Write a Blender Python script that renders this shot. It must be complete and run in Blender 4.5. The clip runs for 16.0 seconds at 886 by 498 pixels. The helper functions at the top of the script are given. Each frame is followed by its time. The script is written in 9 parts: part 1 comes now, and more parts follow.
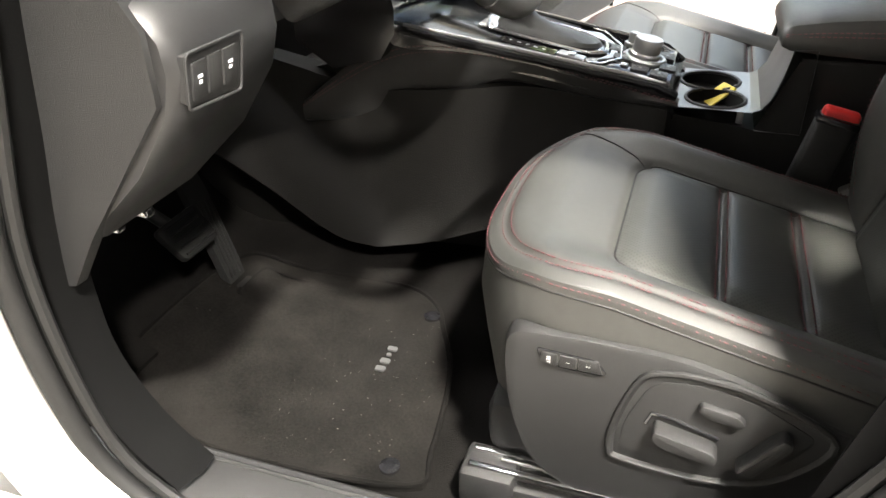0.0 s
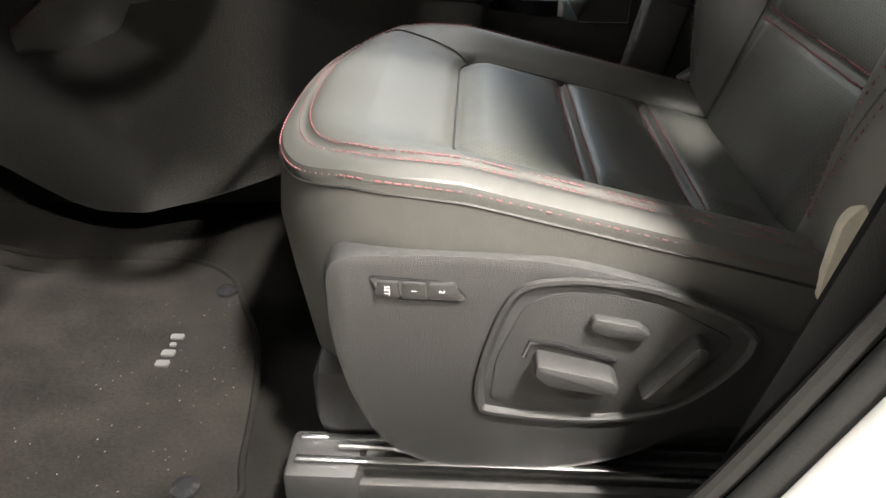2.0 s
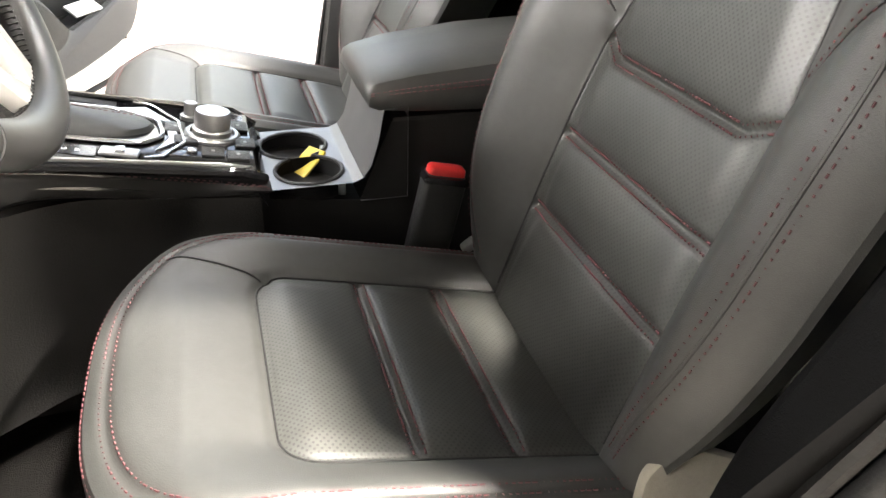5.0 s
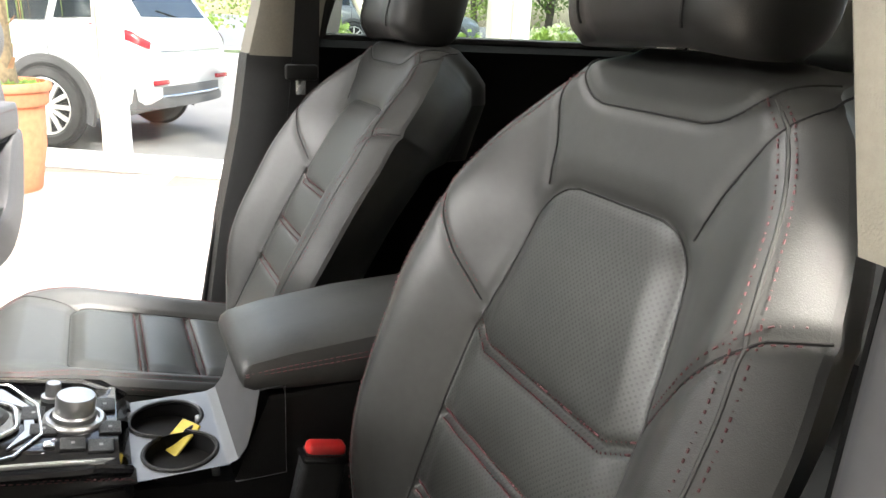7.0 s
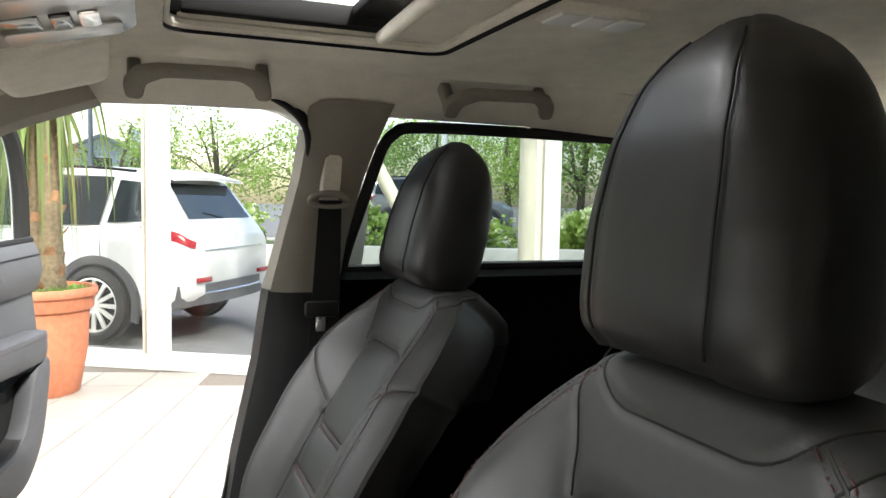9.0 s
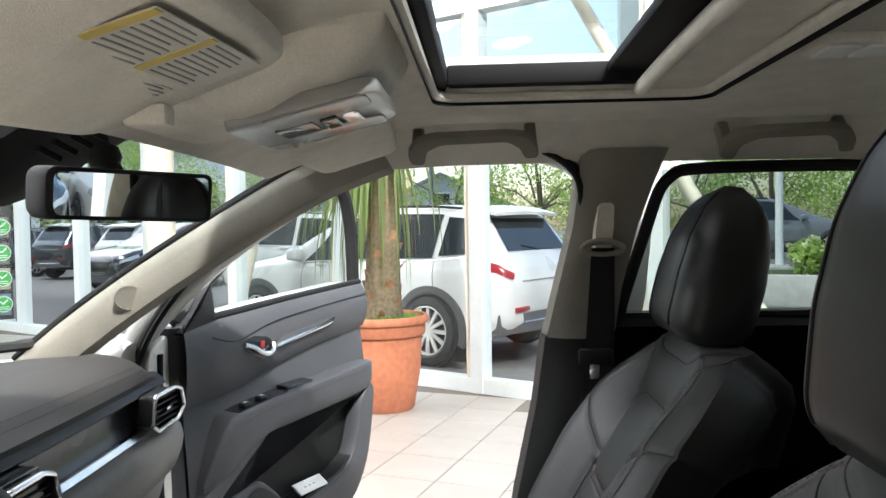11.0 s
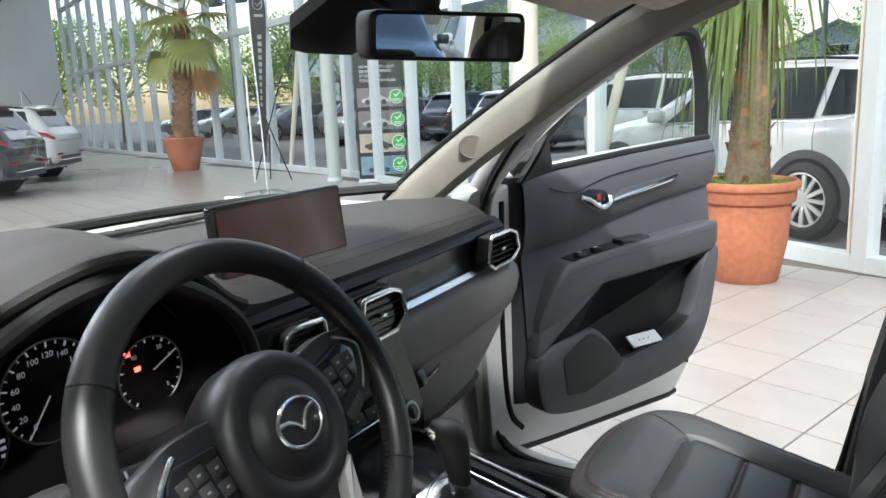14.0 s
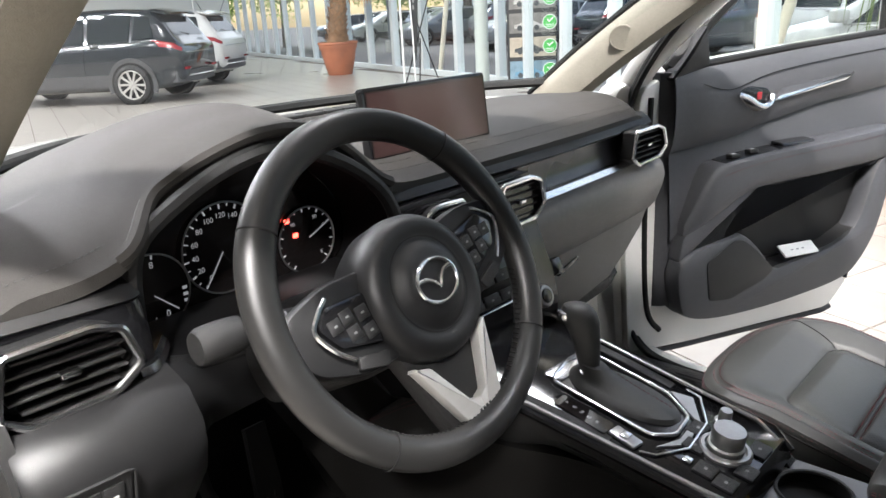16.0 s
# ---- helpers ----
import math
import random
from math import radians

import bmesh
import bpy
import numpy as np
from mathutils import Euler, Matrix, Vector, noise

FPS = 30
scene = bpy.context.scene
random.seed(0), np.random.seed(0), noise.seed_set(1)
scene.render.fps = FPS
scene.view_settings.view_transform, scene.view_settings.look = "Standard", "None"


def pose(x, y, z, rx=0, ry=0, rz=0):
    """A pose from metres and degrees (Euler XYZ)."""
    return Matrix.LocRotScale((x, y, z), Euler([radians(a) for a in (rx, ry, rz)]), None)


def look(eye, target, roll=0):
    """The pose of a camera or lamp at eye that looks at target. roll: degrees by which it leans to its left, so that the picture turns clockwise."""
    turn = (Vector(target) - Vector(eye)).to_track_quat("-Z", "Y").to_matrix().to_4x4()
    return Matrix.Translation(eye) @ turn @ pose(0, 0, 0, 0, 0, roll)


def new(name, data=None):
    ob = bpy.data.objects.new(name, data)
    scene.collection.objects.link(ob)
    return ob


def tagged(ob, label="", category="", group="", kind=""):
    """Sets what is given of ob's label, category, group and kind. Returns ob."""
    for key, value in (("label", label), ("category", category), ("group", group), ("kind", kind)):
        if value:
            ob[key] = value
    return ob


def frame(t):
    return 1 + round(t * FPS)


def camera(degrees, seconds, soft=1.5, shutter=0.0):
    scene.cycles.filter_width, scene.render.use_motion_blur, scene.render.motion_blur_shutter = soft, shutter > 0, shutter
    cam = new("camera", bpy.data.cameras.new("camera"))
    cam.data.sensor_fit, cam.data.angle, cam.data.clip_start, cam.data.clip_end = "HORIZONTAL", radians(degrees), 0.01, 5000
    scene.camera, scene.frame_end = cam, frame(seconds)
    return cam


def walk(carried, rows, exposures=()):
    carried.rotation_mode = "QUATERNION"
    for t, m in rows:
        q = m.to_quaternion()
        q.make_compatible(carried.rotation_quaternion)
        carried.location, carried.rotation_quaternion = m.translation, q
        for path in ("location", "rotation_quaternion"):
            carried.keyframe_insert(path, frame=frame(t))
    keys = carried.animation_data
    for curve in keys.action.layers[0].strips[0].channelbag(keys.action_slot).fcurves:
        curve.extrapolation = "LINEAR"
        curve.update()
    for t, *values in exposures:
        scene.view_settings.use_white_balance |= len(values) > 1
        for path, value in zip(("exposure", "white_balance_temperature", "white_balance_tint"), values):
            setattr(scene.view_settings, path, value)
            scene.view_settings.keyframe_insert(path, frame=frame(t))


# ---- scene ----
cam = camera(62.2, 16.0)
PATH = [
    (0, (0.3712, 0.1288, 1.1008), (-0.2082, 1.7421, 0.0704), -1.52),
    (0.5, (0.3610, 0.1661, 1.0232), (-0.0470, 1.8349, -0.0008), -0.76),
    (1, (0.3584, 0.2053, 0.9600), (0.0861, 1.9026, -0.0621), -0.16),
    (1.5, (0.3482, 0.2336, 0.9209), (0.1787, 1.9443, -0.1012), 0.09),
    (2, (0.3331, 0.2651, 0.9231), (0.2617, 1.9801, -0.1033), 0.22),
    (2.5, (0.3101, 0.3045, 0.9616), (0.3454, 2.0113, -0.0804), 0.60),
    (3, (0.3116, 0.3328, 1.0112), (0.4498, 2.0278, -0.0414), 0.88),
    (3.2, (0.3103, 0.3420, 1.0214), (0.4806, 2.0320, -0.0344), 0.74),
    (5.3, (0.3047, 0.3842, 1.1419), (0.8952, 2.0086, 0.1356), 2.75),
    (5.5, (0.3041, 0.3854, 1.1572), (0.9268, 2.0155, 0.1800), 2.86),
    (6, (0.3162, 0.3980, 1.1859), (1.0133, 2.0568, 0.3128), 3.00),
    (6.5, (0.3391, 0.4181, 1.2057), (1.1066, 2.1091, 0.4631), 3.12),
    (7, (0.3490, 0.4186, 1.2315), (1.1682, 2.1444, 0.6392), 2.98),
    (7.5, (0.3538, 0.4212, 1.2667), (1.2070, 2.1758, 0.8269), 2.72),
    (8, (0.3704, 0.4363, 1.2968), (1.2336, 2.2149, 0.9942), 2.21),
    (8.2, (0.3785, 0.4497, 1.3035), (1.2362, 2.2385, 1.0491), 1.90),
    (10.3, (0.4738, 0.4991, 1.3750), (0.7256, 2.4826, 1.3251), -0.11),
    (10.5, (0.4852, 0.4906, 1.3760), (0.6329, 2.4845, 1.3261), -0.36),
    (11, (0.5076, 0.4510, 1.3804), (0.3961, 2.4470, 1.3223), -0.93),
    (11.5, (0.5460, 0.4315, 1.3665), (0.1965, 2.3990, 1.2845), -1.28),
    (12, (0.5626, 0.4220, 1.3537), (0.0200, 2.3426, 1.2241), -1.63),
    (12.5, (0.5646, 0.4413, 1.3435), (-0.1330, 2.3058, 1.1516), -1.79),
    (13, (0.5679, 0.4568, 1.3509), (-0.2619, 2.2567, 1.0829), -2.04),
    (13.5, (0.5698, 0.4715, 1.3468), (-0.3592, 2.2121, 1.0193), -2.29),
    (14, (0.5729, 0.4780, 1.3443), (-0.4502, 2.1518, 0.9548), -2.48),
    (14.5, (0.5793, 0.4772, 1.3404), (-0.5332, 2.0774, 0.8915), -2.72),
    (15, (0.5832, 0.4724, 1.3245), (-0.6066, 1.9971, 0.8153), -2.82),
    (15.5, (0.5931, 0.4632, 1.3134), (-0.6626, 1.9141, 0.7494), -2.96),
    (16, (0.5992, 0.4533, 1.3146), (-0.7080, 1.8393, 0.7062), -3.08),
]
walk(cam, [(t, look(eye, target, roll)) for t, eye, target, roll in PATH], exposures=[(0, 3.55, 6600, 10), (2.6, 3.8, 6650, 10), (5.3, 4.1, 6700, 12), (6.6, 3.85, 6600, 11), (8.2, 3.1, 6350, 10), (10.3, 2.4, 6200, 10), (11.5, 2.15, 5900, 10), (13.5, 1.95, 5850, 9), (15, 2.15, 5950, 10), (16, 2.45, 6150, 13)])

# ---- world, light ----
world = bpy.data.worlds.new("sky")
scene.world = world
world.use_nodes = True
wn = world.node_tree.nodes
sky = wn.new("ShaderNodeTexSky")
sky.sky_type, sky.sun_disc = "NISHITA", False
sky.sun_elevation, sky.sun_rotation = radians(48), radians(-40)
sky.air_density, sky.dust_density = 1.2, 2.5
world.node_tree.links.new(sky.outputs[0], wn["Background"].inputs[0])
wn["Background"].inputs[1].default_value = 0.055


def lamp(name, kind, energy, m, **props):
    data = bpy.data.lights.new(name, kind)
    data.energy = energy
    for key, value in props.items():
        if key == "color":
            data.color = value
        elif key == "angle":
            data.angle = value
        elif key == "size":
            data.size = value
        elif key == "size_y":
            data.shape, data.size_y = "RECTANGLE", value
    ob = new(name, data)
    ob.matrix_world = m
    return ob


lamp("sun", "SUN", 1.0, look((-5, -5, 14), (0, 0, 0)), angle=radians(15), color=(1.0, 0.97, 0.93))

# ---- materials ----


def mat(name, colour, rough=0.5, metal=0.0, grain=0.0, scale=60.0, bump=0.0, bscale=400.0, spec=0.5, coat=0.0, vary=0.0, emit=None, power=0.0):
    """A surface: colour mottled at two scales, with fine relief."""
    m = bpy.data.materials.new(name)
    m.use_nodes = True
    n, k = m.node_tree.nodes, m.node_tree.links
    b = n["Principled BSDF"]
    b.inputs["Roughness"].default_value, b.inputs["Metallic"].default_value = rough, metal
    b.inputs["Specular IOR Level"].default_value = spec
    b.inputs["Coat Weight"].default_value = coat
    c = (*colour, 1)
    b.inputs["Base Color"].default_value = c
    tc = n.new("ShaderNodeTexCoord")
    if grain:
        t1, t2 = n.new("ShaderNodeTexNoise"), n.new("ShaderNodeTexNoise")
        t1.inputs["Scale"].default_value, t2.inputs["Scale"].default_value = scale, scale / 14
        t1.inputs["Detail"].default_value = 6
        add = n.new("ShaderNodeMath")
        add.operation = "ADD"
        ramp = n.new("ShaderNodeMapRange")
        ramp.inputs["From Min"].default_value, ramp.inputs["From Max"].default_value = 0.6, 1.4
        ramp.inputs["To Min"].default_value, ramp.inputs["To Max"].default_value = 1 - grain, 1 + grain
        mix = n.new("ShaderNodeMix")
        mix.data_type, mix.blend_type = "RGBA", "MULTIPLY"
        mix.inputs[0].default_value = 1.0
        mix.inputs[6].default_value = c
        for t in (t1, t2):
            k.new(tc.outputs["Object"], t.inputs["Vector"])
        k.new(t1.outputs["Fac"], add.inputs[0])
        k.new(t2.outputs["Fac"], add.inputs[1])
        k.new(add.outputs[0], ramp.inputs["Value"])
        out = ramp.outputs[0]
        if vary:
            info, vr, mul = n.new("ShaderNodeObjectInfo"), n.new("ShaderNodeMapRange"), n.new("ShaderNodeMath")
            vr.inputs["To Min"].default_value, vr.inputs["To Max"].default_value = 1 - vary, 1 + vary
            mul.operation = "MULTIPLY"
            k.new(info.outputs["Random"], vr.inputs["Value"])
            k.new(vr.outputs[0], mul.inputs[0])
            k.new(out, mul.inputs[1])
            out = mul.outputs[0]
        k.new(out, mix.inputs[7])
        k.new(mix.outputs[2], b.inputs["Base Color"])
        rr = n.new("ShaderNodeMapRange")
        rr.inputs["From Min"].default_value, rr.inputs["From Max"].default_value = 0.3, 0.7
        rr.inputs["To Min"].default_value, rr.inputs["To Max"].default_value = max(0.02, rough - 0.03), min(1, rough + 0.03)
        k.new(t2.outputs["Fac"], rr.inputs["Value"])
        k.new(rr.outputs[0], b.inputs["Roughness"])
    if bump:
        t3, bp = n.new("ShaderNodeTexNoise"), n.new("ShaderNodeBump")
        t3.inputs["Scale"].default_value, t3.inputs["Detail"].default_value = bscale, 3
        bp.inputs["Strength"].default_value, bp.inputs["Distance"].default_value = bump, 0.002
        k.new(tc.outputs["Object"], t3.inputs["Vector"])
        k.new(t3.outputs["Fac"], bp.inputs["Height"])
        k.new(bp.outputs[0], b.inputs["Normal"])
    if emit:
        b.inputs["Emission Color"].default_value, b.inputs["Emission Strength"].default_value = (*emit, 1), power
    return m


def glass_mat(name, tint, gloss=0.04, rough=0.0):
    """A thin pane: lets light straight through, with a faint sheen."""
    m = bpy.data.materials.new(name)
    m.use_nodes = True
    n, k = m.node_tree.nodes, m.node_tree.links
    n.remove(n["Principled BSDF"])
    tr, gl, mx, fr = n.new("ShaderNodeBsdfTransparent"), n.new("ShaderNodeBsdfGlossy"), n.new("ShaderNodeMixShader"), n.new("ShaderNodeLayerWeight")
    tr.inputs[0].default_value = (*tint, 1)
    gl.inputs["Roughness"].default_value = rough
    fr.inputs[0].default_value = 0.5
    pw, ml = n.new("ShaderNodeMath"), n.new("ShaderNodeMath")
    pw.operation, pw.inputs[1].default_value = "POWER", 5.0
    ml.operation, ml.inputs[1].default_value, ml.inputs[2].default_value = "MULTIPLY_ADD", 0.6, gloss
    k.new(fr.outputs["Facing"], pw.inputs[0])
    k.new(pw.outputs[0], ml.inputs[0])
    k.new(ml.outputs[0], mx.inputs[0])
    k.new(tr.outputs[0], mx.inputs[1])
    k.new(gl.outputs[0], mx.inputs[2])
    k.new(mx.outputs[0], n["Material Output"].inputs[0])
    return m


def leaf_mat(name, colour):
    """Thin leaves: half of the light passes through."""
    m = mat(name, colour, 0.6, grain=0.5, scale=2.0)
    n, k = m.node_tree.nodes, m.node_tree.links
    tr, mx = n.new("ShaderNodeBsdfTranslucent"), n.new("ShaderNodeMixShader")
    mx.inputs[0].default_value = 0.45
    b = n["Principled BSDF"]
    k.new(b.inputs["Base Color"].links[0].from_socket, tr.inputs[0])
    k.new(b.outputs[0], mx.inputs[1])
    k.new(tr.outputs[0], mx.inputs[2])
    k.new(mx.outputs[0], n["Material Output"].inputs[0])
    return m


LEATHER = mat("black_leather", (0.0268, 0.0272, 0.0256), 0.50, spec=0.54, grain=0.2, scale=90, bump=0.12, bscale=900)
PERF = mat("perforated_leather", (0.0285, 0.0295, 0.0272), 0.48, spec=0.5, grain=0.25, scale=90)


def perforate(m, pitch=0.0042):
    """Rows of small holes, laid out in the panel's own metres."""
    n, k = m.node_tree.nodes, m.node_tree.links
    b = n["Principled BSDF"]
    uv, sc, fr, sub, ln = n.new("ShaderNodeUVMap"), n.new("ShaderNodeVectorMath"), n.new("ShaderNodeVectorMath"), n.new("ShaderNodeVectorMath"), n.new("ShaderNodeVectorMath")
    uv.uv_map = "metres"
    rot = n.new("ShaderNodeMapping")
    rot.inputs["Rotation"].default_value = (0, 0, radians(45))
    rot.inputs["Scale"].default_value = (1 / pitch, 1 / pitch, 0)
    fr.operation, sub.operation, ln.operation = "FRACTION", "SUBTRACT", "LENGTH"
    sub.inputs[1].default_value = (0.5, 0.5, 0)
    k.new(uv.outputs[0], rot.inputs[0])
    k.new(rot.outputs[0], fr.inputs[0])
    k.new(fr.outputs[0], sub.inputs[0])
    k.new(sub.outputs[0], ln.inputs[0])
    hole = n.new("ShaderNodeMapRange")
    hole.inputs["From Min"].default_value, hole.inputs["From Max"].default_value = 0.2, 0.3
    k.new(ln.outputs["Value"], hole.inputs["Value"])
    mul = n.new("ShaderNodeMix")
    mul.data_type, mul.blend_type = "RGBA", "MULTIPLY"
    mul.inputs[0].default_value = 0.65
    old = b.inputs["Base Color"].links[0].from_socket
    k.new(old, mul.inputs[6])
    k.new(hole.outputs[0], mul.inputs[7])
    k.new(mul.outputs[2], b.inputs["Base Color"])
    bp = n.new("ShaderNodeBump")
    bp.inputs["Strength"].default_value, bp.inputs["Distance"].default_value = 0.12, 0.001
    k.new(hole.outputs[0], bp.inputs["Height"])
    k.new(bp.outputs[0], b.inputs["Normal"])


perforate(PERF)
WHEELSKIN = mat("wheel_leather", (0.013, 0.0128, 0.0125), 0.40, spec=0.55, grain=0.15, scale=120, bump=0.1, bscale=1100)
# the seat leather again, darkened because less light reaches the headrests
SHADEDSKIN = mat("shaded_leather", (0.011, 0.0109, 0.0107), 0.42, spec=0.5, grain=0.2, scale=90, bump=0.12, bscale=900)
THREAD = mat("dark_red_thread", (0.085, 0.024, 0.028), 0.7, grain=0.3, scale=300)
PLASTIC = mat("black_plastic", (0.015, 0.015, 0.0153), 0.45, spec=0.35, grain=0.2, scale=120, bump=0.5, bscale=1200)
SOFT = mat("soft_black_pad", (0.011, 0.011, 0.0116), 0.42, spec=0.45, grain=0.2, scale=120, bump=0.15, bscale=1100)
DOORTRIM = mat("charcoal_door_trim", (0.056, 0.057, 0.063), 0.48, grain=0.15, scale=120, bump=0.4, bscale=900)
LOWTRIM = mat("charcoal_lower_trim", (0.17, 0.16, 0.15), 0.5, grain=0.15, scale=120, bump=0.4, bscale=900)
GLOSSBLK = mat("gloss_black", (0.008, 0.008, 0.009), 0.12, grain=0.1, scale=40)
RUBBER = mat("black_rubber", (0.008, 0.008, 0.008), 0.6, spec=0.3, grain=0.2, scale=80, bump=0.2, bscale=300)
CHROME = mat("satin_chrome", (0.75, 0.75, 0.76), 0.2, metal=1.0, grain=0.08, scale=90)
SILVER = mat("brushed_silver", (0.32, 0.32, 0.32), 0.35, metal=0.9, grain=0.1, scale=200)
# carpet nearly black: the shadow under seat and dash is in the colour
CARPET = mat("shaded_dark_carpet", (0.0042, 0.0038, 0.0035), 0.95, grain=0.8, scale=260, bump=1.0, bscale=700, spec=0.1)
# plain white of the other cars, greyed to hold the shading on them
SUVPAINT = mat("dimmed_white_car_paint", (0.50, 0.50, 0.49), 0.3, grain=0.03, scale=20, coat=0.8)
BODY = mat("white_car_paint", (0.72, 0.71, 0.68), 0.3, grain=0.03, scale=20, coat=0.8)
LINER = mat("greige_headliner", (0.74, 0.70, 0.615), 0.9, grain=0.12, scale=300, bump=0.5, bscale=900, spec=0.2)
# close to the headliner's tone, lowered so the pillars look shaded
DIMBEIGE = mat("dimmed_beige_trim", (0.25, 0.232, 0.195), 0.7, grain=0.1, scale=200, bump=0.3, bscale=700, spec=0.3)
RED = mat("red_plastic", (0.55, 0.03, 0.03), 0.35, grain=0.1, scale=60)
YELLOW = mat("yellow_tag", (0.5, 0.38, 0.03), 0.5, grain=0.2, scale=60)
# tunnel and mat are also darkened to hold the footwell's shade
TUNNEL = mat("shaded_tunnel_lining", (0.0055, 0.0052, 0.0049), 0.55, spec=0.2, grain=0.25, scale=40, bump=0.3, bscale=500)
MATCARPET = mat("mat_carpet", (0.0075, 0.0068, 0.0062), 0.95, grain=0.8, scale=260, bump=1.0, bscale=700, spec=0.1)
LINT = mat("grey_lint", (0.16, 0.155, 0.145), 0.9, grain=0.1, scale=60)
PAPER = mat("label_paper", (0.58, 0.56, 0.50), 0.6, grain=0.06, scale=60)
LABELYELLOW = mat("label_yellow", (0.62, 0.48, 0.12), 0.6, grain=0.1, scale=60)
PRINTGREY = mat("print_grey", (0.30, 0.29, 0.27), 0.6, grain=0.1, scale=60)
WHITE = mat("white_paper", (0.75, 0.75, 0.73), 0.6, grain=0.05, scale=60)
TILE = mat("cream_floor_tile", (0.29, 0.266, 0.235), 0.3, grain=0.12, scale=6, vary=0.05)
GROUT = mat("tile_grout", (0.14, 0.12, 0.10), 0.8, grain=0.2, scale=30)
ALU = mat("pale_aluminium", (0.62, 0.66, 0.66), 0.4, metal=0.2, grain=0.05, scale=20)
SEALGREY = mat("grey_door_seal", (0.040, 0.040, 0.042), 0.6, spec=0.3, grain=0.15, scale=80)
# black trim taken nearly to zero, with the shade there in its colour
PILLARTRIM = mat("shaded_black_trim", (0.0028, 0.0028, 0.0029), 0.7, spec=0.04, grain=0.15, scale=80, bump=0.3, bscale=900)
PITCH = mat("matt_black_frame", (0.004, 0.004, 0.0045), 0.7, spec=0.2, grain=0.1, scale=40)
# dark tones chosen for walls and unseen ceiling to hold down bounced light
WALLGREY = mat("light_cutting_wall_grey", (0.07, 0.067, 0.063), 0.85, grain=0.08, scale=6)
DECK = mat("light_cutting_dark_grey", (0.10, 0.10, 0.10), 0.85, grain=0.08, scale=4)
FROST = mat("frosted_lens", (0.33, 0.32, 0.30), 0.2, grain=0.05, scale=40)
WALLWHITE = mat("white_wall_paint", (0.75, 0.74, 0.7), 0.8, grain=0.05, scale=8)
TERRA = mat("terracotta", (0.36, 0.125, 0.062), 0.75, grain=0.3, scale=25, bump=0.4, bscale=90)
SOIL = mat("soil_moss", (0.05, 0.07, 0.02), 0.95, grain=0.6, scale=60, bump=1, bscale=120)
BARK = mat("palm_bark", (0.22, 0.14, 0.08), 0.9, grain=0.5, scale=30, bump=1, bscale=60)
FROND = leaf_mat("palm_leaf", (0.12, 0.17, 0.045))
DRYFROND = leaf_mat("dry_leaf", (0.46, 0.25, 0.10))
LEAF = leaf_mat("tree_leaf", (0.20, 0.31, 0.075))
ASPHALT = mat("asphalt", (0.13, 0.125, 0.12), 0.9, grain=0.3, scale=12, bump=0.6, bscale=90)
GLASS = glass_mat("window_glass", (0.93, 0.97, 0.96))
REARGLASS = glass_mat("tinted_rear_glass", (0.50, 0.55, 0.53))
CARGLASS = glass_mat("car_glass", (0.93, 0.96, 0.95))
TINT = mat("dark_car_window", (0.02, 0.025, 0.028), 0.05, grain=0.1, scale=5)
TYRE = mat("tyre_rubber", (0.02, 0.02, 0.02), 0.8, grain=0.3, scale=60)
DARKPAINT = mat("dark_car_paint", (0.015, 0.02, 0.025), 0.2, grain=0.05, scale=20, coat=1.0)
GREYPAINT = mat("grey_car_paint", (0.16, 0.17, 0.18), 0.3, grain=0.05, scale=20, coat=0.8)
TAIL = mat("tail_light_red", (0.22, 0.014, 0.02), 0.15, grain=0.1, scale=30)
CREAMPAINT = mat("cream_paint", (0.66, 0.60, 0.49), 0.5, grain=0.06, scale=12)
GREYGREEN = mat("grey_green_paint", (0.42, 0.46, 0.43), 0.5, grain=0.06, scale=8)
HUSK = mat("palm_husk", (0.30, 0.17, 0.09), 0.9, grain=0.5, scale=25)
YUCCABARK = mat("yucca_bark", (0.125, 0.098, 0.058), 0.9, grain=0.7, scale=34, bump=1, bscale=50)
MOSS = mat("moss_green", (0.10, 0.17, 0.03), 0.8, grain=0.4, scale=40)
FANLEAF = leaf_mat("fan_palm_leaf", (0.32, 0.35, 0.10))
LEAFBRIGHT = leaf_mat("bright_leaf", (0.30, 0.42, 0.09))
TREEBARK = mat("tree_bark", (0.10, 0.08, 0.06), 0.9, grain=0.4, scale=12)
BLOSSOM = mat("hydrangea_bloom", (0.62, 0.66, 0.40), 0.8, grain=0.2, scale=14)
CONCRETE = mat("pale_concrete", (0.42, 0.41, 0.38), 0.85, grain=0.2, scale=8)
HOUSEWALL = mat("grey_siding", (0.5, 0.53, 0.56), 0.8, grain=0.1, scale=3)
ROOFGREY = mat("grey_shingle", (0.13, 0.15, 0.16), 0.8, grain=0.25, scale=6)
RIMSILVER = mat("alloy_rim", (0.62, 0.60, 0.57), 0.35, metal=0.6, grain=0.08, scale=30)
CLAD = mat("grey_black_cladding", (0.06, 0.06, 0.062), 0.6, grain=0.15, scale=40)
LAMPLENS = mat("lamp_lens", (0.45, 0.47, 0.5), 0.08, metal=0.4, grain=0.1, scale=30)
POSTERBLK = mat("black_print", (0.012, 0.013, 0.014), 0.45, grain=0.1, scale=20)
PICGREY = mat("picture_grey", (0.16, 0.15, 0.14), 0.5, grain=0.4, scale=9)
PICSAND = mat("picture_sand", (0.42, 0.36, 0.28), 0.5, grain=0.4, scale=9)
PICBLUE = mat("picture_blue", (0.16, 0.24, 0.30), 0.5, grain=0.4, scale=9)
PICCAR = mat("picture_silver", (0.42, 0.40, 0.38), 0.4, grain=0.3, scale=12)
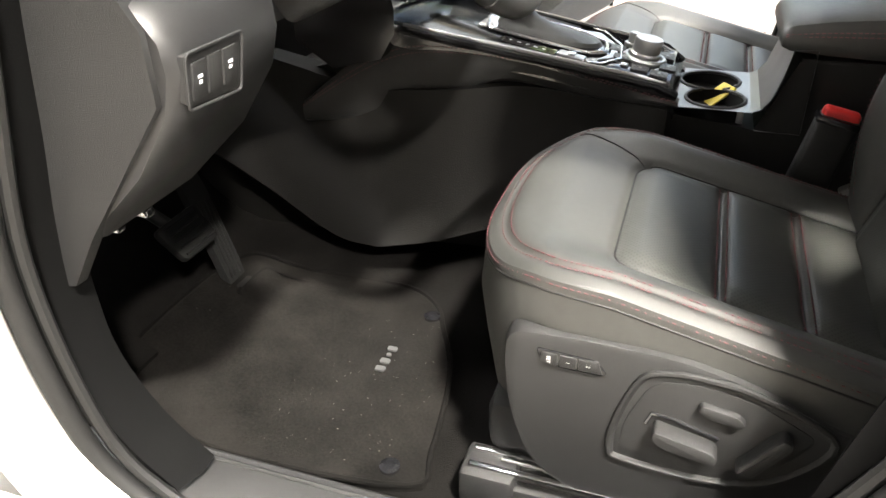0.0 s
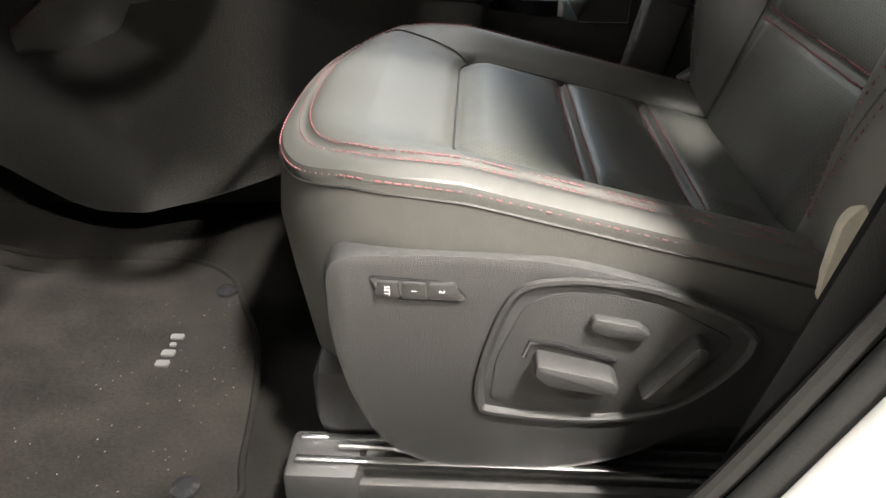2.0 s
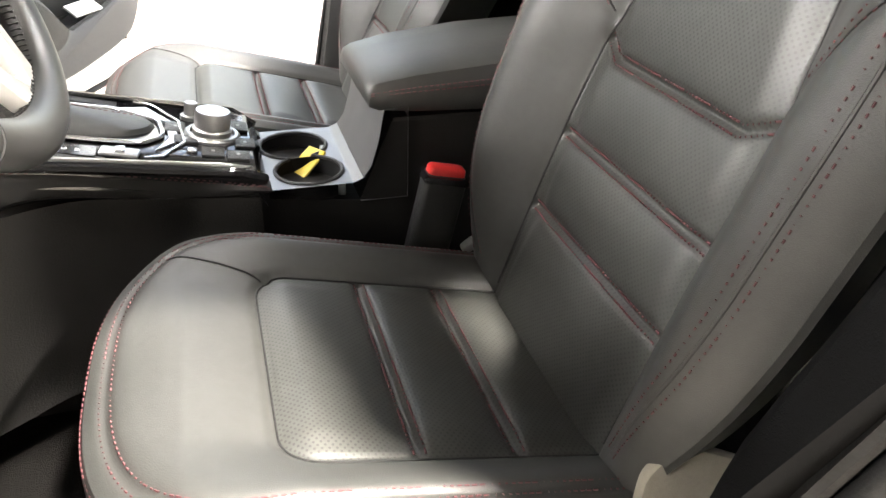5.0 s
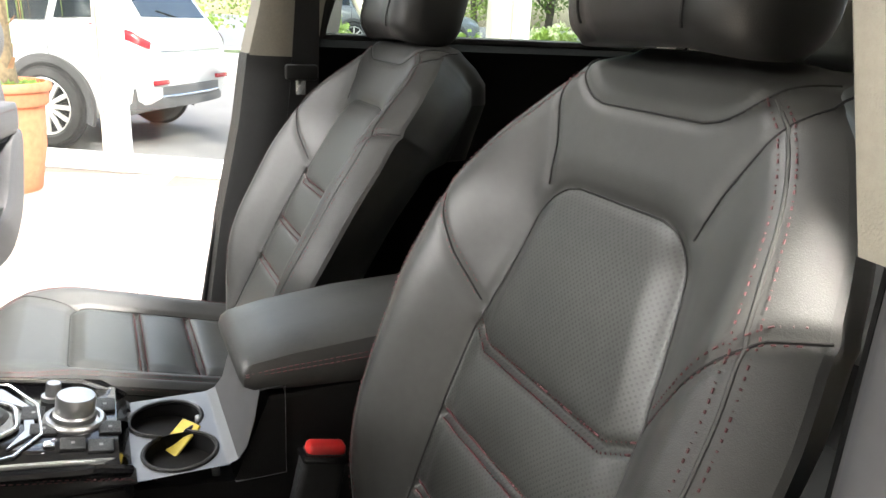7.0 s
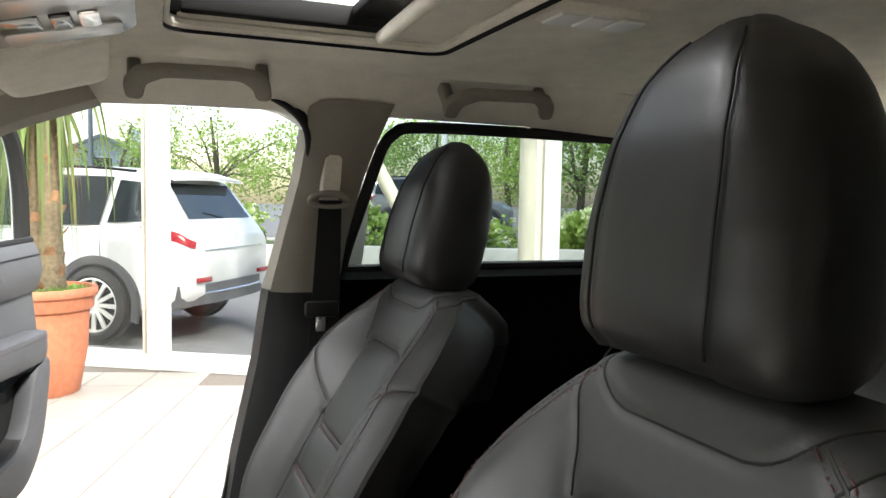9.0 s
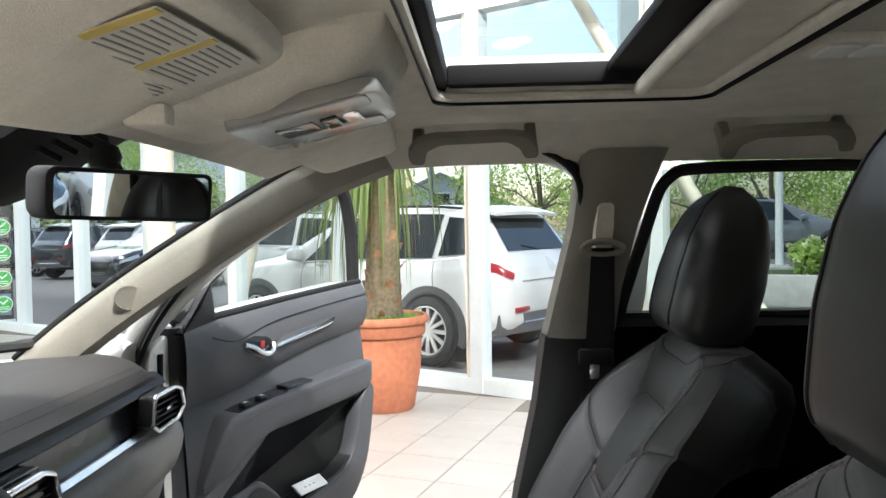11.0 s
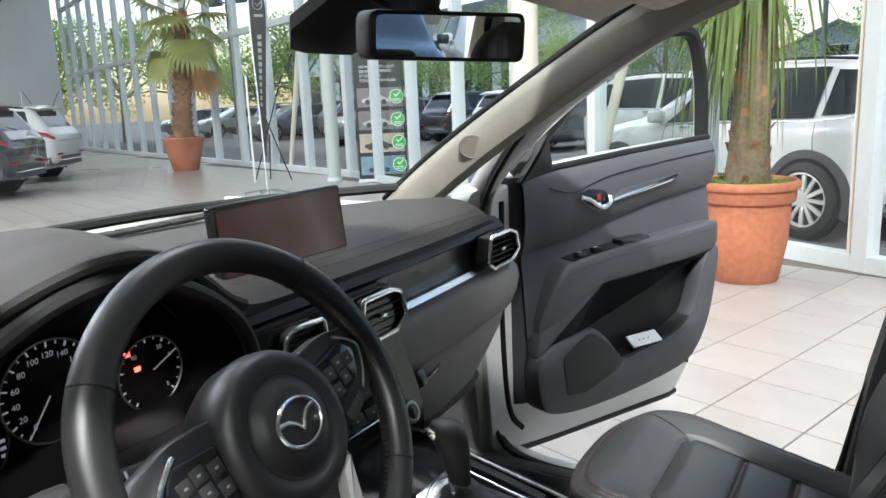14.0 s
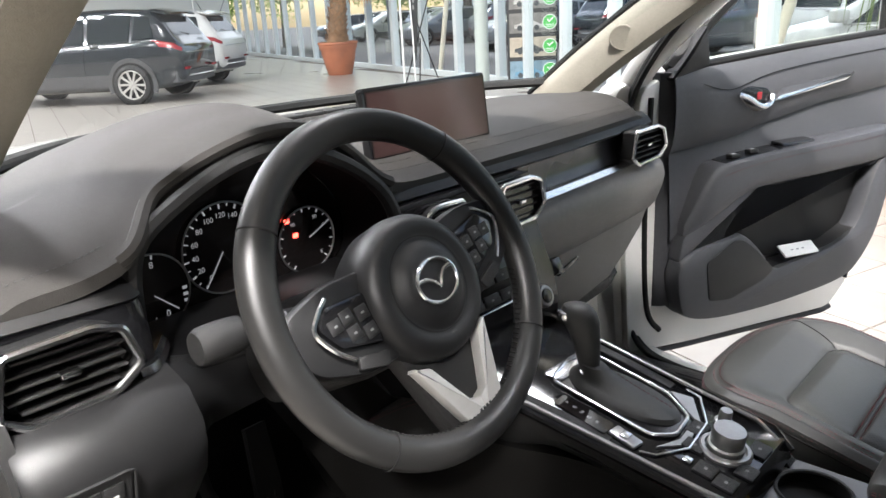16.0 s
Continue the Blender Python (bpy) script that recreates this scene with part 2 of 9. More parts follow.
PICDARK = mat("picture_dark", (0.03, 0.035, 0.04), 0.4, grain=0.3, scale=12)
PICNAVY = mat("picture_navy", (0.10, 0.22, 0.32), 0.4, grain=0.3, scale=12)
BADGEGREEN = mat("badge_green", (0.05, 0.42, 0.06), 0.45, grain=0.05, scale=20)
LAMPGLOW = mat("lamp_diffuser", (0.8, 0.8, 0.78), 0.5, emit=(1.0, 0.95, 0.87), power=4.0)
LAMP_W = 210.0

# ---- mesh helpers ----


def mesh_from(bm, name, smooth=40):
    me = bpy.data.meshes.new(name)
    bmesh.ops.recalc_face_normals(bm, faces=bm.faces)
    bm.to_mesh(me)
    bm.free()
    if smooth:
        me.shade_smooth()
        me.set_sharp_from_angle(angle=radians(smooth))
    return me


def part(name, bm, material, parent=None, label="", smooth=40):
    """Links a bmesh as one mesh object under a thing or a part."""
    ob = new(name, mesh_from(bm, name, smooth))
    ob.data.materials.append(material)
    if parent:
        ob.parent = parent
        ob.matrix_parent_inverse = parent.matrix_basis.inverted() if parent.parent is None else Matrix.Identity(4)
    if label:
        ob["label"] = label
    return ob


def thing(name, label, category, group="", kind="", at=(0, 0, 0)):
    ob = new(name)
    ob.empty_display_size = 0.05
    ob.location = at
    return tagged(ob, label, category, group, kind)


def join(*bms):
    """One bmesh out of several."""
    out = bmesh.new()
    for b in bms:
        me = bpy.data.meshes.new("tmp")
        b.to_mesh(me)
        b.free()
        out.from_mesh(me)
        bpy.data.meshes.remove(me)
    return out


def box(x0, x1, y0, y1, z0, z1, bevel=0.0, seg=2, m=None):
    bm = bmesh.new()
    bmesh.ops.create_cube(bm, size=1.0)
    bmesh.ops.transform(bm, matrix=Matrix.Translation(((x0 + x1) / 2, (y0 + y1) / 2, (z0 + z1) / 2)) @ Matrix.Diagonal((x1 - x0, y1 - y0, z1 - z0, 1)), verts=bm.verts)
    if bevel:
        bmesh.ops.bevel(bm, geom=bm.edges[:], offset=bevel, segments=seg, affect="EDGES", profile=0.5)
    if m is not None:
        bmesh.ops.transform(bm, matrix=m, verts=bm.verts)
    return bm


def loft(rings, closed=True, caps=True, loop=False):
    """Skins rings of equally many points."""
    bm = bmesh.new()
    vs = [[bm.verts.new(p) for p in r] for r in rings]
    n = len(vs[0])
    pairs = list(zip(vs, vs[1:])) + ([(vs[-1], vs[0])] if loop else [])
    for a, b in pairs:
        for i in range(n if closed else n - 1):
            j = (i + 1) % n
            bm.faces.new((a[i], a[j], b[j], b[i]))
    if caps and closed and not loop:
        bm.faces.new(vs[0])
        bm.faces.new(vs[-1])
    return bm


def tube(points, r, n=8, loop=False, squash=1.0, taper=None):
    """A round bar along points."""
    pts = [Vector(p) for p in points]
    rings, up = [], None
    for i, p in enumerate(pts):
        a = pts[i - 1] if i or loop else p
        b = pts[(i + 1) % len(pts)] if i < len(pts) - 1 or loop else p
        d = (b - a).normalized()
        if up is None:
            up = d.orthogonal().normalized()
        up = (up - d * up.dot(d)).normalized()
        side = d.cross(up)
        rr = r * (taper(i / max(1, len(pts) - 1)) if taper else 1)
        rings.append([p + rr * (math.cos(q) * up + squash * math.sin(q) * side) for q in [2 * math.pi * k / n for k in range(n)]])
    return loft(rings, loop=loop)


def sheet(fn, nu, nv, thick=None):
    """A surface fn(u, v); with thick (a vector or a number along z) it is a slab."""
    bm = bmesh.new()
    g = [[bm.verts.new(fn(i / nu, j / nv)) for j in range(nv + 1)] for i in range(nu + 1)]
    for i in range(nu):
        for j in range(nv):
            bm.faces.new((g[i][j], g[i + 1][j], g[i + 1][j + 1], g[i][j + 1]))
    if thick is not None:
        t = Vector(thick)
        h = [[bm.verts.new(v.co + t) for v in row] for row in g]
        for i in range(nu):
            for j in range(nv):
                bm.faces.new((h[i][j], h[i][j + 1], h[i + 1][j + 1], h[i + 1][j]))
        rim = [g[i][0] for i in range(nu + 1)] + [g[nu][j] for j in range(1, nv + 1)] + [g[i][nv] for i in range(nu - 1, -1, -1)] + [g[0][j] for j in range(nv - 1, 0, -1)]
        low = [h[i][0] for i in range(nu + 1)] + [h[nu][j] for j in range(1, nv + 1)] + [h[i][nv] for i in range(nu - 1, -1, -1)] + [h[0][j] for j in range(nv - 1, 0, -1)]
        for i in range(len(rim)):
            j = (i + 1) % len(rim)
            bm.faces.new((rim[i], low[i], low[j], rim[j]))
    return bm


def prism(poly, a, b, m=None, bevel=0.0, seg=2):
    """A plate: the outline poly (2D) from height a to b, laid by m."""
    bm = loft([[(x, y, a) for x, y in poly], [(x, y, b) for x, y in poly]])
    if bevel:
        bmesh.ops.recalc_face_normals(bm, faces=bm.faces)
        es = [e for e in bm.edges if len(e.link_faces) == 2 and e.calc_face_angle() > 0.6]
        bmesh.ops.bevel(bm, geom=es, offset=bevel, segments=seg, affect="EDGES", profile=0.5)
    if m is not None:
        bmesh.ops.transform(bm, matrix=m, verts=bm.verts)
    return bm


def lathe(profile, n=32, m=None, caps=True):
    """A turned body: (radius, height) pairs round z."""
    rings = [[(max(r, 1e-5) * math.cos(2 * math.pi * k / n), max(r, 1e-5) * math.sin(2 * math.pi * k / n), h) for k in range(n)] for r, h in profile]
    bm = loft(rings, caps=caps)
    if m is not None:
        bmesh.ops.transform(bm, matrix=m, verts=bm.verts)
    return bm


def rounded(pts, r, n=5):
    """A 2D outline with its corners rounded."""
    out, m = [], len(pts)
    for i in range(m):
        p, a, b = Vector(pts[i]), Vector(pts[i - 1]), Vector(pts[(i + 1) % m])
        da, db = (a - p), (b - p)
        q = min(r, da.length * 0.45, db.length * 0.45)
        s, e = p + da.normalized() * q, p + db.normalized() * q
        for k in range(n + 1):
            t = k / n
            out.append(tuple((1 - t) ** 2 * s + 2 * t * (1 - t) * p + t * t * e))
    return out


def smooth_curve(pts, per=6, loop=False):
    """Catmull-Rom through points of any dimension."""
    p = [np.array(q, float) for q in pts]
    out, n = [], len(p)
    for i in range(n if loop else n - 1):
        a, b, c, d = p[(i - 1) % n] if loop or i else p[0], p[i], p[(i + 1) % n], p[(i + 2) % n] if loop or i + 2 < n else p[-1]
        for k in range(per):
            t = k / per
            out.append(tuple(0.5 * (2 * b + (c - a) * t + (2 * a - 5 * b + 4 * c - d) * t * t + (3 * b - a - 3 * c + d) * t ** 3)))
    if not loop:
        out.append(tuple(p[-1]))
    return out


def lerp(x, xs, ys):
    return float(np.interp(x, xs, ys))


def bump01(x, a, b):
    """Smoothly from 0 at a to 1 at b."""
    t = min(1, max(0, (x - a) / (b - a)))
    return t * t * (3 - 2 * t)


CY, DY, PY = 1.305, 0.922, 1.708  # the car's middle line, the driver's, the passenger's

# ---- seats ----


def panels(pts, region, uvs):
    """Splits a grid of points into one bmesh a region; region(i, j) names the face, uvs[i][j] is in metres."""
    out = {}
    for i in range(len(pts) - 1):
        for j in range(len(pts[0]) - 1):
            out.setdefault(region(i, j), []).append((i, j))
    made = {}
    n0, n1 = len(pts), len(pts[0])
    for key, faces in out.items():
        bm = bmesh.new()
        keep = bm.verts.layers.float_vector.new("way")
        uv = bm.loops.layers.uv.new("metres")
        vs = {}
        for i, j in faces:
            quad = [(i, j), (i + 1, j), (i + 1, j + 1), (i, j + 1)]
            for q in quad:
                if q not in vs:
                    vs[q] = bm.verts.new(pts[q[0]][q[1]])
                    i0, j0 = q
                    du = Vector(pts[min(i0 + 1, n0 - 1)][j0]) - Vector(pts[max(i0 - 1, 0)][j0])
                    dv = Vector(pts[i0][min(j0 + 1, n1 - 1)]) - Vector(pts[i0][max(j0 - 1, 0)])
                    vs[q][keep] = du.cross(dv).normalized()
            f = bm.faces.new([vs[q] for q in quad])
            for loop, q in zip(f.loops, quad):
                loop[uv].uv = uvs[q[0]][q[1]]
        made[key] = bm
    return made


def soft_part(name, bm, material, parent, label=""):
    """A panel whose shading runs on over its seams into the next panel."""
    keep = bm.verts.layers.float_vector["way"]
    ways = [v[keep].copy() for v in bm.verts]
    ob = part(name, bm, material, parent, label, smooth=0)
    me = ob.data
    me.shade_smooth()
    up = sum(p.normal.dot(ways[p.vertices[0]]) for p in me.polygons)
    me.normals_split_custom_set_from_vertices([w if up > 0 else -w for w in ways])
    return ob


def stitches(path, length=0.0042, gap=0.0028, r=0.0007, lift=0.0005, normal=(0, 0, 1)):
    """A row of thread dashes along a path."""
    pts = [Vector(p) for p in path]
    bm = bmesh.new()
    n = Vector(normal).normalized()
    left, on, start = 0.0, True, pts[0]
    verts = []
    for a, b in zip(pts, pts[1:]):
        d = (b - a).length
        if d < 1e-6:
            continue
        way, at = (b - a) / d, left
        while at < d:
            p, q = a + way * at, a + way * min(at + length, d)
            side = way.cross(n).normalized() * r
            up = n * r * 1.4
            base = n * lift
            ring = [[c + base + s for s in (-side, up * 0.8 - side * 0.4, up * 0.8 + side * 0.4, side)] for c in (p, q)]
            va, vb = [bm.verts.new(c) for c in ring[0]], [bm.verts.new(c) for c in ring[1]]
            for k in range(3):
                bm.faces.new((va[k], va[k + 1], vb[k + 1], vb[k]))
            bm.faces.new(va)
            bm.faces.new(vb[::-1])
            at += length + gap
        left = at - d
    return bm


def groove(d, w=0.0035):
    return math.exp(-((d / w) ** 2))


STRIPES = (0.428, 0.517, 0.603)
BANDS = (0.745, 0.828)


def insert_sd(x, y, x0, hw, r):
    """Signed distance to a slab that starts at x0 with rounded front corners (minus: inside)."""
    qx, qy = x0 + r - x, abs(y) - (hw - r)
    return math.hypot(max(qx, 0), max(qy, 0)) + min(max(qx, qy), 0) - r


def soft(x, xs, ys, r=0.035):
    return sum(lerp(x + r * k / 3, xs, ys) for k in range(-3, 4)) / 7


def front_x(v):
    return 0.325 - 0.155 * (1 - min(1, abs(v)) ** 2.7) ** (1 / 2.7)


def seam_d(x, y):
    """Distance past the double seam that follows the cushion's outline (minus: inside)."""
    a = abs(y)
    if x >= 0.325:
        return a - 0.187
    r = ((a / 0.187) ** 2.7 + ((0.325 - x) / 0.137) ** 2.7) ** (1 / 2.7)
    return (r - 1) * (0.187 - 0.045 * min(1, (0.325 - x) / 0.1))


def cushion_z(x, y):
    zc = 0.692 - 0.24 * (x - 0.32) if x > 0.25 else 0.7088 + 0.05 * (0.25 - x) - 1.6 * (0.25 - x) ** 2
    a = abs(y)
    z = zc + 0.025 * bump01(a, 0.105, 0.195) * bump01(x, 0.19, 0.34)
    d = insert_sd(x, y, 0.318, 0.134, 0.035)
    if d < 0:
        edges = [0.318, *STRIPES, 0.70]
        for p, q in zip(edges, edges[1:]):
            if p <= x < q:
                t = (x - p) / (q - p)
                z += 0.009 * math.sin(math.pi * t ** 0.6) * bump01(-d, 0, 0.03)
        for s in STRIPES:
            z -= 0.006 * groove(x - s, 0.005)
    else:
        z += 0.003 * bump01(d, 0, 0.045) * bump01(x, 0.19, 0.24)
    z -= 0.0045 * groove(d, 0.0055)
    # the seam from the insert's far corner out to the front edge
    t = min(1, max(0, (0.325 - x) / 0.09))
    if x < 0.335 and y > 0.11:
        z -= 0.005 * groove((y - (0.128 + 0.030 * t)) * 0.85, 0.004) * bump01(-d, -0.02, 0.0)
    # double seam round the pad, and the roll down to the welt
    q = seam_d(x, y)
    z -= 0.003 * groove(q, 0.005)
    z -= 0.014 * max(0.0, min(1.0, (q + 0.022) / 0.044)) ** 1.8
    return z


def seat(name, label, cy, outer, shift=0.0):
    """A front seat; outer is the side of the sill (-1 or 1)."""
    root = thing(name, label, "car seat", "front seats", at=(0.42, cy, 0.39))
    R = 0.0
    # cushion
    nv, nu = 150, 170
    vs = [math.sin(math.pi / 2 * (2 * j / nv - 1)) * 0.5 + 0.5 * (2 * j / nv - 1) for j in range(nv + 1)]
    pts, flat = [], []
    for i in range(nu + 1):
        row, frow = [], []
        for v in vs:
            xf = front_x(v)
            x = xf + (0.69 - xf) * (i / nu)
            y = 0.208 * v
            z = cushion_z(x, y)
            row.append((x, cy + y, z))
            frow.append((x, y))
        pts.append(row)
        flat.append(frow)

    def zone(i, j):
        x, y = flat[i][j][0] * 0.5 + flat[i + 1][j + 1][0] * 0.5, flat[i][j][1] * 0.5 + flat[i + 1][j + 1][1] * 0.5
        if insert_sd(x, y, 0.318, 0.134, 0.035) < 0:
            return "seat_insert" + str(sum(x > s for s in STRIPES))
        if seam_d(x, y) > 0:
            return "bolster_l"
        if y > 0.128 + 0.030 * min(1, max(0, (0.325 - x) / 0.09)):
            return "bolster_r"
        return "front_pad"

    cushion = None
    made = panels(pts, zone, flat)
    skirt_top = [pts[nu][0]] + [pts[i][0] for i in range(nu - 1, -1, -1)] + [pts[0][j] for j in range(1, nv + 1)] + [pts[i][nv] for i in range(1, nu + 1)]
    rings = []
    for out, dz in ((0, 0), (0.0018, -0.004), (0.0026, -0.008), (0.0026, -0.012), (0.0045, -0.028), (0.008, -0.06), (0.002, -0.11), (-0.01, -0.19)):
        ring = []
        for k, p in enumerate(skirt_top):
            a, b = Vector(skirt_top[max(0, k - 1)]), Vector(skirt_top[min(len(skirt_top) - 1, k + 1)])
            t = b - a
            nrm = Vector((t.y, -t.x, 0)).normalized() if t.length else Vector((0, 1, 0))
            q = Vector(p) - nrm * out
            ring.append((q.x, q.y, max(q.z + dz, 0.47)))
        rings.append(ring)
    cushion = part("cushion", loft(rings, closed=False), LEATHER, root, "black leather cushion skirt with red welt")
    names = {"front_pad": ("front_pad", LEATHER), "bolster_l": ("side_bolster", LEATHER), "bolster_r": ("side_bolster", LEATHER)}
    for key, bm in made.items():
        nm, m = names.get(key, ("seat_insert", PERF))
        soft_part(nm, bm, m, cushion, "perforated black leather panel" if m is PERF else "")
    red = []
    for s in STRIPES[:2]:
        for off in (-0.0045, 0.0055):
            red.append(stitches([(s + off, cy + y, cushion_z(s + off, y) + 0.0008) for y in np.linspace(-0.128, 0.128, 50)], 0.0038, 0.0010, 0.0011))
    for off in (-0.0045, 0.0045):
        way = [(x, -0.187 - off) for x in np.linspace(0.66, 0.33, 60)]
        way += [(0.325 - (0.137 + off) * max(0.0, 1 - abs(v) ** 2.7) ** (1 / 2.7), (0.187 + off) * v) for v in np.linspace(-1, 1, 120)]
        way += [(x, 0.187 + off) for x in np.linspace(0.33, 0.66, 60)]
        red.append(stitches([(x, cy + y, cushion_z(x, y) + 0.0011) for x, y in way], 0.0045, 0.002, 0.0008))
    ed = rings[2]
    red.append(stitches([(x, y, z + 0.004) for x, y, z in ed[4:-4:2]], normal=(0, 0, 1)))
    arc = [(0.353 - 0.035 * math.sin(q), 0.099 + 0.035 * math.cos(q)) for q in np.linspace(0, math.pi / 2, 10)]
    edge = [(x, 0.134) for x in np.linspace(0.66, 0.36, 30)] + arc
    far = [(0.325 - 0.09 * t, 0.128 + 0.030 * t) for t in np.linspace(0, 1, 14)]
    for way in (edge + [(x, -y) for x, y in edge[::-1]], far):
        part("seam", tube([(x, cy + y, cushion_z(x, y) + 0.0005) for x, y in way], 0.0011, 6), RUBBER, cushion)
    for row in red:
        tagged(part("stitching", row, THREAD, cushion, "dark red stitching", smooth=0), kind="stuff")
    welt = [(x, y, z) for x, y, z in rings[3]]
    part("welt", tube(welt[2:-2:2], 0.0014, 6), RUBBER, cushion)
    for sg in (-1, 1):
        part("side_seam", tube([(0.247, cy + sg * 0.190, 0.690), (0.2455, cy + sg * 0.196, 0.672), (0.242, cy + sg * 0.1975, 0.645), (0.240, cy + sg * 0.193, 0.605), (0.239, cy + sg * 0.188, 0.56)], 0.0016, 6), RUBBER, cushion)

    # backrest
    mv, mu = 150, 190
    wz = [0.58, 0.66, 0.73, 0.80, 0.95, 1.03, 1.09, 1.14, 1.185, 1.21, 1.225]
    ww = [0.165, 0.202, 0.236, 0.256, 0.262, 0.252, 0.231, 0.203, 0.165, 0.138, 0.105]

    def inw(z):
        return lerp(z, [0.6, 0.86, 0.93, 1.09], [0.134, 0.133, 0.130, 0.098])

    def in_back(y, z):
        """Depth inside the insert's outline (minus: outside)."""
        r = 0.042
        qx, qy = z - (1.088 - r), abs(y) - (inw(z) - r)
        return r - math.hypot(max(qx, 0), max(qy, 0)) - min(max(qx, qy), 0)

    def in_collar(y, z):
        r = 0.03
        qx, qy = 1.165 + r - z, abs(y) - (0.095 + 0.7 * (z - 1.165) - r)
        return r - math.hypot(max(qx, 0), max(qy, 0)) - min(max(qx, qy), 0)

    def band_z(y):
        return 0.914 + 0.5 * max(0, abs(y) - 0.098)

    def wing_y(z):
        return lerp(z, [1.07, 1.12, 1.2, 1.23], [0.098, 0.112, 0.152, 0.17])

    def band_split(a):
        return lerp(a, [0.128, 0.17, 0.22, 0.27], [0.945, 0.985, 1.045, 1.07])

    def back_h(y, z):
        a = abs(y)
        amp = soft(z, [0.58, 0.68, 0.78, 0.95, 1.04, 1.12, 1.2], [0.03, 0.052, 0.068, 0.066, 0.050, 0.026, 0.004])
        w = soft(z, wz, ww)
        h = amp * bump01(a, 0.11, 0.205)
        d = in_back(y, z)
        if d > 0:
            h += 0.004 * bump01(d, 0, 0.035)
            zb = [0.60, *BANDS, band_z(y), 1.088]
            for p, q in zip(zb, zb[1:]):
                if p <= z < q:
                    t = (z - p) / (q - p)
                    h += 0.006 * (4 * t * (1 - t)) ** 0.8 * bump01(d, 0, 0.03)
            for b in (*BANDS, band_z(y)):
                h -= 0.007 * groove(z - b, 0.005)
        else:
            h += 0.005 * bump01(-d, 0, 0.03) * bump01(z, 0.98, 1.06)
        h -= 0.004 * groove(d, 0.006)
        h -= 0.003 * groove(a - wing_y(z), 0.0065) * bump01(z, 1.075, 1.09)
        c = in_collar(y, z)
        h -= 0.003 * groove(c, 0.0065) + 0.003 * bump01(c, 0, 0.03)
        if d < 0.005:
            h -= 0.0035 * groove((z - band_split(a)) * 0.8, 0.0065) * bump01(-d, -0.005, 0.005)
        edge = w - a
        h -= 0.03 * (1 - min(1, max(0, edge) / 0.06)) ** 2
        h -= 0.03 * bump01(z, 1.19, 1.225) ** 2
        return h

    def back_p(y, z, lift=0.0):
        return (0.634 + 0.34 * (z - 0.74) - 0.946 * (back_h(y, z) + lift), cy + y, z + 0.32 * (back_h(y, z) + lift))

    bp, bf = [], []
    for i in range(mu + 1):
        z = 0.58 + 0.645 * i / mu
        w = soft(z, wz, ww)
        bp.append([back_p(w * v, z) for v in vs])
        bf.append([(w * v, z) for v in vs])

    def bzone(i, j):
        y, z = (bf[i][j][0] + bf[i + 1][j + 1][0]) / 2, (bf[i][j][1] + bf[i + 1][j + 1][1]) / 2
        a = abs(y)
        if in_back(y, z) > 0:
            return "back_insert" + str(sum(z > b for b in (*BANDS, band_z(y))))
        if z > 1.06 and a < wing_y(z):
            return "collar" if in_collar(y, z) > 0 else "yoke"
        side = "l" if y < 0 else "r"
        return ("wing_" if z > band_split(a) else "back_bolster_") + side

    rim = [bp[i][0] for i in range(mu + 1)] + [bp[mu][j] for j in range(1, nv + 1)] + [bp[i][nv] for i in range(mu - 1, -1, -1)]
    cz0 = Vector((0.78, cy, 0.9))
    rings = []
    for out, dx in ((0, 0), (0.003, 0.006), (-0.003, 0.018), (-0.014, 0.05), (-0.034, 0.085), (-0.075, 0.11)):
        ring = []
        for p in rim:
            q = Vector(p)
            c = Vector((q.x, cy, q.z - 0.12 * bump01(q.z, 0.9, 1.2)))
            n = (q - c).normalized() if (q - c).length > 1e-4 else Vector((0, 0, 1))
            q = q + n * out
            ring.append((q.x + dx * 0.95, q.y, q.z - dx * 0.25))
        rings.append(ring)
    back = part("backrest", loft(rings, closed=False), LEATHER, root, "black leather seat back shell")
    part("back_panel", loft([[Vector(p) + Vector((0.0, 0, 0)) for p in rings[-1]], [(p[0] + 0.004, cy + (p[1] - cy) * 0.4, 0.9 + (p[2] - 0.9) * 0.5) for p in rings[-1]]], closed=True), PLASTIC, back)
    made = panels(bp, bzone, bf)
    for key, bm in made.items():
        nm = key.rstrip("0123456789").removesuffix("_l").removesuffix("_r")
        m = PERF if nm == "back_insert" else LEATHER
        soft_part(nm, bm, m, back, "perforated black leather panel" if m is PERF else "")
    red = []
    nb = (-1, 0, 0.34)
    for b in BANDS:
        for off in (-0.005, 0.005):
            red.append(stitches([back_p(y, b + off, 0.0008) for y in np.linspace(-0.127, 0.127, 50)], 0.0038, 0.0010, 0.0011, normal=nb))
    for off in (-0.005, 0.005):
        red.append(stitches([back_p(y, band_z(y) + off, 0.0008) for y in np.linspace(-0.126, 0.126, 60)], 0.0038, 0.0010, 0.0011, normal=nb))
    for sg in (-1, 1):
        for off in (-0.006, 0.006):
            red.append(stitches([back_p(sg * a, band_split(a) + off + 0.004, 0.0007) for a in np.linspace(0.14, 0.235, 40)], normal=(-1, sg * 0.3, 0.3)))
        for k in (0.028, 0.042):
            red.append(stitches([back_p(sg * (soft(z, wz, ww) - k), z, 0.0012) for z in np.linspace(0.66, 1.19, 160)], 0.0045, 0.002, 0.0008, normal=(-1, sg * 0.5, 0.3)))
        part("piping", tube([back_p(sg * (soft(z, wz, ww) - 0.035), z, -0.0005) for z in np.linspace(0.66, 1.19, 60)], 0.0018, 6), LEATHER, back)
    r_ = 0.042
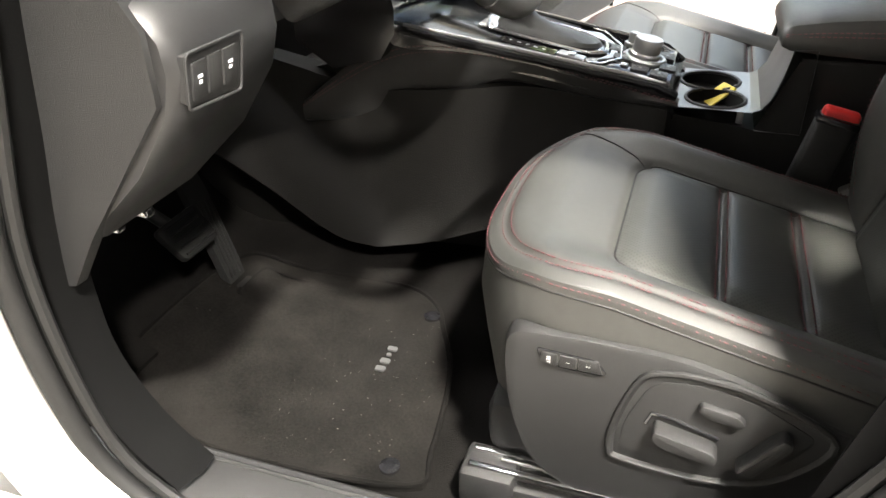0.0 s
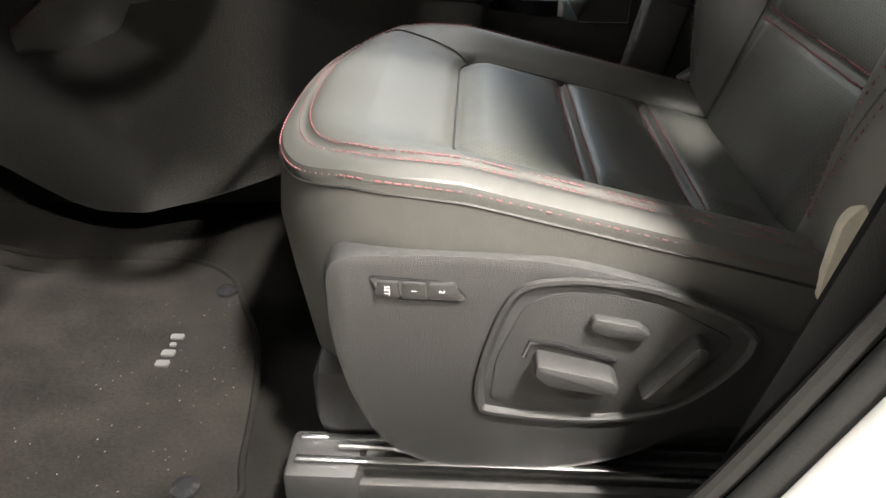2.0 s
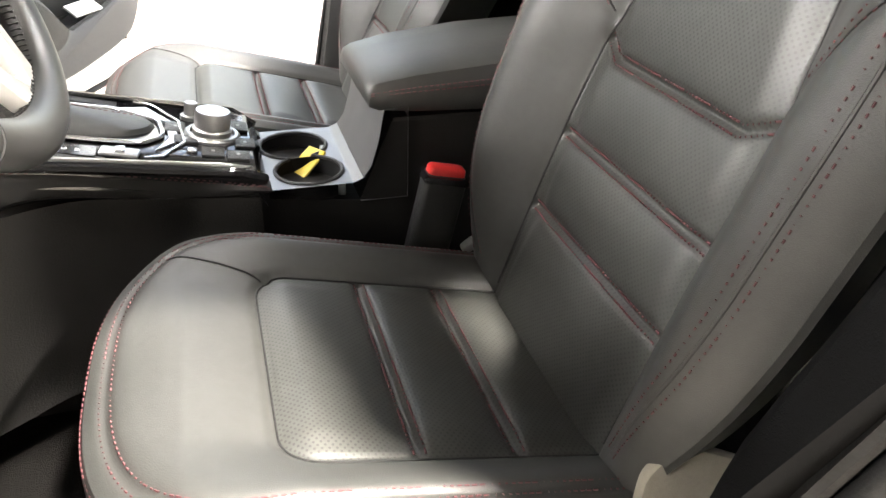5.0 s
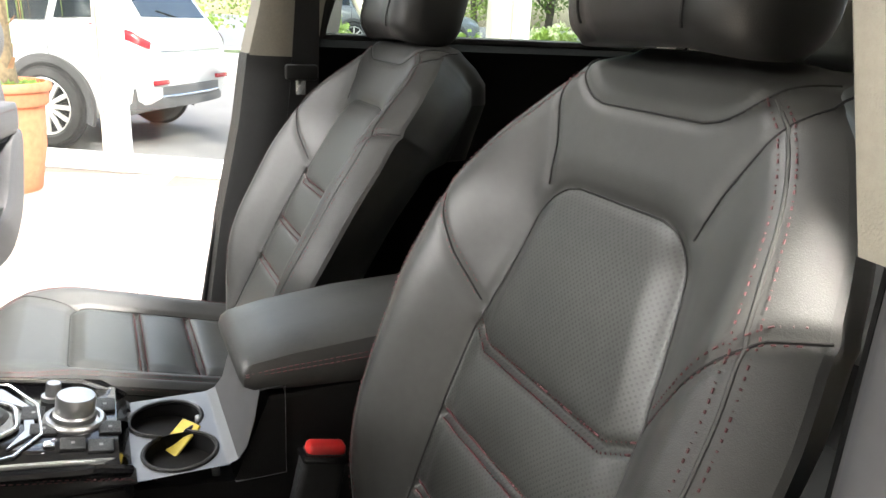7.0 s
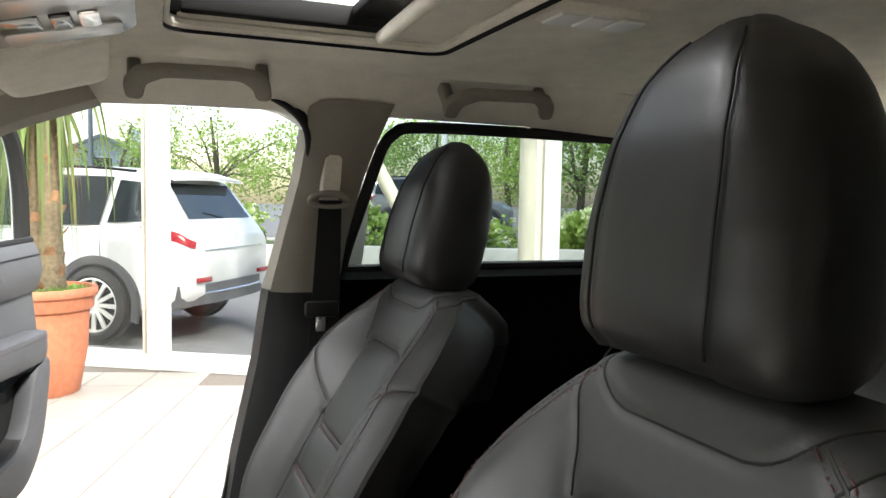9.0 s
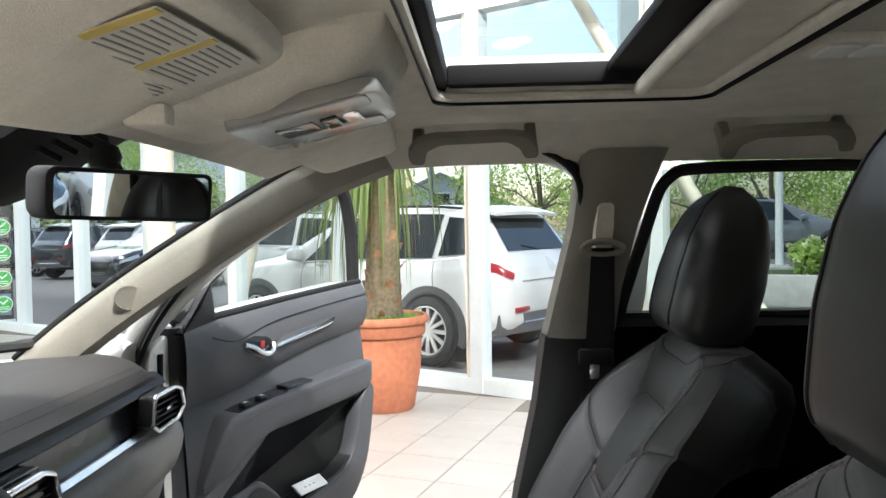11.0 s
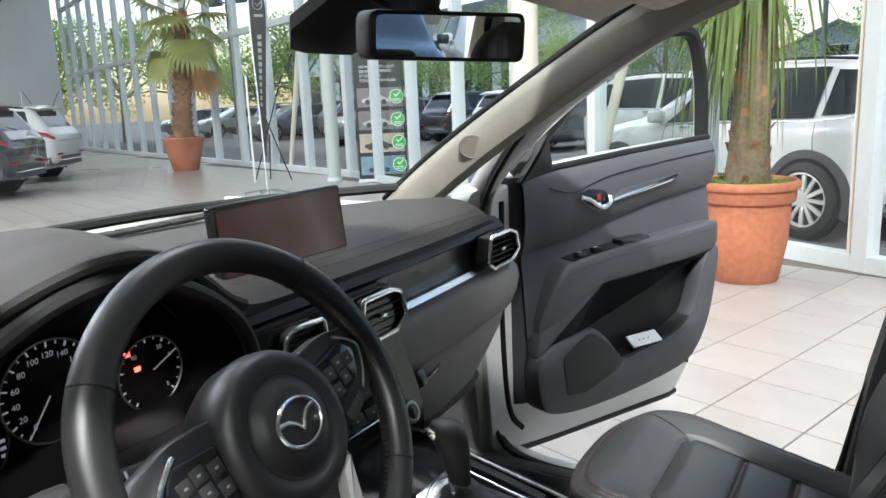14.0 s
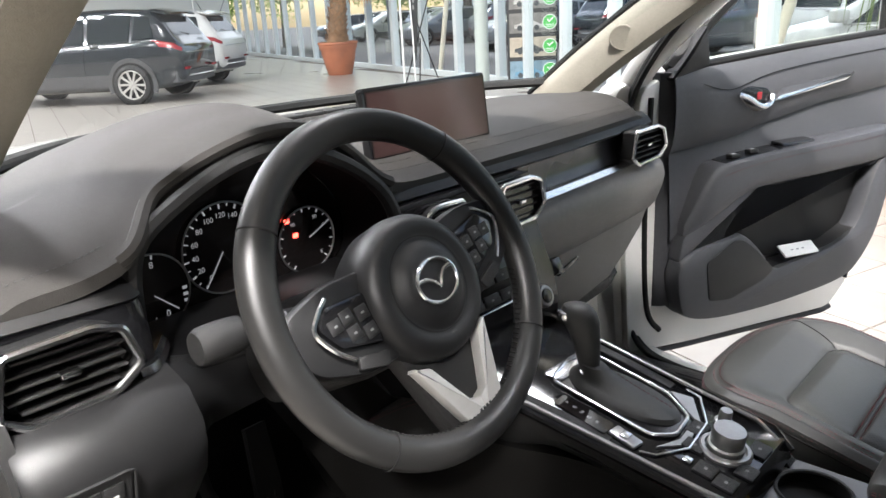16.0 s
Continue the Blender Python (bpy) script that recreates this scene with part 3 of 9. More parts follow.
    ins = [(inw(z) if z < 1.046 else inw(z) - r_ + math.sqrt(max(0.0, r_ * r_ - (z - 1.046) ** 2)), z) for z in [*np.linspace(0.64, 1.04, 40), *np.linspace(1.046, 1.088, 14)]]
    seams = [[(-y, z) for y, z in ins] + [(y, z) for y, z in ins[::-1]]]
    col = [(0.095 + 0.7 * (z - 1.165) - (0.03 - math.sqrt(max(0.0, 0.03 ** 2 - max(0.0, 1.195 - z) ** 2))), z) for z in np.linspace(1.165, 1.215, 16)]
    seams.append([(-y, z) for y, z in col[::-1]] + [(y, z) for y, z in col])
    for sg in (-1, 1):
        seams.append([(sg * wing_y(z), z) for z in np.linspace(1.082, 1.215, 20)])
        seams.append([(sg * a, band_split(a)) for a in np.linspace(0.134, 0.245, 24)])
    for way in seams:
        part("seam", tube([back_p(y, z, 0.0004) for y, z in way], 0.0011, 6), RUBBER, back)
    for row in red:
        tagged(part("stitching", row, THREAD, back, "dark red stitching", smooth=0), kind="stuff")

    # headrest: a pillow with two vertical seams
    def head(hw0, x0, x1, y0, y1):
        nn = 40
        rings = []
        for i in range(nn + 1):
            t = i / nn
            z = 1.212 + 0.25 * t
            s = soft(t, [0, 0.03, 0.1, 0.2, 0.4, 0.6, 0.78, 0.9, 0.97, 1], [0.84, 0.93, 0.98, 1.0, 0.985, 0.91, 0.775, 0.60, 0.36, 0.12])
            sx = soft(t, [0, 0.04, 0.12, 0.4, 0.65, 0.84, 0.95, 1], [0.66, 0.88, 0.98, 1.0, 0.92, 0.72, 0.42, 0.13])
            hw, hx = hw0 * s, (x1 - x0) / 2 * sx
            lean = 0.10 * (z - 1.2)
            xc = (x0 + x1) / 2 + lean
            ring = []
            for k in range(64):
                q = 2 * math.pi * k / 64
                cx, sy = math.cos(q), math.sin(q)
                e = 0.62
                xx, yy = -math.copysign(abs(cx) ** e, cx) * hx, math.copysign(abs(sy) ** e, sy) * hw
                dip = 0.0
                if xx < 0.3 * hx:
                    dip = 0.003 * (groove(abs(yy) - hw0 * 0.56 * s, 0.0035))
                ring.append((xc + xx + dip, cy + yy, z - 0.012 * (abs(yy) / hw0) ** 2))
            rings.append(ring)
        return loft(rings)

    hr = part("headrest", head(0.120, 0.728, 0.874, 0, 0), SHADEDSKIN, root, "padded black leather headrest", smooth=70)
    for sg in (-1, 1):
        part("headrest_post", tube([(0.84, cy + sg * 0.05, 1.12), (0.85, cy + sg * 0.05, 1.225)], 0.006, 10), CHROME, hr)
        seam = []
        for t in np.linspace(0.06, 0.95, 40):
            s = soft(t, [0, 0.03, 0.1, 0.2, 0.4, 0.6, 0.78, 0.9, 0.97, 1], [0.84, 0.93, 0.98, 1.0, 0.985, 0.91, 0.775, 0.60, 0.36, 0.12])
            sx = soft(t, [0, 0.04, 0.12, 0.4, 0.65, 0.84, 0.95, 1], [0.66, 0.88, 0.98, 1.0, 0.92, 0.72, 0.42, 0.13])
            z = 1.212 + 0.25 * t
            hw, hx, yy = 0.120 * s, 0.073 * sx, 0.120 * 0.56 * s
            q = math.asin(min(1, (yy / hw) ** (1 / 0.62)))
            xx = -abs(math.cos(q)) ** 0.62 * hx
            seam.append((0.801 + 0.1 * (z - 1.2) + xx - 0.0005, cy + sg * yy, z - 0.012 * (yy / 0.120) ** 2))
        part("headrest_seam", tube(seam, 0.0014, 6), RUBBER, hr)

    # plastic shield on the sill side
    s = outer
    yv = cy + s * 0.215

    def side(poly, y0, y1, mat_, nm, par, bevel=0.004, lb="", r=0.02):
        m = Matrix(((1, 0, 0, 0), (0, 0, 1, 0), (0, 1, 0, 0), (0, 0, 0, 1)))
        a, b = (cy + s * y0, cy + s * y1)
        return part(nm, prism(rounded(poly, r), a, b, m, bevel), mat_, par, lb)

    val = side([(0.228, 0.655), (0.31, 0.659), (0.40, 0.655), (0.47, 0.637), (0.53, 0.61), (0.66, 0.57), (0.66, 0.50), (0.52, 0.50), (0.468, 0.462), (0.386, 0.438), (0.312, 0.442), (0.262, 0.47), (0.235, 0.536), (0.226, 0.603)], 0.17, 0.222, PLASTIC, "side_shield", root, 0.01, "matt black plastic side shield", 0.03)
    ridge = smooth_curve([(0.344, 0.528), (0.347, 0.569), (0.366, 0.625), (0.394, 0.638), (0.43, 0.638), (0.476, 0.629), (0.543, 0.593), (0.504, 0.532), (0.44, 0.512), (0.358, 0.516)], 5, loop=True)
    part("recess_rim", tube([(x, cy + s * 0.2225, z) for x, z in ridge], 0.0045, 8, loop=True, squash=0.8), PLASTIC, val)
    side([(0.352, 0.53), (0.355, 0.569), (0.374, 0.618), (0.396, 0.63), (0.43, 0.63), (0.474, 0.621), (0.53, 0.592), (0.498, 0.54), (0.44, 0.52), (0.362, 0.524)], 0.2, 0.2232, PLASTIC, "recess_plate", val, 0.001, r=0.012)
    if s < 0:
        side([(0.262, 0.640), (0.322, 0.636), (0.333, 0.622), (0.328, 0.619), (0.285, 0.620), (0.268, 0.626)], 0.2, 0.2242, GLOSSBLK, "memory_switch", val, 0.0012, r=0.004)
        for k, (xa, xb, tx) in enumerate(((0.2665, 0.284, "SET"), (0.286, 0.303, "1"), (0.305, 0.324, "2"))):
            b = side([(xa + (0.002 if k == 0 else 0), 0.6375 - 0.0006 * k), (xb, 0.637 - 0.0006 * k), (xb + (0.005 if k == 2 else 0), 0.6225), (xa, 0.6225 + (0.003 if k == 0 else 0))], 0.2, 0.2262, PLASTIC, "memory_button", val, 0.001, r=0.002)
            cu = bpy.data.curves.new("t", "FONT")
            cu.body, cu.size, cu.align_x, cu.align_y = tx, 0.0055, "CENTER", "CENTER"
            tob = bpy.data.objects.new("t", cu)
            me = bpy.data.meshes.new_from_object(tob)
            bpy.data.objects.remove(tob)
            me.transform(Matrix.Translation(((xa + xb) / 2, cy + s * 0.2266, 0.630)) @ Matrix.Rotation(radians(90), 4, "X") @ Matrix.Rotation(radians(-90), 4, "Z"))
            lt = new("lettering", me)
            me.materials.append(WHITE)
            lt.parent = val
            lt.matrix_parent_inverse = Matrix.Identity(4)
        MS = Matrix(((1, 0, 0, 0), (0, 0, 1, 0), (0, 1, 0, 0), (0, 0, 0, 1)))
        for nm, pts2, dep, tilt in (("lumbar_switch", [(0.423, 0.613), (0.458, 0.607), (0.466, 0.599), (0.462, 0.592), (0.43, 0.597), (0.42, 0.604)], 0.231, 0), ("slide_switch", [(0.384, 0.579), (0.44, 0.566), (0.446, 0.560), (0.445, 0.549), (0.392, 0.558), (0.382, 0.568)], 0.243, 0), ("recline_switch", [(0.462, 0.545), (0.492, 0.592), (0.499, 0.598), (0.507, 0.594), (0.507, 0.586), (0.48, 0.541)], 0.240, 0)):
            side(pts2, 0.21, dep, PLASTIC, nm, val, 0.004, "black power seat switch", 0.006)
        part("switch_well", tube([(x, cy + s * 0.2235, z) for x, z in [(0.376, 0.572), (0.38, 0.586), (0.40, 0.584), (0.445, 0.57)]], 0.0022, 6), GLOSSBLK, val)
    # added pale plate beside the backrest's foot, drawn for a lamp-lit patch of trim
    if s < 0:
        side([(0.580, 0.620), (0.582, 0.690), (0.606, 0.714), (0.630, 0.706), (0.690, 0.672), (0.690, 0.620)], 0.205, 0.2165, DIMBEIGE, "lit_trim_patch", root, 0.003, "pale plate in place of a lamp-lit patch of trim", 0.012)
    # runner, belt stalk
    for sg in (-1, 1):
        yy = cy + sg * 0.205
        rail = part("runner", box(0.185, 0.72, yy - 0.022, yy + 0.022, 0.392, 0.43, 0.004), PLASTIC, root, "dark steel seat runner")
        part("rail_top", box(0.19, 0.72, yy - 0.018, yy - 0.010, 0.43, 0.452, 0.001), CHROME, rail)
        part("rail_top", box(0.19, 0.72, yy + 0.008, yy + 0.016, 0.43, 0.452, 0.001), CHROME, rail)
        part("runner_cap", box(0.18, 0.245, yy - 0.030, yy + 0.026, 0.395, 0.447, 0.008), PLASTIC, rail)
        part("runner_screw", lathe([(0.003, 0), (0.003, 0.05), (0.005, 0.05), (0.005, 0.06), (0, 0.06)], 12, Matrix.Translation((0.225, yy, 0.452)) @ Matrix.Rotation(radians(90), 4, "Y")), CHROME, rail)
    part("seat_pan", box(0.20, 0.66, cy - 0.19, cy + 0.19, 0.44, 0.52, 0.02), PLASTIC, root)
    for ob in (cushion, val):
        ob.location.x += shift
    if not shift:
        hr.location.z += 0.012
    else:
        for ob in (back, hr):
            ob.matrix_basis = Matrix.Translation((0.60, 0, 0.72)) @ Matrix.Rotation(radians(9.0), 4, "Y") @ Matrix.Translation((-0.62, 0, -0.70)) @ ob.matrix_basis
    return root


driver_seat = seat("driver_seat", "black perforated leather driver seat with dark red stitching", DY, -1)
passenger_seat = seat("passenger_seat", "black leather passenger seat with dark red stitching", PY, 1, -0.047)


def buckle(cy, side):
    b = thing("seat_belt_buckle", "black seat belt buckle with a red release button", "seat belt", "seat belt buckles", at=(0.54, cy + side * 0.232, 0.66))
    m = Matrix.Translation((0.548, cy + side * 0.230, 0.70)) @ Matrix.Rotation(radians(12), 4, "Y")
    part("body", box(-0.027, 0.027, -0.014, 0.014, -0.10, 0.046, 0.007, 3, m=m), PLASTIC, b)
    part("release_button", box(-0.0235, 0.0235, -0.0105, 0.0105, 0.03, 0.056, 0.006, 3, m=m), RED, b, "red release button")
    part("rim", box(-0.0285, 0.0285, -0.0155, 0.0155, 0.034, 0.044, 0.004, m=m), GLOSSBLK, b)


buckle(DY, 1)
buckle(PY, -1)
for cyy in (DY, PY):
    bt = part("trim_lever", box(-0.03, 0.03, -0.008, 0.008, -0.006, 0.006, 0.004, m=Matrix.Translation((0.60, cyy + 0.205, 0.665)) @ Matrix.Rotation(radians(-35), 4, "Y")), SILVER)
    tagged(bt, "silver latch lever beside the seat cushion", "lever", "seat levers")

# ---- car body, floor, pillars, roof ----


def struct(name, bm, material, label, parent=None, smooth=40):
    ob = part(name, bm, material, parent, "", smooth)
    return tagged(ob, label, name.replace("_", " ").rstrip("0123456789 "), kind="structure")


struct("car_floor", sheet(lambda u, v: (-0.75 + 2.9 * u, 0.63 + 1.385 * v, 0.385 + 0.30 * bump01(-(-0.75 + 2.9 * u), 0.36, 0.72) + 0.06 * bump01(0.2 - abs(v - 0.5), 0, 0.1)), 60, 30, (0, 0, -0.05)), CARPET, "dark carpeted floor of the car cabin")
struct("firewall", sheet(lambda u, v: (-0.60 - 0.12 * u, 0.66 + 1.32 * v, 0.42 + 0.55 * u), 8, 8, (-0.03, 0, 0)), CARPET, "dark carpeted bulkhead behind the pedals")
# front door openings: sills, seals, white body
for s in (-1, 1):
    side = "driver" if s < 0 else "passenger"

    def q(x, y, z):
        return (x, CY + s * (y - CY), z)

    # sill plate with raised ribs
    sec = [(1.972, 0.40), (1.976, 0.445), (1.985, 0.455), (2.01, 0.455), (2.045, 0.447), (2.06, 0.44), (2.06, 0.40)]
    xs = [-0.27, -0.2, 0.0, 0.2, 0.4, 0.55]
    sill = struct("sill_plate_" + side, loft([[q(x, y, z) for y, z in sec] for x in xs]), PLASTIC, "black plastic sill plate with raised ribs")
    for k, y in enumerate((1.995, 2.012, 2.028, 2.042)):
        part("rib", tube([q(-0.1, y, 0.4555 - 0.004 * k), q(0.38, y, 0.4555 - 0.004 * k)], 0.003, 6), PLASTIC, sill)
    # the opening's outline on the body side, from the roof down the front, along the sill and up the rear
    line = [(0.36, 1.945, 1.555), (0.12, 1.985, 1.455), (-0.12, 2.03, 1.30), (-0.27, 2.07, 1.12), (-0.305, 2.085, 0.95), (-0.31, 2.09, 0.75), (-0.29, 2.088, 0.55), (-0.235, 2.082, 0.458), (-0.14, 2.078, 0.428), (0.0, 2.078, 0.425), (0.25, 2.078, 0.425), (0.42, 2.078, 0.43), (0.49, 2.08, 0.47), (0.535, 2.082, 0.56), (0.575, 2.084, 0.75), (0.64, 2.075, 0.98), (0.70, 2.04, 1.25), (0.72, 1.99, 1.42), (0.69, 1.96, 1.50), (0.58, 1.945, 1.545)]
    if s < 0:
        line = [(x + 0.10 * bump01(-x, 0.02, 0.24) * bump01(1.35 - z, 0, 0.2), y, z) for x, y, z in line]
        line = [(x + lerp(z, [0.40, 0.55, 0.72, 0.95, 1.12, 1.25], [0.02, 0.015, 0.01, 0.05, 0.04, 0.0]) * bump01(-x, 0.0, 0.08), y, z) for x, y, z in line]
        line = [(x - 0.012 * bump01(x, 0.42, 0.52) * bump01(1.4 - z, 0, 0.3), y, z) for x, y, z in line]
        line = [(x + (lerp(z, [0.43, 0.47, 0.56, 0.75, 0.98, 1.1], [-0.02, -0.02, -0.011, 0.03, 0.01, 0.0]) if x > 0.45 else 0), y - (0.05 * bump01(1.0 - z, 0.0, 0.25) if x > 0.45 else 0), z) for x, y, z in line]
    curve = smooth_curve(line, 6, loop=True)
    body = part("body_side", tube([q(x, y + 0.028, z) for x, y, z in smooth_curve([(x + (0.03 if x > 0.45 else -0.03 if x < -0.15 else 0), y, z - (0.028 if z < 0.5 else 0)) for x, y, z in line], 6, loop=True)], 0.034, 12, loop=True), BODY)
    tagged(body, "white painted body frame round the front door opening", "car body", kind="structure")
    part("door_seal", tube([q(x, y - 0.004, z) for x, y, z in curve], 0.011, 10, loop=True), RUBBER, body, "black rubber door seal")
    part("inner_seal", tube([q(x + (0.012 if x < 0.2 else -0.012) * (1 if z > 0.47 else 0), y - 0.02, z + (0.012 if z < 0.47 else 0)) for x, y, z in curve], 0.007, 8, loop=True), RUBBER, body)
    if s < 0:
        outer = smooth_curve([(-0.10, 1.14), (-0.125, 1.06), (-0.148, 0.96), (-0.168, 0.86), (-0.190, 0.78), (-0.208, 0.68), (-0.192, 0.588), (-0.150, 0.51), (-0.10, 0.462)], 4)
        inner = smooth_curve([(-0.10, 1.12), (-0.130, 1.05), (-0.150, 0.96), (-0.168, 0.85), (-0.180, 0.77), (-0.185, 0.68), (-0.178, 0.60), (-0.140, 0.525), (-0.085, 0.47)], 4)
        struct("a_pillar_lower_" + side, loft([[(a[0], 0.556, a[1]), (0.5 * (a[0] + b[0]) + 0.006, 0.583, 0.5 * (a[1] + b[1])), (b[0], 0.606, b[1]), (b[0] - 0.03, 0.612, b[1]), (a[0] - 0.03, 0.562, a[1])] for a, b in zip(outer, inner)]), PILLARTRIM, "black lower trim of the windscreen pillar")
    jamb = part("door_jamb", sheet(lambda u, v: q(lerp(0.44 + 1.0 * v, [0.44, 0.56, 0.75, 0.98, 1.25, 1.44], [0.50, 0.545, 0.585, 0.65, 0.71, 0.73]) - (0.01 + lerp(0.40 + 1.0 * v, [0.40, 0.51, 0.57, 0.615, 0.66, 0.78, 0.98], [0.06, 0.036, 0.021, 0.0, -0.012, -0.005, 0.0]) if s < 0 else 0) + 0.16 * u, 2.10 + 0.035 * u - (0.072 * bump01(0.98 - 0.40 - 1.0 * v, 0.0, 0.28) if s < 0 else 0), 0.40 + 1.0 * v), 6, 16, (0, 0.02 * s, 0)), BODY, body, "white painted door jamb")
    if s < 0:
        stk = part("jamb_label", box(0.54, 0.61, 0.5285, 0.530, 0.515, 0.635), WHITE, jamb, "white paper label with rows of print")
        for k in range(7):
            part("print_bar", box(0.547, 0.602 - 0.006 * (k % 3), 0.5277, 0.5285, 0.523 + 0.0155 * k, 0.530 + 0.0155 * k), GREYPAINT, jamb)
    # outer skin: front wing, sill and rear quarter
    part("rocker", loft([[q(x, y, z) for y, z in ((2.08, 0.40), (2.125, 0.41), (2.15, 0.38), (2.16, 0.30), (2.13, 0.22), (2.05, 0.2))] for x in (-0.9, -0.3, 0.3, 0.9, 1.8)]), BODY, body)
    part("front_wing", sheet(lambda u, v: q(-0.34 - 0.9 * u, 2.135 + 0.02 * math.sin(3 * v), 0.42 + 0.66 * v), 10, 12, (0, -0.02 * s, 0)), BODY, body)
    # A-pillar: trim inside, white outside
    pill = [(-0.48, 1.955, 1.10), (-0.36, 1.957, 1.195), (-0.2, 1.953, 1.302), (0.0, 1.935, 1.418), (0.16, 1.905, 1.498), (0.30, 1.875, 1.545)]
    rings = []
    for k, (x, y, z) in enumerate(smooth_curve(pill, 5)):
        t = k / 25
        w = 0.062 - 0.012 * t
        n = Vector((0.53, 0, -0.85)).normalized()
        ring = []
        for a, b in ((-0.25, 0.035), (-0.35, 0.0), (-0.15, -0.020), (0.25, -0.03), (1.1, -0.018), (1.3, 0.01), (1.15, 0.04), (0, 0.05)):
            p = Vector((x, y, z)) + n * (w * a + (0.036 - 0.024 * bump01(t, 0.4, 1.0) if s < 0 and a > 0.2 else 0.0)) + Vector((0, b, 0))
            ring.append(q(*p))
        rings.append(ring)
    ap = struct("a_pillar_" + side, loft(rings), DIMBEIGE, "beige fabric windscreen pillar trim")
    if s > 0:
        part("speaker_disc", lathe([(0.0, -0.004), (0.028, -0.004), (0.029, 0.0), (0.026, 0.0012), (0.025, 0.0), (0, 0.0)], 28, Matrix.LocRotScale(Vector(q(-0.226, 1.926, 1.246)), Vector((0.42, -0.85, -0.32)).to_track_quat("Z", "Y"), None)), DIMBEIGE, ap, "round beige tweeter cover")
    part("pillar_edge", tube([q(*(Vector((x, y, z)) + Vector((0.53, 0, -0.85)).normalized() * -0.020 + Vector((0, -0.006, 0)))) for x, y, z in smooth_curve(pill, 5)], 0.008, 8), RUBBER, ap, "black edge beside the windscreen")
    # B-pillar: beige above, black below
    def ring_b(x, y, z, w, d):
        return [q(x - w, y + d, z), q(x - w * 0.9, y - 0.0, z), q(x - w * 0.5, y - 0.022, z), q(x + w * 0.5, y - 0.03, z), q(x + w * 0.95, y - 0.012, z), q(x + w, y + d, z)]

    struct("b_pillar_upper_" + side, loft([ring_b(x - (0.05 * bump01(z, 1.13, 1.26) if s < 0 else 0), y - (0.013 if s < 0 else 0), z, w, 0.06) for x, y, z, w in ((0.705, 2.01, 1.145, 0.075), (0.725, 2.0, 1.25, 0.07), (0.755, 1.98, 1.38, 0.07), (0.775, 1.955, 1.47, 0.08), (0.785, 1.93, 1.53, 0.092))]), DIMBEIGE, "beige upper trim of the door pillar")
    if s < 0:
        part("pillar_seal", tube([q(x - 0.05 * bump01(z, 1.13, 1.26) - w - 0.002, y + 0.036, z) for x, y, z, w in ((0.695, 2.012, 0.98, 0.075), (0.705, 2.01, 1.145, 0.075), (0.725, 2.0, 1.25, 0.07), (0.755, 1.98, 1.38, 0.07), (0.775, 1.955, 1.47, 0.08))], 0.024, 10), SEALGREY, body, "grey door seal on the pillar")
    # shade-darkened trim on the driver's side, plain plastic on the passenger's
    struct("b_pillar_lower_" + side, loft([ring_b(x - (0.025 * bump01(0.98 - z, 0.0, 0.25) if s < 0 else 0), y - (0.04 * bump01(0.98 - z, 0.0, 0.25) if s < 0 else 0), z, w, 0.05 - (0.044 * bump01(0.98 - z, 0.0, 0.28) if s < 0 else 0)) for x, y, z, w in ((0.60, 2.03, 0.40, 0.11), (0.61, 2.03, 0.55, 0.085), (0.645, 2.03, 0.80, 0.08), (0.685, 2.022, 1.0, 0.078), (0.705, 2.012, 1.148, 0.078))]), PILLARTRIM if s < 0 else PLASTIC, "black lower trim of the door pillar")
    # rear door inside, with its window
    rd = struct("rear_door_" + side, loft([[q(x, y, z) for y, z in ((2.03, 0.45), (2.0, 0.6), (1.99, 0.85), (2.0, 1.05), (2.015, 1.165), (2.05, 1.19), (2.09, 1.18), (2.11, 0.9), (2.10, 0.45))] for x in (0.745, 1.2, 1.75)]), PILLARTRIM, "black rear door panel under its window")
    part("window_frame", tube([q(*p) for p in smooth_curve([(0.80, 2.05, 1.19), (0.822, 2.035, 1.28), (0.845, 2.018, 1.36), (0.868, 1.99, 1.445), (0.892, 1.978, 1.478), (0.93, 1.971, 1.491), (1.1, 1.968, 1.494), (1.35, 1.965, 1.491), (1.6, 1.96, 1.483), (1.72, 1.975, 1.42), (1.78, 2.03, 1.22), (1.76, 2.045, 1.188), (1.5, 2.05, 1.185), (1.2, 2.05, 1.185), (0.83, 2.05, 1.182)], 4, loop=True)], 0.013, 8, loop=True), RUBBER, rd)
    g = part("pane", sheet(lambda u, v: q(0.80 + 0.07 * v + (0.98 - 0.09 * v) * u, 2.05 - 0.09 * v * v, 1.185 + 0.305 * v), 10, 6), REARGLASS, rd, "tinted rear side glass")
    if s < 0:
        # added plate over the window that keeps lamp light off headrest and shoulder
        part("light_blocker", loft([[q(x, y, z) for x, y in ((0.79 + a, 2.045 - b), (1.32 + 0.3 * a, 2.045 - b), (1.32 + 0.3 * a, 2.062 - b), (0.79 + a, 2.062 - b))] for z, a, b in ((1.15, 0.0, 0.0), (1.28, 0.02, 0.012), (1.40, 0.045, 0.04), (1.51, 0.07, 0.085))]), PITCH, rd, "added black plate that blocks light through the rear window")
    part("rear_pillar", loft([[q(x + a, y, z) for a, y in ((-0.05, 2.0), (0.2, 1.99), (0.3, 2.06), (-0.05, 2.08))] for x, z in ((1.74, 0.5), (1.78, 1.15), (1.74, 1.3), (1.66, 1.5))]), LINER, rd)
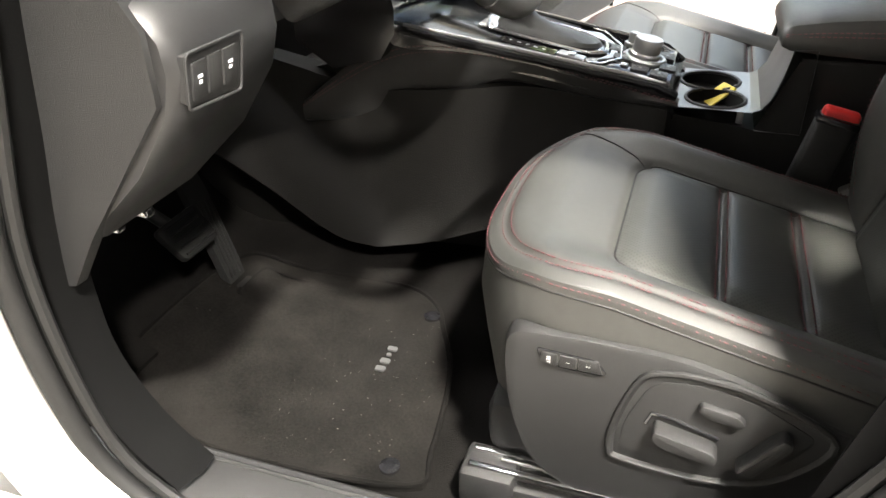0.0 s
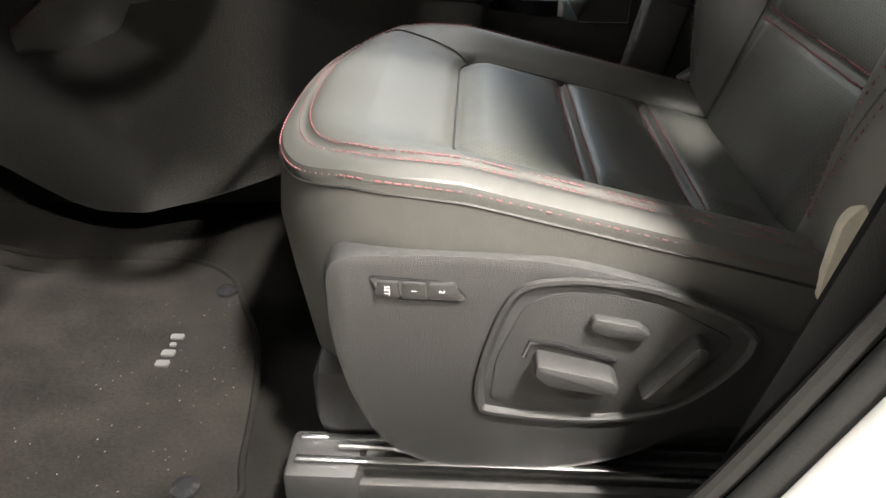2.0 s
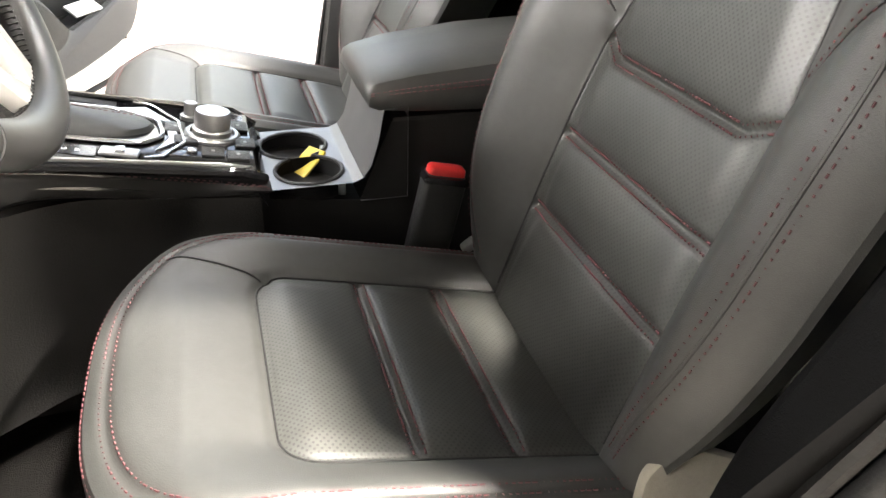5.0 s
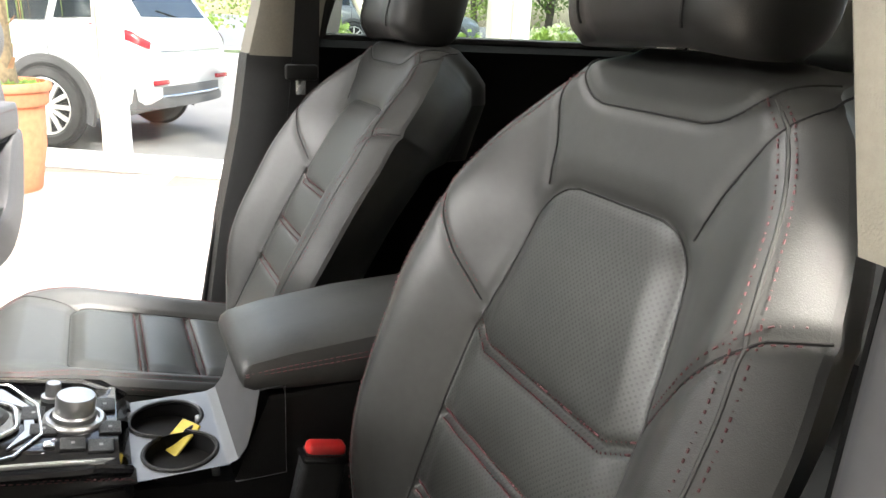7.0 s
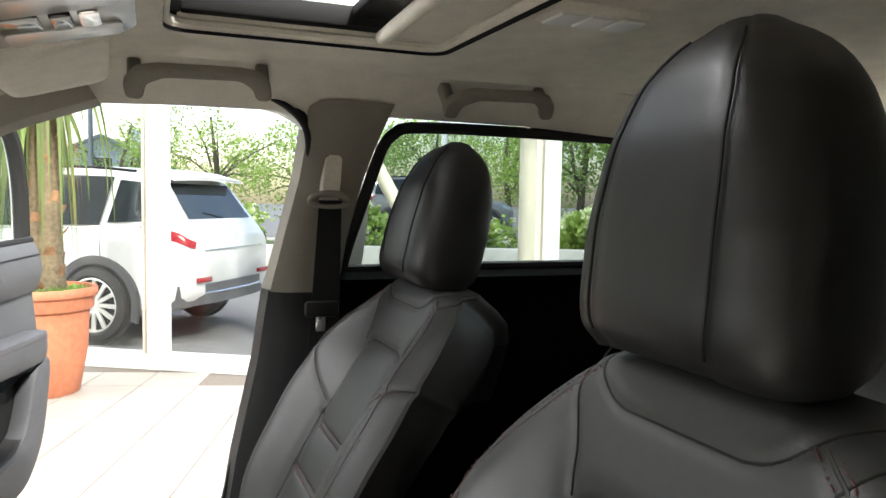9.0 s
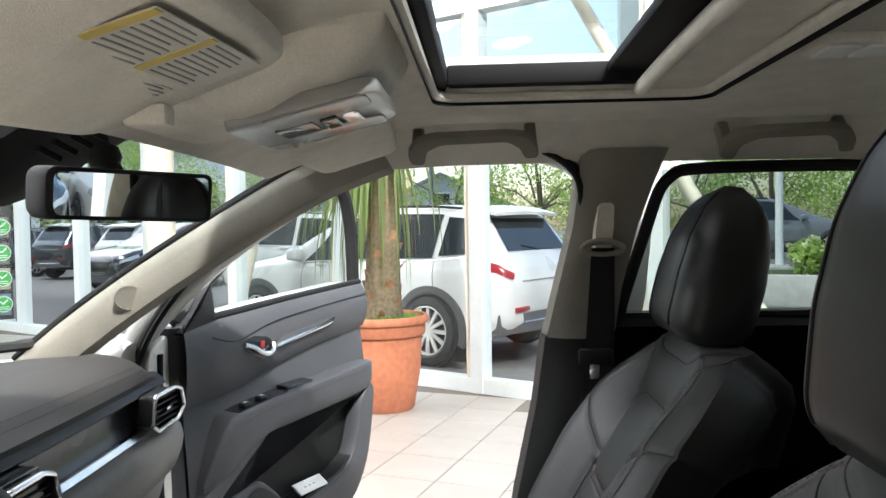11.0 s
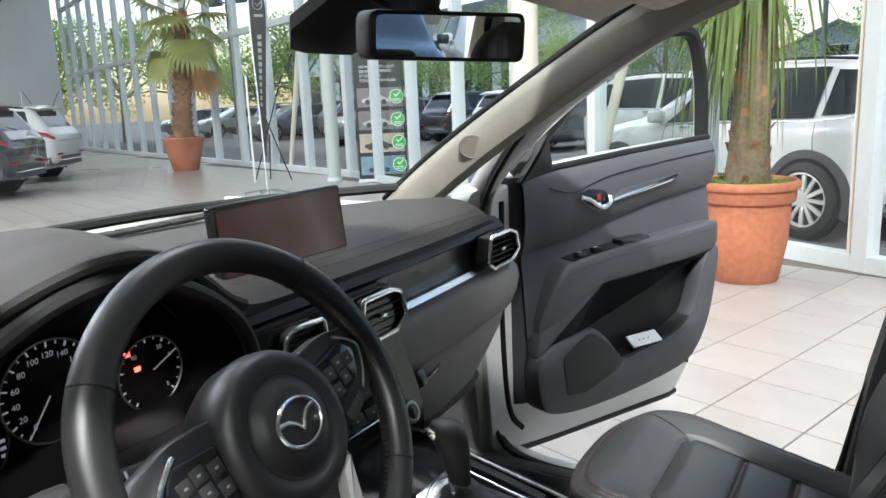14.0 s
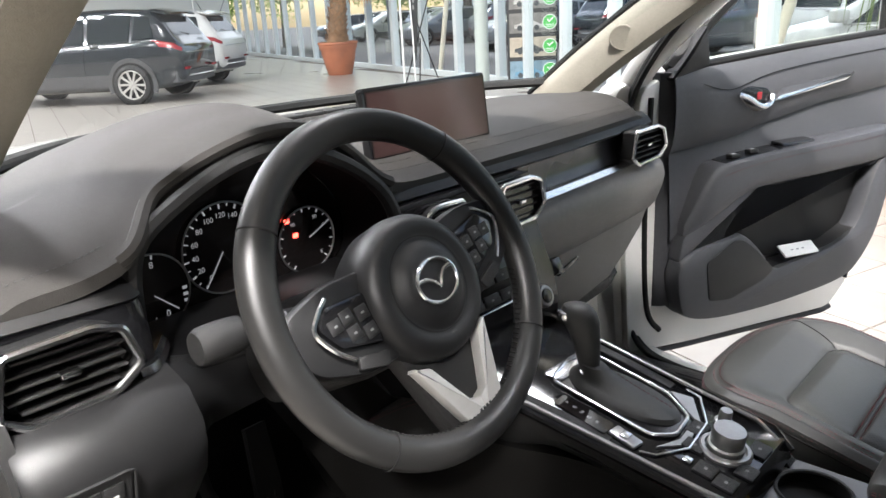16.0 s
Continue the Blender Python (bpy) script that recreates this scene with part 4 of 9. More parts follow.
    # roof rail
    struct("roof_rail_" + side, loft([[q(x, y, z) for y, z in ((1.82, 1.575 + dz), (1.87, 1.553 + dz), (1.915, 1.525 + dz), (1.95, 1.50 + dz), (1.99, 1.505 + dz), (1.99, 1.58 + dz), (1.82, 1.61 + dz))] for x, dz in ((0.18, -0.025), (0.30, 0.0), (0.45, 0.006), (0.7, 0.008), (1.2, 0.005), (1.8, -0.03), (2.1, -0.06))]), LINER, "greige headliner edge above the doors")
    # grab handles: a strap with two feet that hang from the headliner edge
    for x0, x1, lab in ((0.372, 0.606, "folding greige grab handle on the headliner edge"), (0.935, 1.165, "folding greige grab handle above the rear door")):
        gh = thing("grab_handle", lab, "handle", "grab handles", at=q(0.5 * (x0 + x1), 1.9, 1.53))
        HX = Matrix(((1, 0, 0, 0), (0, 0.75, 0.66, 1.787), (0, -0.66, 0.75, 1.562), (0, 0, 0, 1)))
        arch = [(x0 + 0.002, 0.064), (x0 - 0.002, 0.034), (x0 + 0.018, 0.006), (x0 + 0.05, -0.002), (x1 - 0.05, -0.006), (x1 - 0.018, 0.0), (x1, 0.022), (x1 + 0.004, 0.052), (x1 - 0.022, 0.054), (x1 - 0.030, 0.030), (x1 - 0.052, 0.0125), (x0 + 0.062, 0.0165), (x0 + 0.034, 0.032), (x0 + 0.028, 0.066)]
        for nm, poly, za, zb in (("grip", rounded(arch, 0.010, 4), -0.032, -0.012), ("mount", rounded([(x0 + 0.004, 0.060), (x0 + 0.004, 0.036), (x0 + 0.026, 0.036), (x0 + 0.026, 0.060)], 0.006), -0.016, 0.040), ("mount", rounded([(x1 - 0.020, 0.050), (x1 - 0.020, 0.028), (x1 + 0.001, 0.028), (x1 + 0.001, 0.050)], 0.006), -0.016, 0.040)):
            bm = prism(poly, za, zb, HX, 0.004 if nm == "grip" else 0.0)
            for v in bm.verts:
                v.co = q(*v.co)
            # darker than the headliner in place of shading round the strap
            part(nm, bm, DIMBEIGE, gh)

# ceiling with the sunroof's opening
SR = (0.433, 0.87, CY - 0.345, CY + 0.345)


def liner_z(x, y):
    t = min(1.1, max(0.0, (0.43 - x) / 0.32))
    return 1.60 - 0.03 * ((y - CY) / 0.55) ** 2 * (1 - 0.6 * t) - 0.108 * t ** 1.3 - (0.05 * (x - 1.2) ** 2 if x > 1.2 else 0)


def liner_strip(x0, x1, y0, y1, n=16):
    return sheet(lambda u, v: (x0 + (x1 - x0) * u, y0 + (y1 - y0) * v, liner_z(x0 + (x1 - x0) * u, y0 + (y1 - y0) * v)), n, n, (0, 0, 0.03))


struct("ceiling", join(liner_strip(0.10, SR[0], 0.82, 1.824), liner_strip(SR[1], 2.1, 0.82, 1.824), liner_strip(SR[0], SR[1], 0.82, SR[2], 8), liner_strip(SR[0], SR[1], SR[3], 1.824, 8)), LINER, "greige fabric headliner of the car")
sr = thing("sunroof", "sunroof with a black frame and a half open greige sunshade", "sunroof", at=(0.65, CY, 1.6))
for nm, a, b in (("frame_front", (SR[0] - 0.005, SR[0] + 0.020, SR[2], SR[3]), 0), ("frame_side", (SR[0] + 0.020, SR[1], SR[2], SR[2] + 0.03), 0), ("frame_side", (SR[0] + 0.020, SR[1], SR[3] - 0.03, SR[3]), 0)):
    part(nm, box(*a, 1.605, 1.638, 0.004), PITCH, sr, "black sunroof frame")
rim = [(SR[0] - 0.004, SR[2] - 0.004), (SR[1], SR[2] - 0.004), (SR[1], SR[3] + 0.004), (SR[0] - 0.004, SR[3] + 0.004)]
part("opening_trim", tube([(x, y, liner_z(x, y) + 0.004) for x, y in rounded(rim, 0.04)], 0.009, 8, loop=True), LINER, sr)
part("reveal", loft([[(x, y, 1.578) for x, y in rounded(rim, 0.04)], [(x, y, 1.64) for x, y in rounded(rim, 0.04)]], caps=False), PITCH, sr)
gl = part("glass_panel", sheet(lambda u, v: (SR[0] - 0.02 + 0.55 * u, SR[2] - 0.02 + 0.73 * v, 1.642 + 0.006 * math.sin(math.pi * v)), 4, 8), CARGLASS, sr, "clear glass roof panel")
gl.visible_shadow = False
part("sunshade", sheet(lambda u, v: (0.765 + 0.12 * u, SR[2] + 0.004 + 0.682 * v, 1.596 + 0.01 * math.sin(math.pi * v)), 4, 10, (0, 0, 0.012)), LINER, sr, "greige sliding sunshade")
part("frame_rear", box(0.705, 0.79, SR[2], SR[3], 1.622, 1.638, 0.004), PITCH, sr, "black sunroof frame")
part("shade_edge", tube([(0.762, SR[2] + 0.006 + 0.678 * v, 1.598 + 0.01 * math.sin(math.pi * v)) for v in np.linspace(0, 1, 12)], 0.013, 10), LINER, sr)

# windscreen, bonnet and rear of the cabin
ws = struct("windscreen", sheet(lambda u, v: (-0.80 + 0.36 * (2 * abs(v - 0.5)) ** 2.5 + (0.88 - 0.20 * (2 * abs(v - 0.5)) ** 2.5) * u, 0.70 + 1.244 * v + (0.5 - v) * 0.1 * u, 1.128 + 0.015 * (2 * abs(v - 0.5)) ** 2 + (0.42 - 0.03 * (2 * abs(v - 0.5)) ** 2) * u), 16, 24), CARGLASS, "clear laminated windscreen")
ws.visible_shadow = False
FR = [(-0.80 + 0.36 * (2 * abs(v - 0.5)) ** 2.5 - 0.005, 0.70 + 1.244 * v, 1.133 + 0.015 * (2 * abs(v - 0.5)) ** 2) for v in np.linspace(0, 1, 40)]
struct("windscreen_border", tube(FR, 0.011, 6), RUBBER, "black border along the windscreen's foot")
struct("bonnet", sheet(lambda u, v: (-0.86 - 0.95 * u + 0.3 * (2 * abs(v - 0.5)) ** 3, 0.60 + 1.444 * v, 1.095 - 0.10 * u * u - 0.10 * (2 * abs(v - 0.5)) ** 3 + 0.012 * math.exp(-(((abs(v - 0.5) - 0.33) / 0.04) ** 2))), 14, 30, (0, 0, -0.02)), BODY, "white painted bonnet")
struct("outer_roof", join(sheet(lambda u, v: (0.05 + 0.35 * u, 0.72 + 1.2 * v, 1.63 + 0.04 * math.sin(math.pi * v) - 0.08 * (1 - u) ** 2), 6, 12, (0, 0, 0.01)), sheet(lambda u, v: (0.98 + 1.2 * u, 0.72 + 1.2 * v, 1.66 + 0.03 * math.sin(math.pi * v) - 0.06 * u), 6, 12, (0, 0, 0.01)), box(0.40, 0.98, 0.72, SR[2] - 0.02, 1.645, 1.66), box(0.40, 0.98, SR[3] + 0.02, 1.92, 1.645, 1.66)), BODY, "white painted roof skin")
struct("tailgate", sheet(lambda u, v: (2.3 - 0.3 * u, 0.66 + 1.324 * v, 0.4 + 0.75 * u), 4, 6, (0.05, 0, 0)), PLASTIC, "dark inside of the tailgate")
rg = struct("rear_window", sheet(lambda u, v: (2.2 - 0.18 * u, 0.75 + 1.14 * v, 1.15 + 0.38 * u), 4, 6), CARGLASS, "rear window glass")
rg.visible_shadow = False
rear = thing("rear_bench", "black leather rear bench seat", "car seat", at=(1.5, CY, 0.39))
# cushion blacker than the leather backs: the rear cabin's shade is in its colour
part("bench_cushion", loft([[(x, y, z) for x, z in ((1.25, 0.42), (1.22, 0.60), (1.28, 0.665), (1.45, 0.65), (1.72, 0.62), (1.74, 0.42))] for y in (0.70, 0.75, CY - 0.2, CY, CY + 0.2, 1.9, 1.945)]), PITCH, rear)
for yy, hw in ((CY - 0.36, 0.25), (CY, 0.10), (CY + 0.36, 0.25)):
    part("bench_back", box(-0.06, 0.07, yy - hw, yy + hw, 0, 0.60, 0.04, 4, m=Matrix.Translation((1.70, 0, 0.60)) @ Matrix.Rotation(radians(22), 4, "Y")), LEATHER, rear)
    part("bench_headrest", box(-0.045, 0.045, yy - 0.12, yy + 0.12, 0.60, 0.76 if hw > 0.2 else 0.68, 0.035, 4, m=Matrix.Translation((1.70, 0, 0.60)) @ Matrix.Rotation(radians(18), 4, "Y")), LEATHER, rear)

# ---- lettering ----


def words(text, size, m, material, parent, name="lettering", align="CENTER"):
    cu = bpy.data.curves.new("t", "FONT")
    cu.body, cu.size, cu.align_x, cu.align_y = text, size, align, "CENTER"
    tob = bpy.data.objects.new("t", cu)
    me = bpy.data.meshes.new_from_object(tob)
    bpy.data.objects.remove(tob)
    me.transform(m)
    me.materials.append(material)
    ob = new(name, me)
    if parent:
        ob.parent = parent
        ob.matrix_parent_inverse = parent.matrix_basis.inverted() if parent.parent is None else Matrix.Identity(4)
    return ob


def facing_rear(x, y, z, tilt=0.0):
    """Lays a flat drawing upright, readable from the seats; tilt leans its top forward."""
    return Matrix.Translation((x, y, z)) @ Matrix.Rotation(radians(-tilt), 4, "Y") @ Matrix(((0, 0, 1, 0), (1, 0, 0, 0), (0, 1, 0, 0), (0, 0, 0, 1)))


GLOWRED = mat("red_lamp", (0.3, 0.01, 0.01), 0.4, emit=(1, 0.05, 0.03), power=2.5)
GLOWAMBER = mat("amber_lamp", (0.3, 0.1, 0.01), 0.4, emit=(1, 0.4, 0.05), power=2.0)
MARK = mat("white_marking", (0.55, 0.55, 0.55), 0.5, emit=(1, 1, 1), power=0.04)
DASHTOP = mat("dashboard_skin", (0.032, 0.0295, 0.027), 0.62, spec=0.35, grain=0.15, scale=140, bump=0.5, bscale=900)
SYM = mat("printed_symbol", (0.20, 0.20, 0.20), 0.5)
LEG = mat("satin_silver_paint", (0.62, 0.61, 0.59), 0.30, metal=0.4, grain=0.06, scale=120)
SCREEN = mat("dark_display", (0.012, 0.010, 0.010), 0.08, grain=0.2, scale=4)
# faint red emission stands in for the reddish reflection in the display
DUSKY = mat("red_display_reflection", (0.018, 0.012, 0.011), 0.10, grain=0.2, scale=6, emit=(0.7, 0.32, 0.30), power=0.010)
WOODBLK = mat("dark_grained_trim", (0.012, 0.011, 0.013), 0.25, grain=0.5, scale=60)

# ---- dashboard ----
DC = 1.275
dash = thing("dashboard", "black soft-touch dashboard with satin chrome trim", "dashboard", at=(-0.3, DC, 0.9))


def hood_lift(y):
    return soft(y, [0.69, 0.73, 0.76, 0.80, 0.87, 0.93, 0.98, 1.03, 1.08, 1.12, 1.16], [0.004, 0.018, 0.042, 0.072, 0.100, 0.110, 0.104, 0.080, 0.045, 0.014, 0], 0.035)


def face_x(y):
    """How far back the fascia reaches."""
    return -0.098 - 0.03 * ((y - DC) / 0.66) ** 2 + 0.070 * bump01(-y, -0.80, -0.73)


def edge_x(y):
    return face_x(y) - 0.045 + 0.045 * min(1, hood_lift(y) / 0.1)


def top_p(u, v):
    y = 0.59 + 1.365 * v
    e = edge_x(y)
    front = -0.78 + 0.30 * abs((y - DC) / 0.68) ** 2.5
    x = front + (e - front) * u
    b = soft(u, [0, 0.3, 0.6, 0.8, 0.9, 0.96, 1.0], [1.108, 1.126, 1.132, 1.124, 1.108, 1.092, 1.076], 0.05)
    w = soft(u, [0, 0.25, 0.5, 0.75, 0.9, 1.0], [0.0, 0.35, 0.65, 0.92, 1.0, 1.0], 0.08)
    z = b + hood_lift(y) * w + 0.012 * min(1, hood_lift(y) / 0.1) * bump01(u, 0.85, 1.0)
    z -= 0.035 * bump01(abs(y - DC), 0.60, 0.70) ** 2
    # shallow step that runs from the hood to the far corner
    z += 0.006 * bump01(u, 0.62, 0.66) * (1 - min(1, hood_lift(y) / 0.03))
    return (x, y, z)


part("top_pad", sheet(top_p, 70, 120, (0, 0, -0.015)), DASHTOP, dash, "grained black dashboard top")
part("hood_lip", tube([top_p(1.0, v) for v in np.linspace(0.10, 0.40, 60)], 0.009, 8), DASHTOP, dash)
for k in range(2):
    part("stitching", stitches([(lambda p: (p[0] + 0.001, p[1], p[2] + 0.003))(top_p(0.955 - 0.03 * k, v)) for v in np.linspace(0.42 if k else 0.40, 0.965, 150)], normal=(0.6, 0, 0.8)), RUBBER, dash, smooth=0)
part("stitching", stitches([(lambda p: (p[0], p[1], p[2] + 0.001))(top_p(0.95, v)) for v in np.linspace(0.0, 0.10, 20)], normal=(0.6, 0, 0.8)), CLAD, dash, smooth=0)
part("defroster_grille", join(*[box(-0.70, -0.655, DC - 0.38 + 0.05 * k, DC - 0.335 + 0.05 * k, 1.124, 1.1315, 0.002) for k in range(16)]), RUBBER, dash, "black defroster slots")
part("sun_sensor", lathe([(0.013, 0), (0.011, 0.006), (0.0, 0.009)], 20, Matrix.Translation((-0.66, DC - 0.02, 1.131))), GLOSSBLK, dash)


def run(prof, y0, y1, n=24, name="panel", material=PLASTIC, label="", closed=True, cap=True):
    """A moulding along the dash: prof is a list of (back from the face, height)."""
    rings = []
    for k in range(n + 1):
        y = y0 + (y1 - y0) * k / n
        rings.append([(face_x(y) + dx, y, z) for dx, z in prof])
    return part(name, loft(rings, closed=closed), material, dash, label)


PY0, PY1 = 1.44, 1.95
# passenger side, top to bottom
run([(-0.06, 1.088), (-0.045, 1.078), (-0.036, 1.066), (-0.045, 1.058), (-0.08, 1.058), (-0.10, 1.085)], 1.14, 1.955, name="pad_roll", material=SOFT)
run([(-0.043, 1.062), (-0.045, 1.036), (-0.037, 1.012), (-0.032, 1.008), (-0.06, 1.0), (-0.08, 1.06)], PY0 - 0.02, 1.93, name="grained_trim", material=WOODBLK, label="dark glossy grained trim strip")
run([(-0.034, 1.010), (-0.024, 1.008), (-0.018, 0.998), (-0.022, 0.992), (-0.04, 0.99)], PY0 - 0.02, 1.915, name="chrome_strip", material=CHROME, label="satin chrome trim strip")
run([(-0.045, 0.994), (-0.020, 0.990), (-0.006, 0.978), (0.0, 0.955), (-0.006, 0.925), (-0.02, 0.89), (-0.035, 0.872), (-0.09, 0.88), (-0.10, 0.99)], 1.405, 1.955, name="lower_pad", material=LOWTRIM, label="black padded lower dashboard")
# glovebox: a lid that tapers towards the door, with its handle slot
gb = [[(face_x(y) + dx, y, z) for dx, z in ((-0.036, 0.871), (-0.05, 0.83), (-0.085, 0.835 - 0.12 * t), (-0.13, 0.80 - 0.12 * t), (-0.2, 0.78 - 0.1 * t), (-0.2, 0.86))] for y, t in ((1.425, 0.25), (1.46, 0.6), (1.55, 0.9), (1.7, 1.0), (1.85, 0.9), (1.94, 0.6))]
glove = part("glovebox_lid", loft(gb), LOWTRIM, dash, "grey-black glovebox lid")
part("slot", box(-0.004, 0.008, -0.035, 0.035, -0.004, 0.004, 0.002, m=Matrix.Translation((face_x(1.6) - 0.052, 1.6, 0.835)) @ Matrix.Rotation(radians(14), 4, "X")), GLOSSBLK, glove)
run([(-0.11, 0.70), (-0.13, 0.66), (-0.30, 0.66), (-0.30, 0.80), (-0.16, 0.80)], 1.44, 1.95, name="under_panel", material=PLASTIC)

# driver side: left end with its vent, cluster housing, knee panel
run([(-0.06, 1.088), (-0.045, 1.078), (-0.036, 1.066), (-0.045, 1.058), (-0.08, 1.058), (-0.10, 1.085)], 0.585, 0.745, name="pad_roll", material=SOFT)
run([(-0.04, 1.062), (-0.03, 1.035), (-0.028, 0.99), (-0.04, 0.985), (-0.09, 0.985), (-0.09, 1.06)], 0.60, 0.745, name="grained_trim", material=GLOSSBLK)
run([(-0.033, 1.001), (-0.022, 0.999), (-0.018, 0.991), (-0.03, 0.984), (-0.06, 0.985)], 0.722, 0.775, name="chrome_strip", material=CHROME)
knee = [[(x - b, y, z) for x, z in ((-0.065, 0.99), (-0.03, 0.978), (-0.010, 0.95), (-0.008, 0.925), (-0.018, 0.89), (-0.06, 0.83 + t), (-0.14, 0.755 + t), (-0.18, 0.742 + t), (-0.30, 0.78), (-0.30, 0.99))] for y, t, b in ((0.588, 0.0, 0.012), (0.60, 0.0, 0.0), (0.66, 0.0, 0.0), (0.735, 0.0, 0.0), (0.752, 0.004, 0.008), (0.758, 0.02, 0.05), (0.80, 0.05, 0.08), (0.90, 0.07, 0.085), (1.05, 0.08, 0.085), (1.15, 0.09, 0.085))]
part("knee_panel", loft(knee), SOFT, dash, "grained black panel below the steering column")
run([(-0.03, 1.06), (0.03, 0.96), (0.03, 0.90), (-0.08, 0.76), (-0.12, 0.70), (-0.4, 0.66), (-0.4, 1.07)], 0.582, 0.596, 2, name="end_cap", material=PLASTIC, label="grained black end panel of the dashboard")
# switch block under the left vent
SBM = Matrix.Translation((-0.011, 0.638, 0.919)) @ Matrix.Rotation(radians(8), 4, "Y") @ Matrix(((0, 0, 1, 0), (1, 0, 0, 0), (0, 1, 0, 0), (0, 0, 0, 1)))
sb = part("switch_block", prism(rounded([(-0.042, -0.021), (0.030, -0.027), (0.034, 0.021), (-0.042, 0.022)], 0.005), -0.01, 0.004, SBM, 0.0015), PLASTIC, dash, "row of dark buttons below the vent")
for k in range(3):
    part("button", box(-0.0095, 0.0095, -0.016, 0.016, 0.003, 0.006, 0.0015, m=SBM @ Matrix.Translation((-0.028 + 0.0215 * k, -0.001, 0))), PLASTIC, sb)
for k in (0, 2):
    part("symbol", join(box(-0.003, 0.003, 0.001, 0.0035, 0.0058, 0.0064, m=SBM @ Matrix.Translation((-0.028 + 0.0215 * k, 0, 0))), box(-0.002, 0.002, -0.004, -0.001, 0.0058, 0.0064, m=SBM @ Matrix.Translation((-0.028 + 0.0215 * k, 0, 0)))), MARK, sb)
part("block_rim", tube([SBM @ Vector((a, b, 0.005)) for a, b in rounded([(-0.044, -0.023), (0.032, -0.029), (0.036, 0.023), (-0.044, 0.024)], 0.006)], 0.0015, 6, loop=True), PLASTIC, sb)


def vent(y0, y1, z0, z1, x, flip=1, lean=0.0):
    """A six-sided vent with a chrome rim, blades and a tab."""
    zm, h = (z0 + z1) / 2, (z1 - z0) / 2
    w = y1 - y0
    poly = [(y0, zm - h * 0.55), (y0 + 0.18 * w, z0), (y1 - 0.22 * w, z0 + 0.10 * h), (y1, zm - 0.35 * h), (y1 - 0.10 * w, z1 - 0.25 * h), (y1 - 0.30 * w, z1), (y0 + 0.10 * w, z1 - 0.05 * h)]
    if flip < 0:
        poly = [(y0 + y1 - a, b) for a, b in poly][::-1]
    v = part("air_vent", prism(rounded(poly, 0.004, 3), -0.05, -0.030, Matrix.Translation((x, 0, 0)) @ Matrix(((0, 0, 1, 0), (1, 0, 0, 0), (0, 1, 0, 0), (0, 0, 0, 1)))), GLOSSBLK, dash, "six-sided air vent with a chrome rim")
    part("rim", tube([(x, a, b) for a, b in rounded(poly, 0.006, 4)], 0.0042, 8, loop=True), CHROME, v, "chrome rim")
    part("wall", loft([[(x, a, b) for a, b in rounded(poly, 0.006, 4)], [(x - 0.035, a, b) for a, b in rounded(poly, 0.006, 4)]], caps=False), PLASTIC, v)
    for k in range(5):
        zz = z0 + (z1 - z0) * (k + 1) / 6
        ins = 0.16 * w if k in (0, 4) else 0.09 * w
        part("blade", box(x - 0.024, x - 0.006, y0 + ins, y1 - ins, zz - 0.0014, zz + 0.0014, 0.0008, m=None), PLASTIC, v)
    part("tab", box(x - 0.008, x + 0.001, (y0 + y1) / 2 - 0.009, (y0 + y1) / 2 + 0.009, zm - 0.003, zm + 0.003, 0.001), CHROME, v)
    return v


vent(0.592, 0.722, 0.988, 1.060, face_x(0.67) - 0.006, 1)
vent(1.318, 1.442, 0.984, 1.056, face_x(1.38) + 0.006, 1)
vent(1.150, 1.245, 0.984, 1.056, face_x(1.2) + 0.006, -1)
vent(1.785, 1.93, 1.000, 1.070, face_x(1.86) + 0.004, 1)

# centre stack
cs = part("centre_panel", loft([[(face_x(DC) + dx, y, z) for dx, z in ((-0.07, 1.065), (-0.01, 1.06), (0.0, 0.985), (0.006, 0.97), (0.035, 0.90), (0.045, 0.86), (0.045, 0.82), (0.02, 0.78), (-0.06, 0.76), (-0.12, 0.80), (-0.12, 1.06))] for y in (1.125, 1.14, 1.2, 1.3, 1.405, 1.42)]), GLOSSBLK, dash, "gloss black centre stack")
CSM = Matrix.Translation((face_x(DC) + 0.020, DC, 0.915)) @ Matrix.Rotation(radians(-22), 4, "Y")
for k, (za, zb, dx, m, nm) in enumerate(((0.028, 0.05, 0.006, GLOSSBLK, "climate_display"), (-0.004, 0.018, 0.008, PLASTIC, "button_row"), (-0.034, -0.008, 0.008, PLASTIC, "button_row"))):
    part(nm, box(-0.01, dx, -0.10, 0.10, za, zb, 0.003, m=CSM), m, cs)
for k in range(4):
    for za, zb in ((-0.002, 0.016), (-0.032, -0.014)):
        part("button", box(0.004, 0.0105, -0.075 + 0.039 * k, -0.040 + 0.039 * k, za, zb, 0.002, m=CSM), PLASTIC, cs)
        part("symbol", box(0.0102, 0.0108, -0.060 + 0.039 * k, -0.055 + 0.039 * k, (za + zb) / 2 - 0.0015, (za + zb) / 2 + 0.0015, m=CSM), SYM, cs)
part("chrome_line", box(0.008, 0.011, -0.095, 0.095, -0.0395, -0.0365, 0.001, m=CSM), CHROME, cs)
part("red_digits", join(*[box(0.0062, 0.0066, 0.035 + 0.009 * k, 0.0415 + 0.009 * k, 0.034, 0.044, m=CSM) for k in range(3)]), GLOWRED, cs)
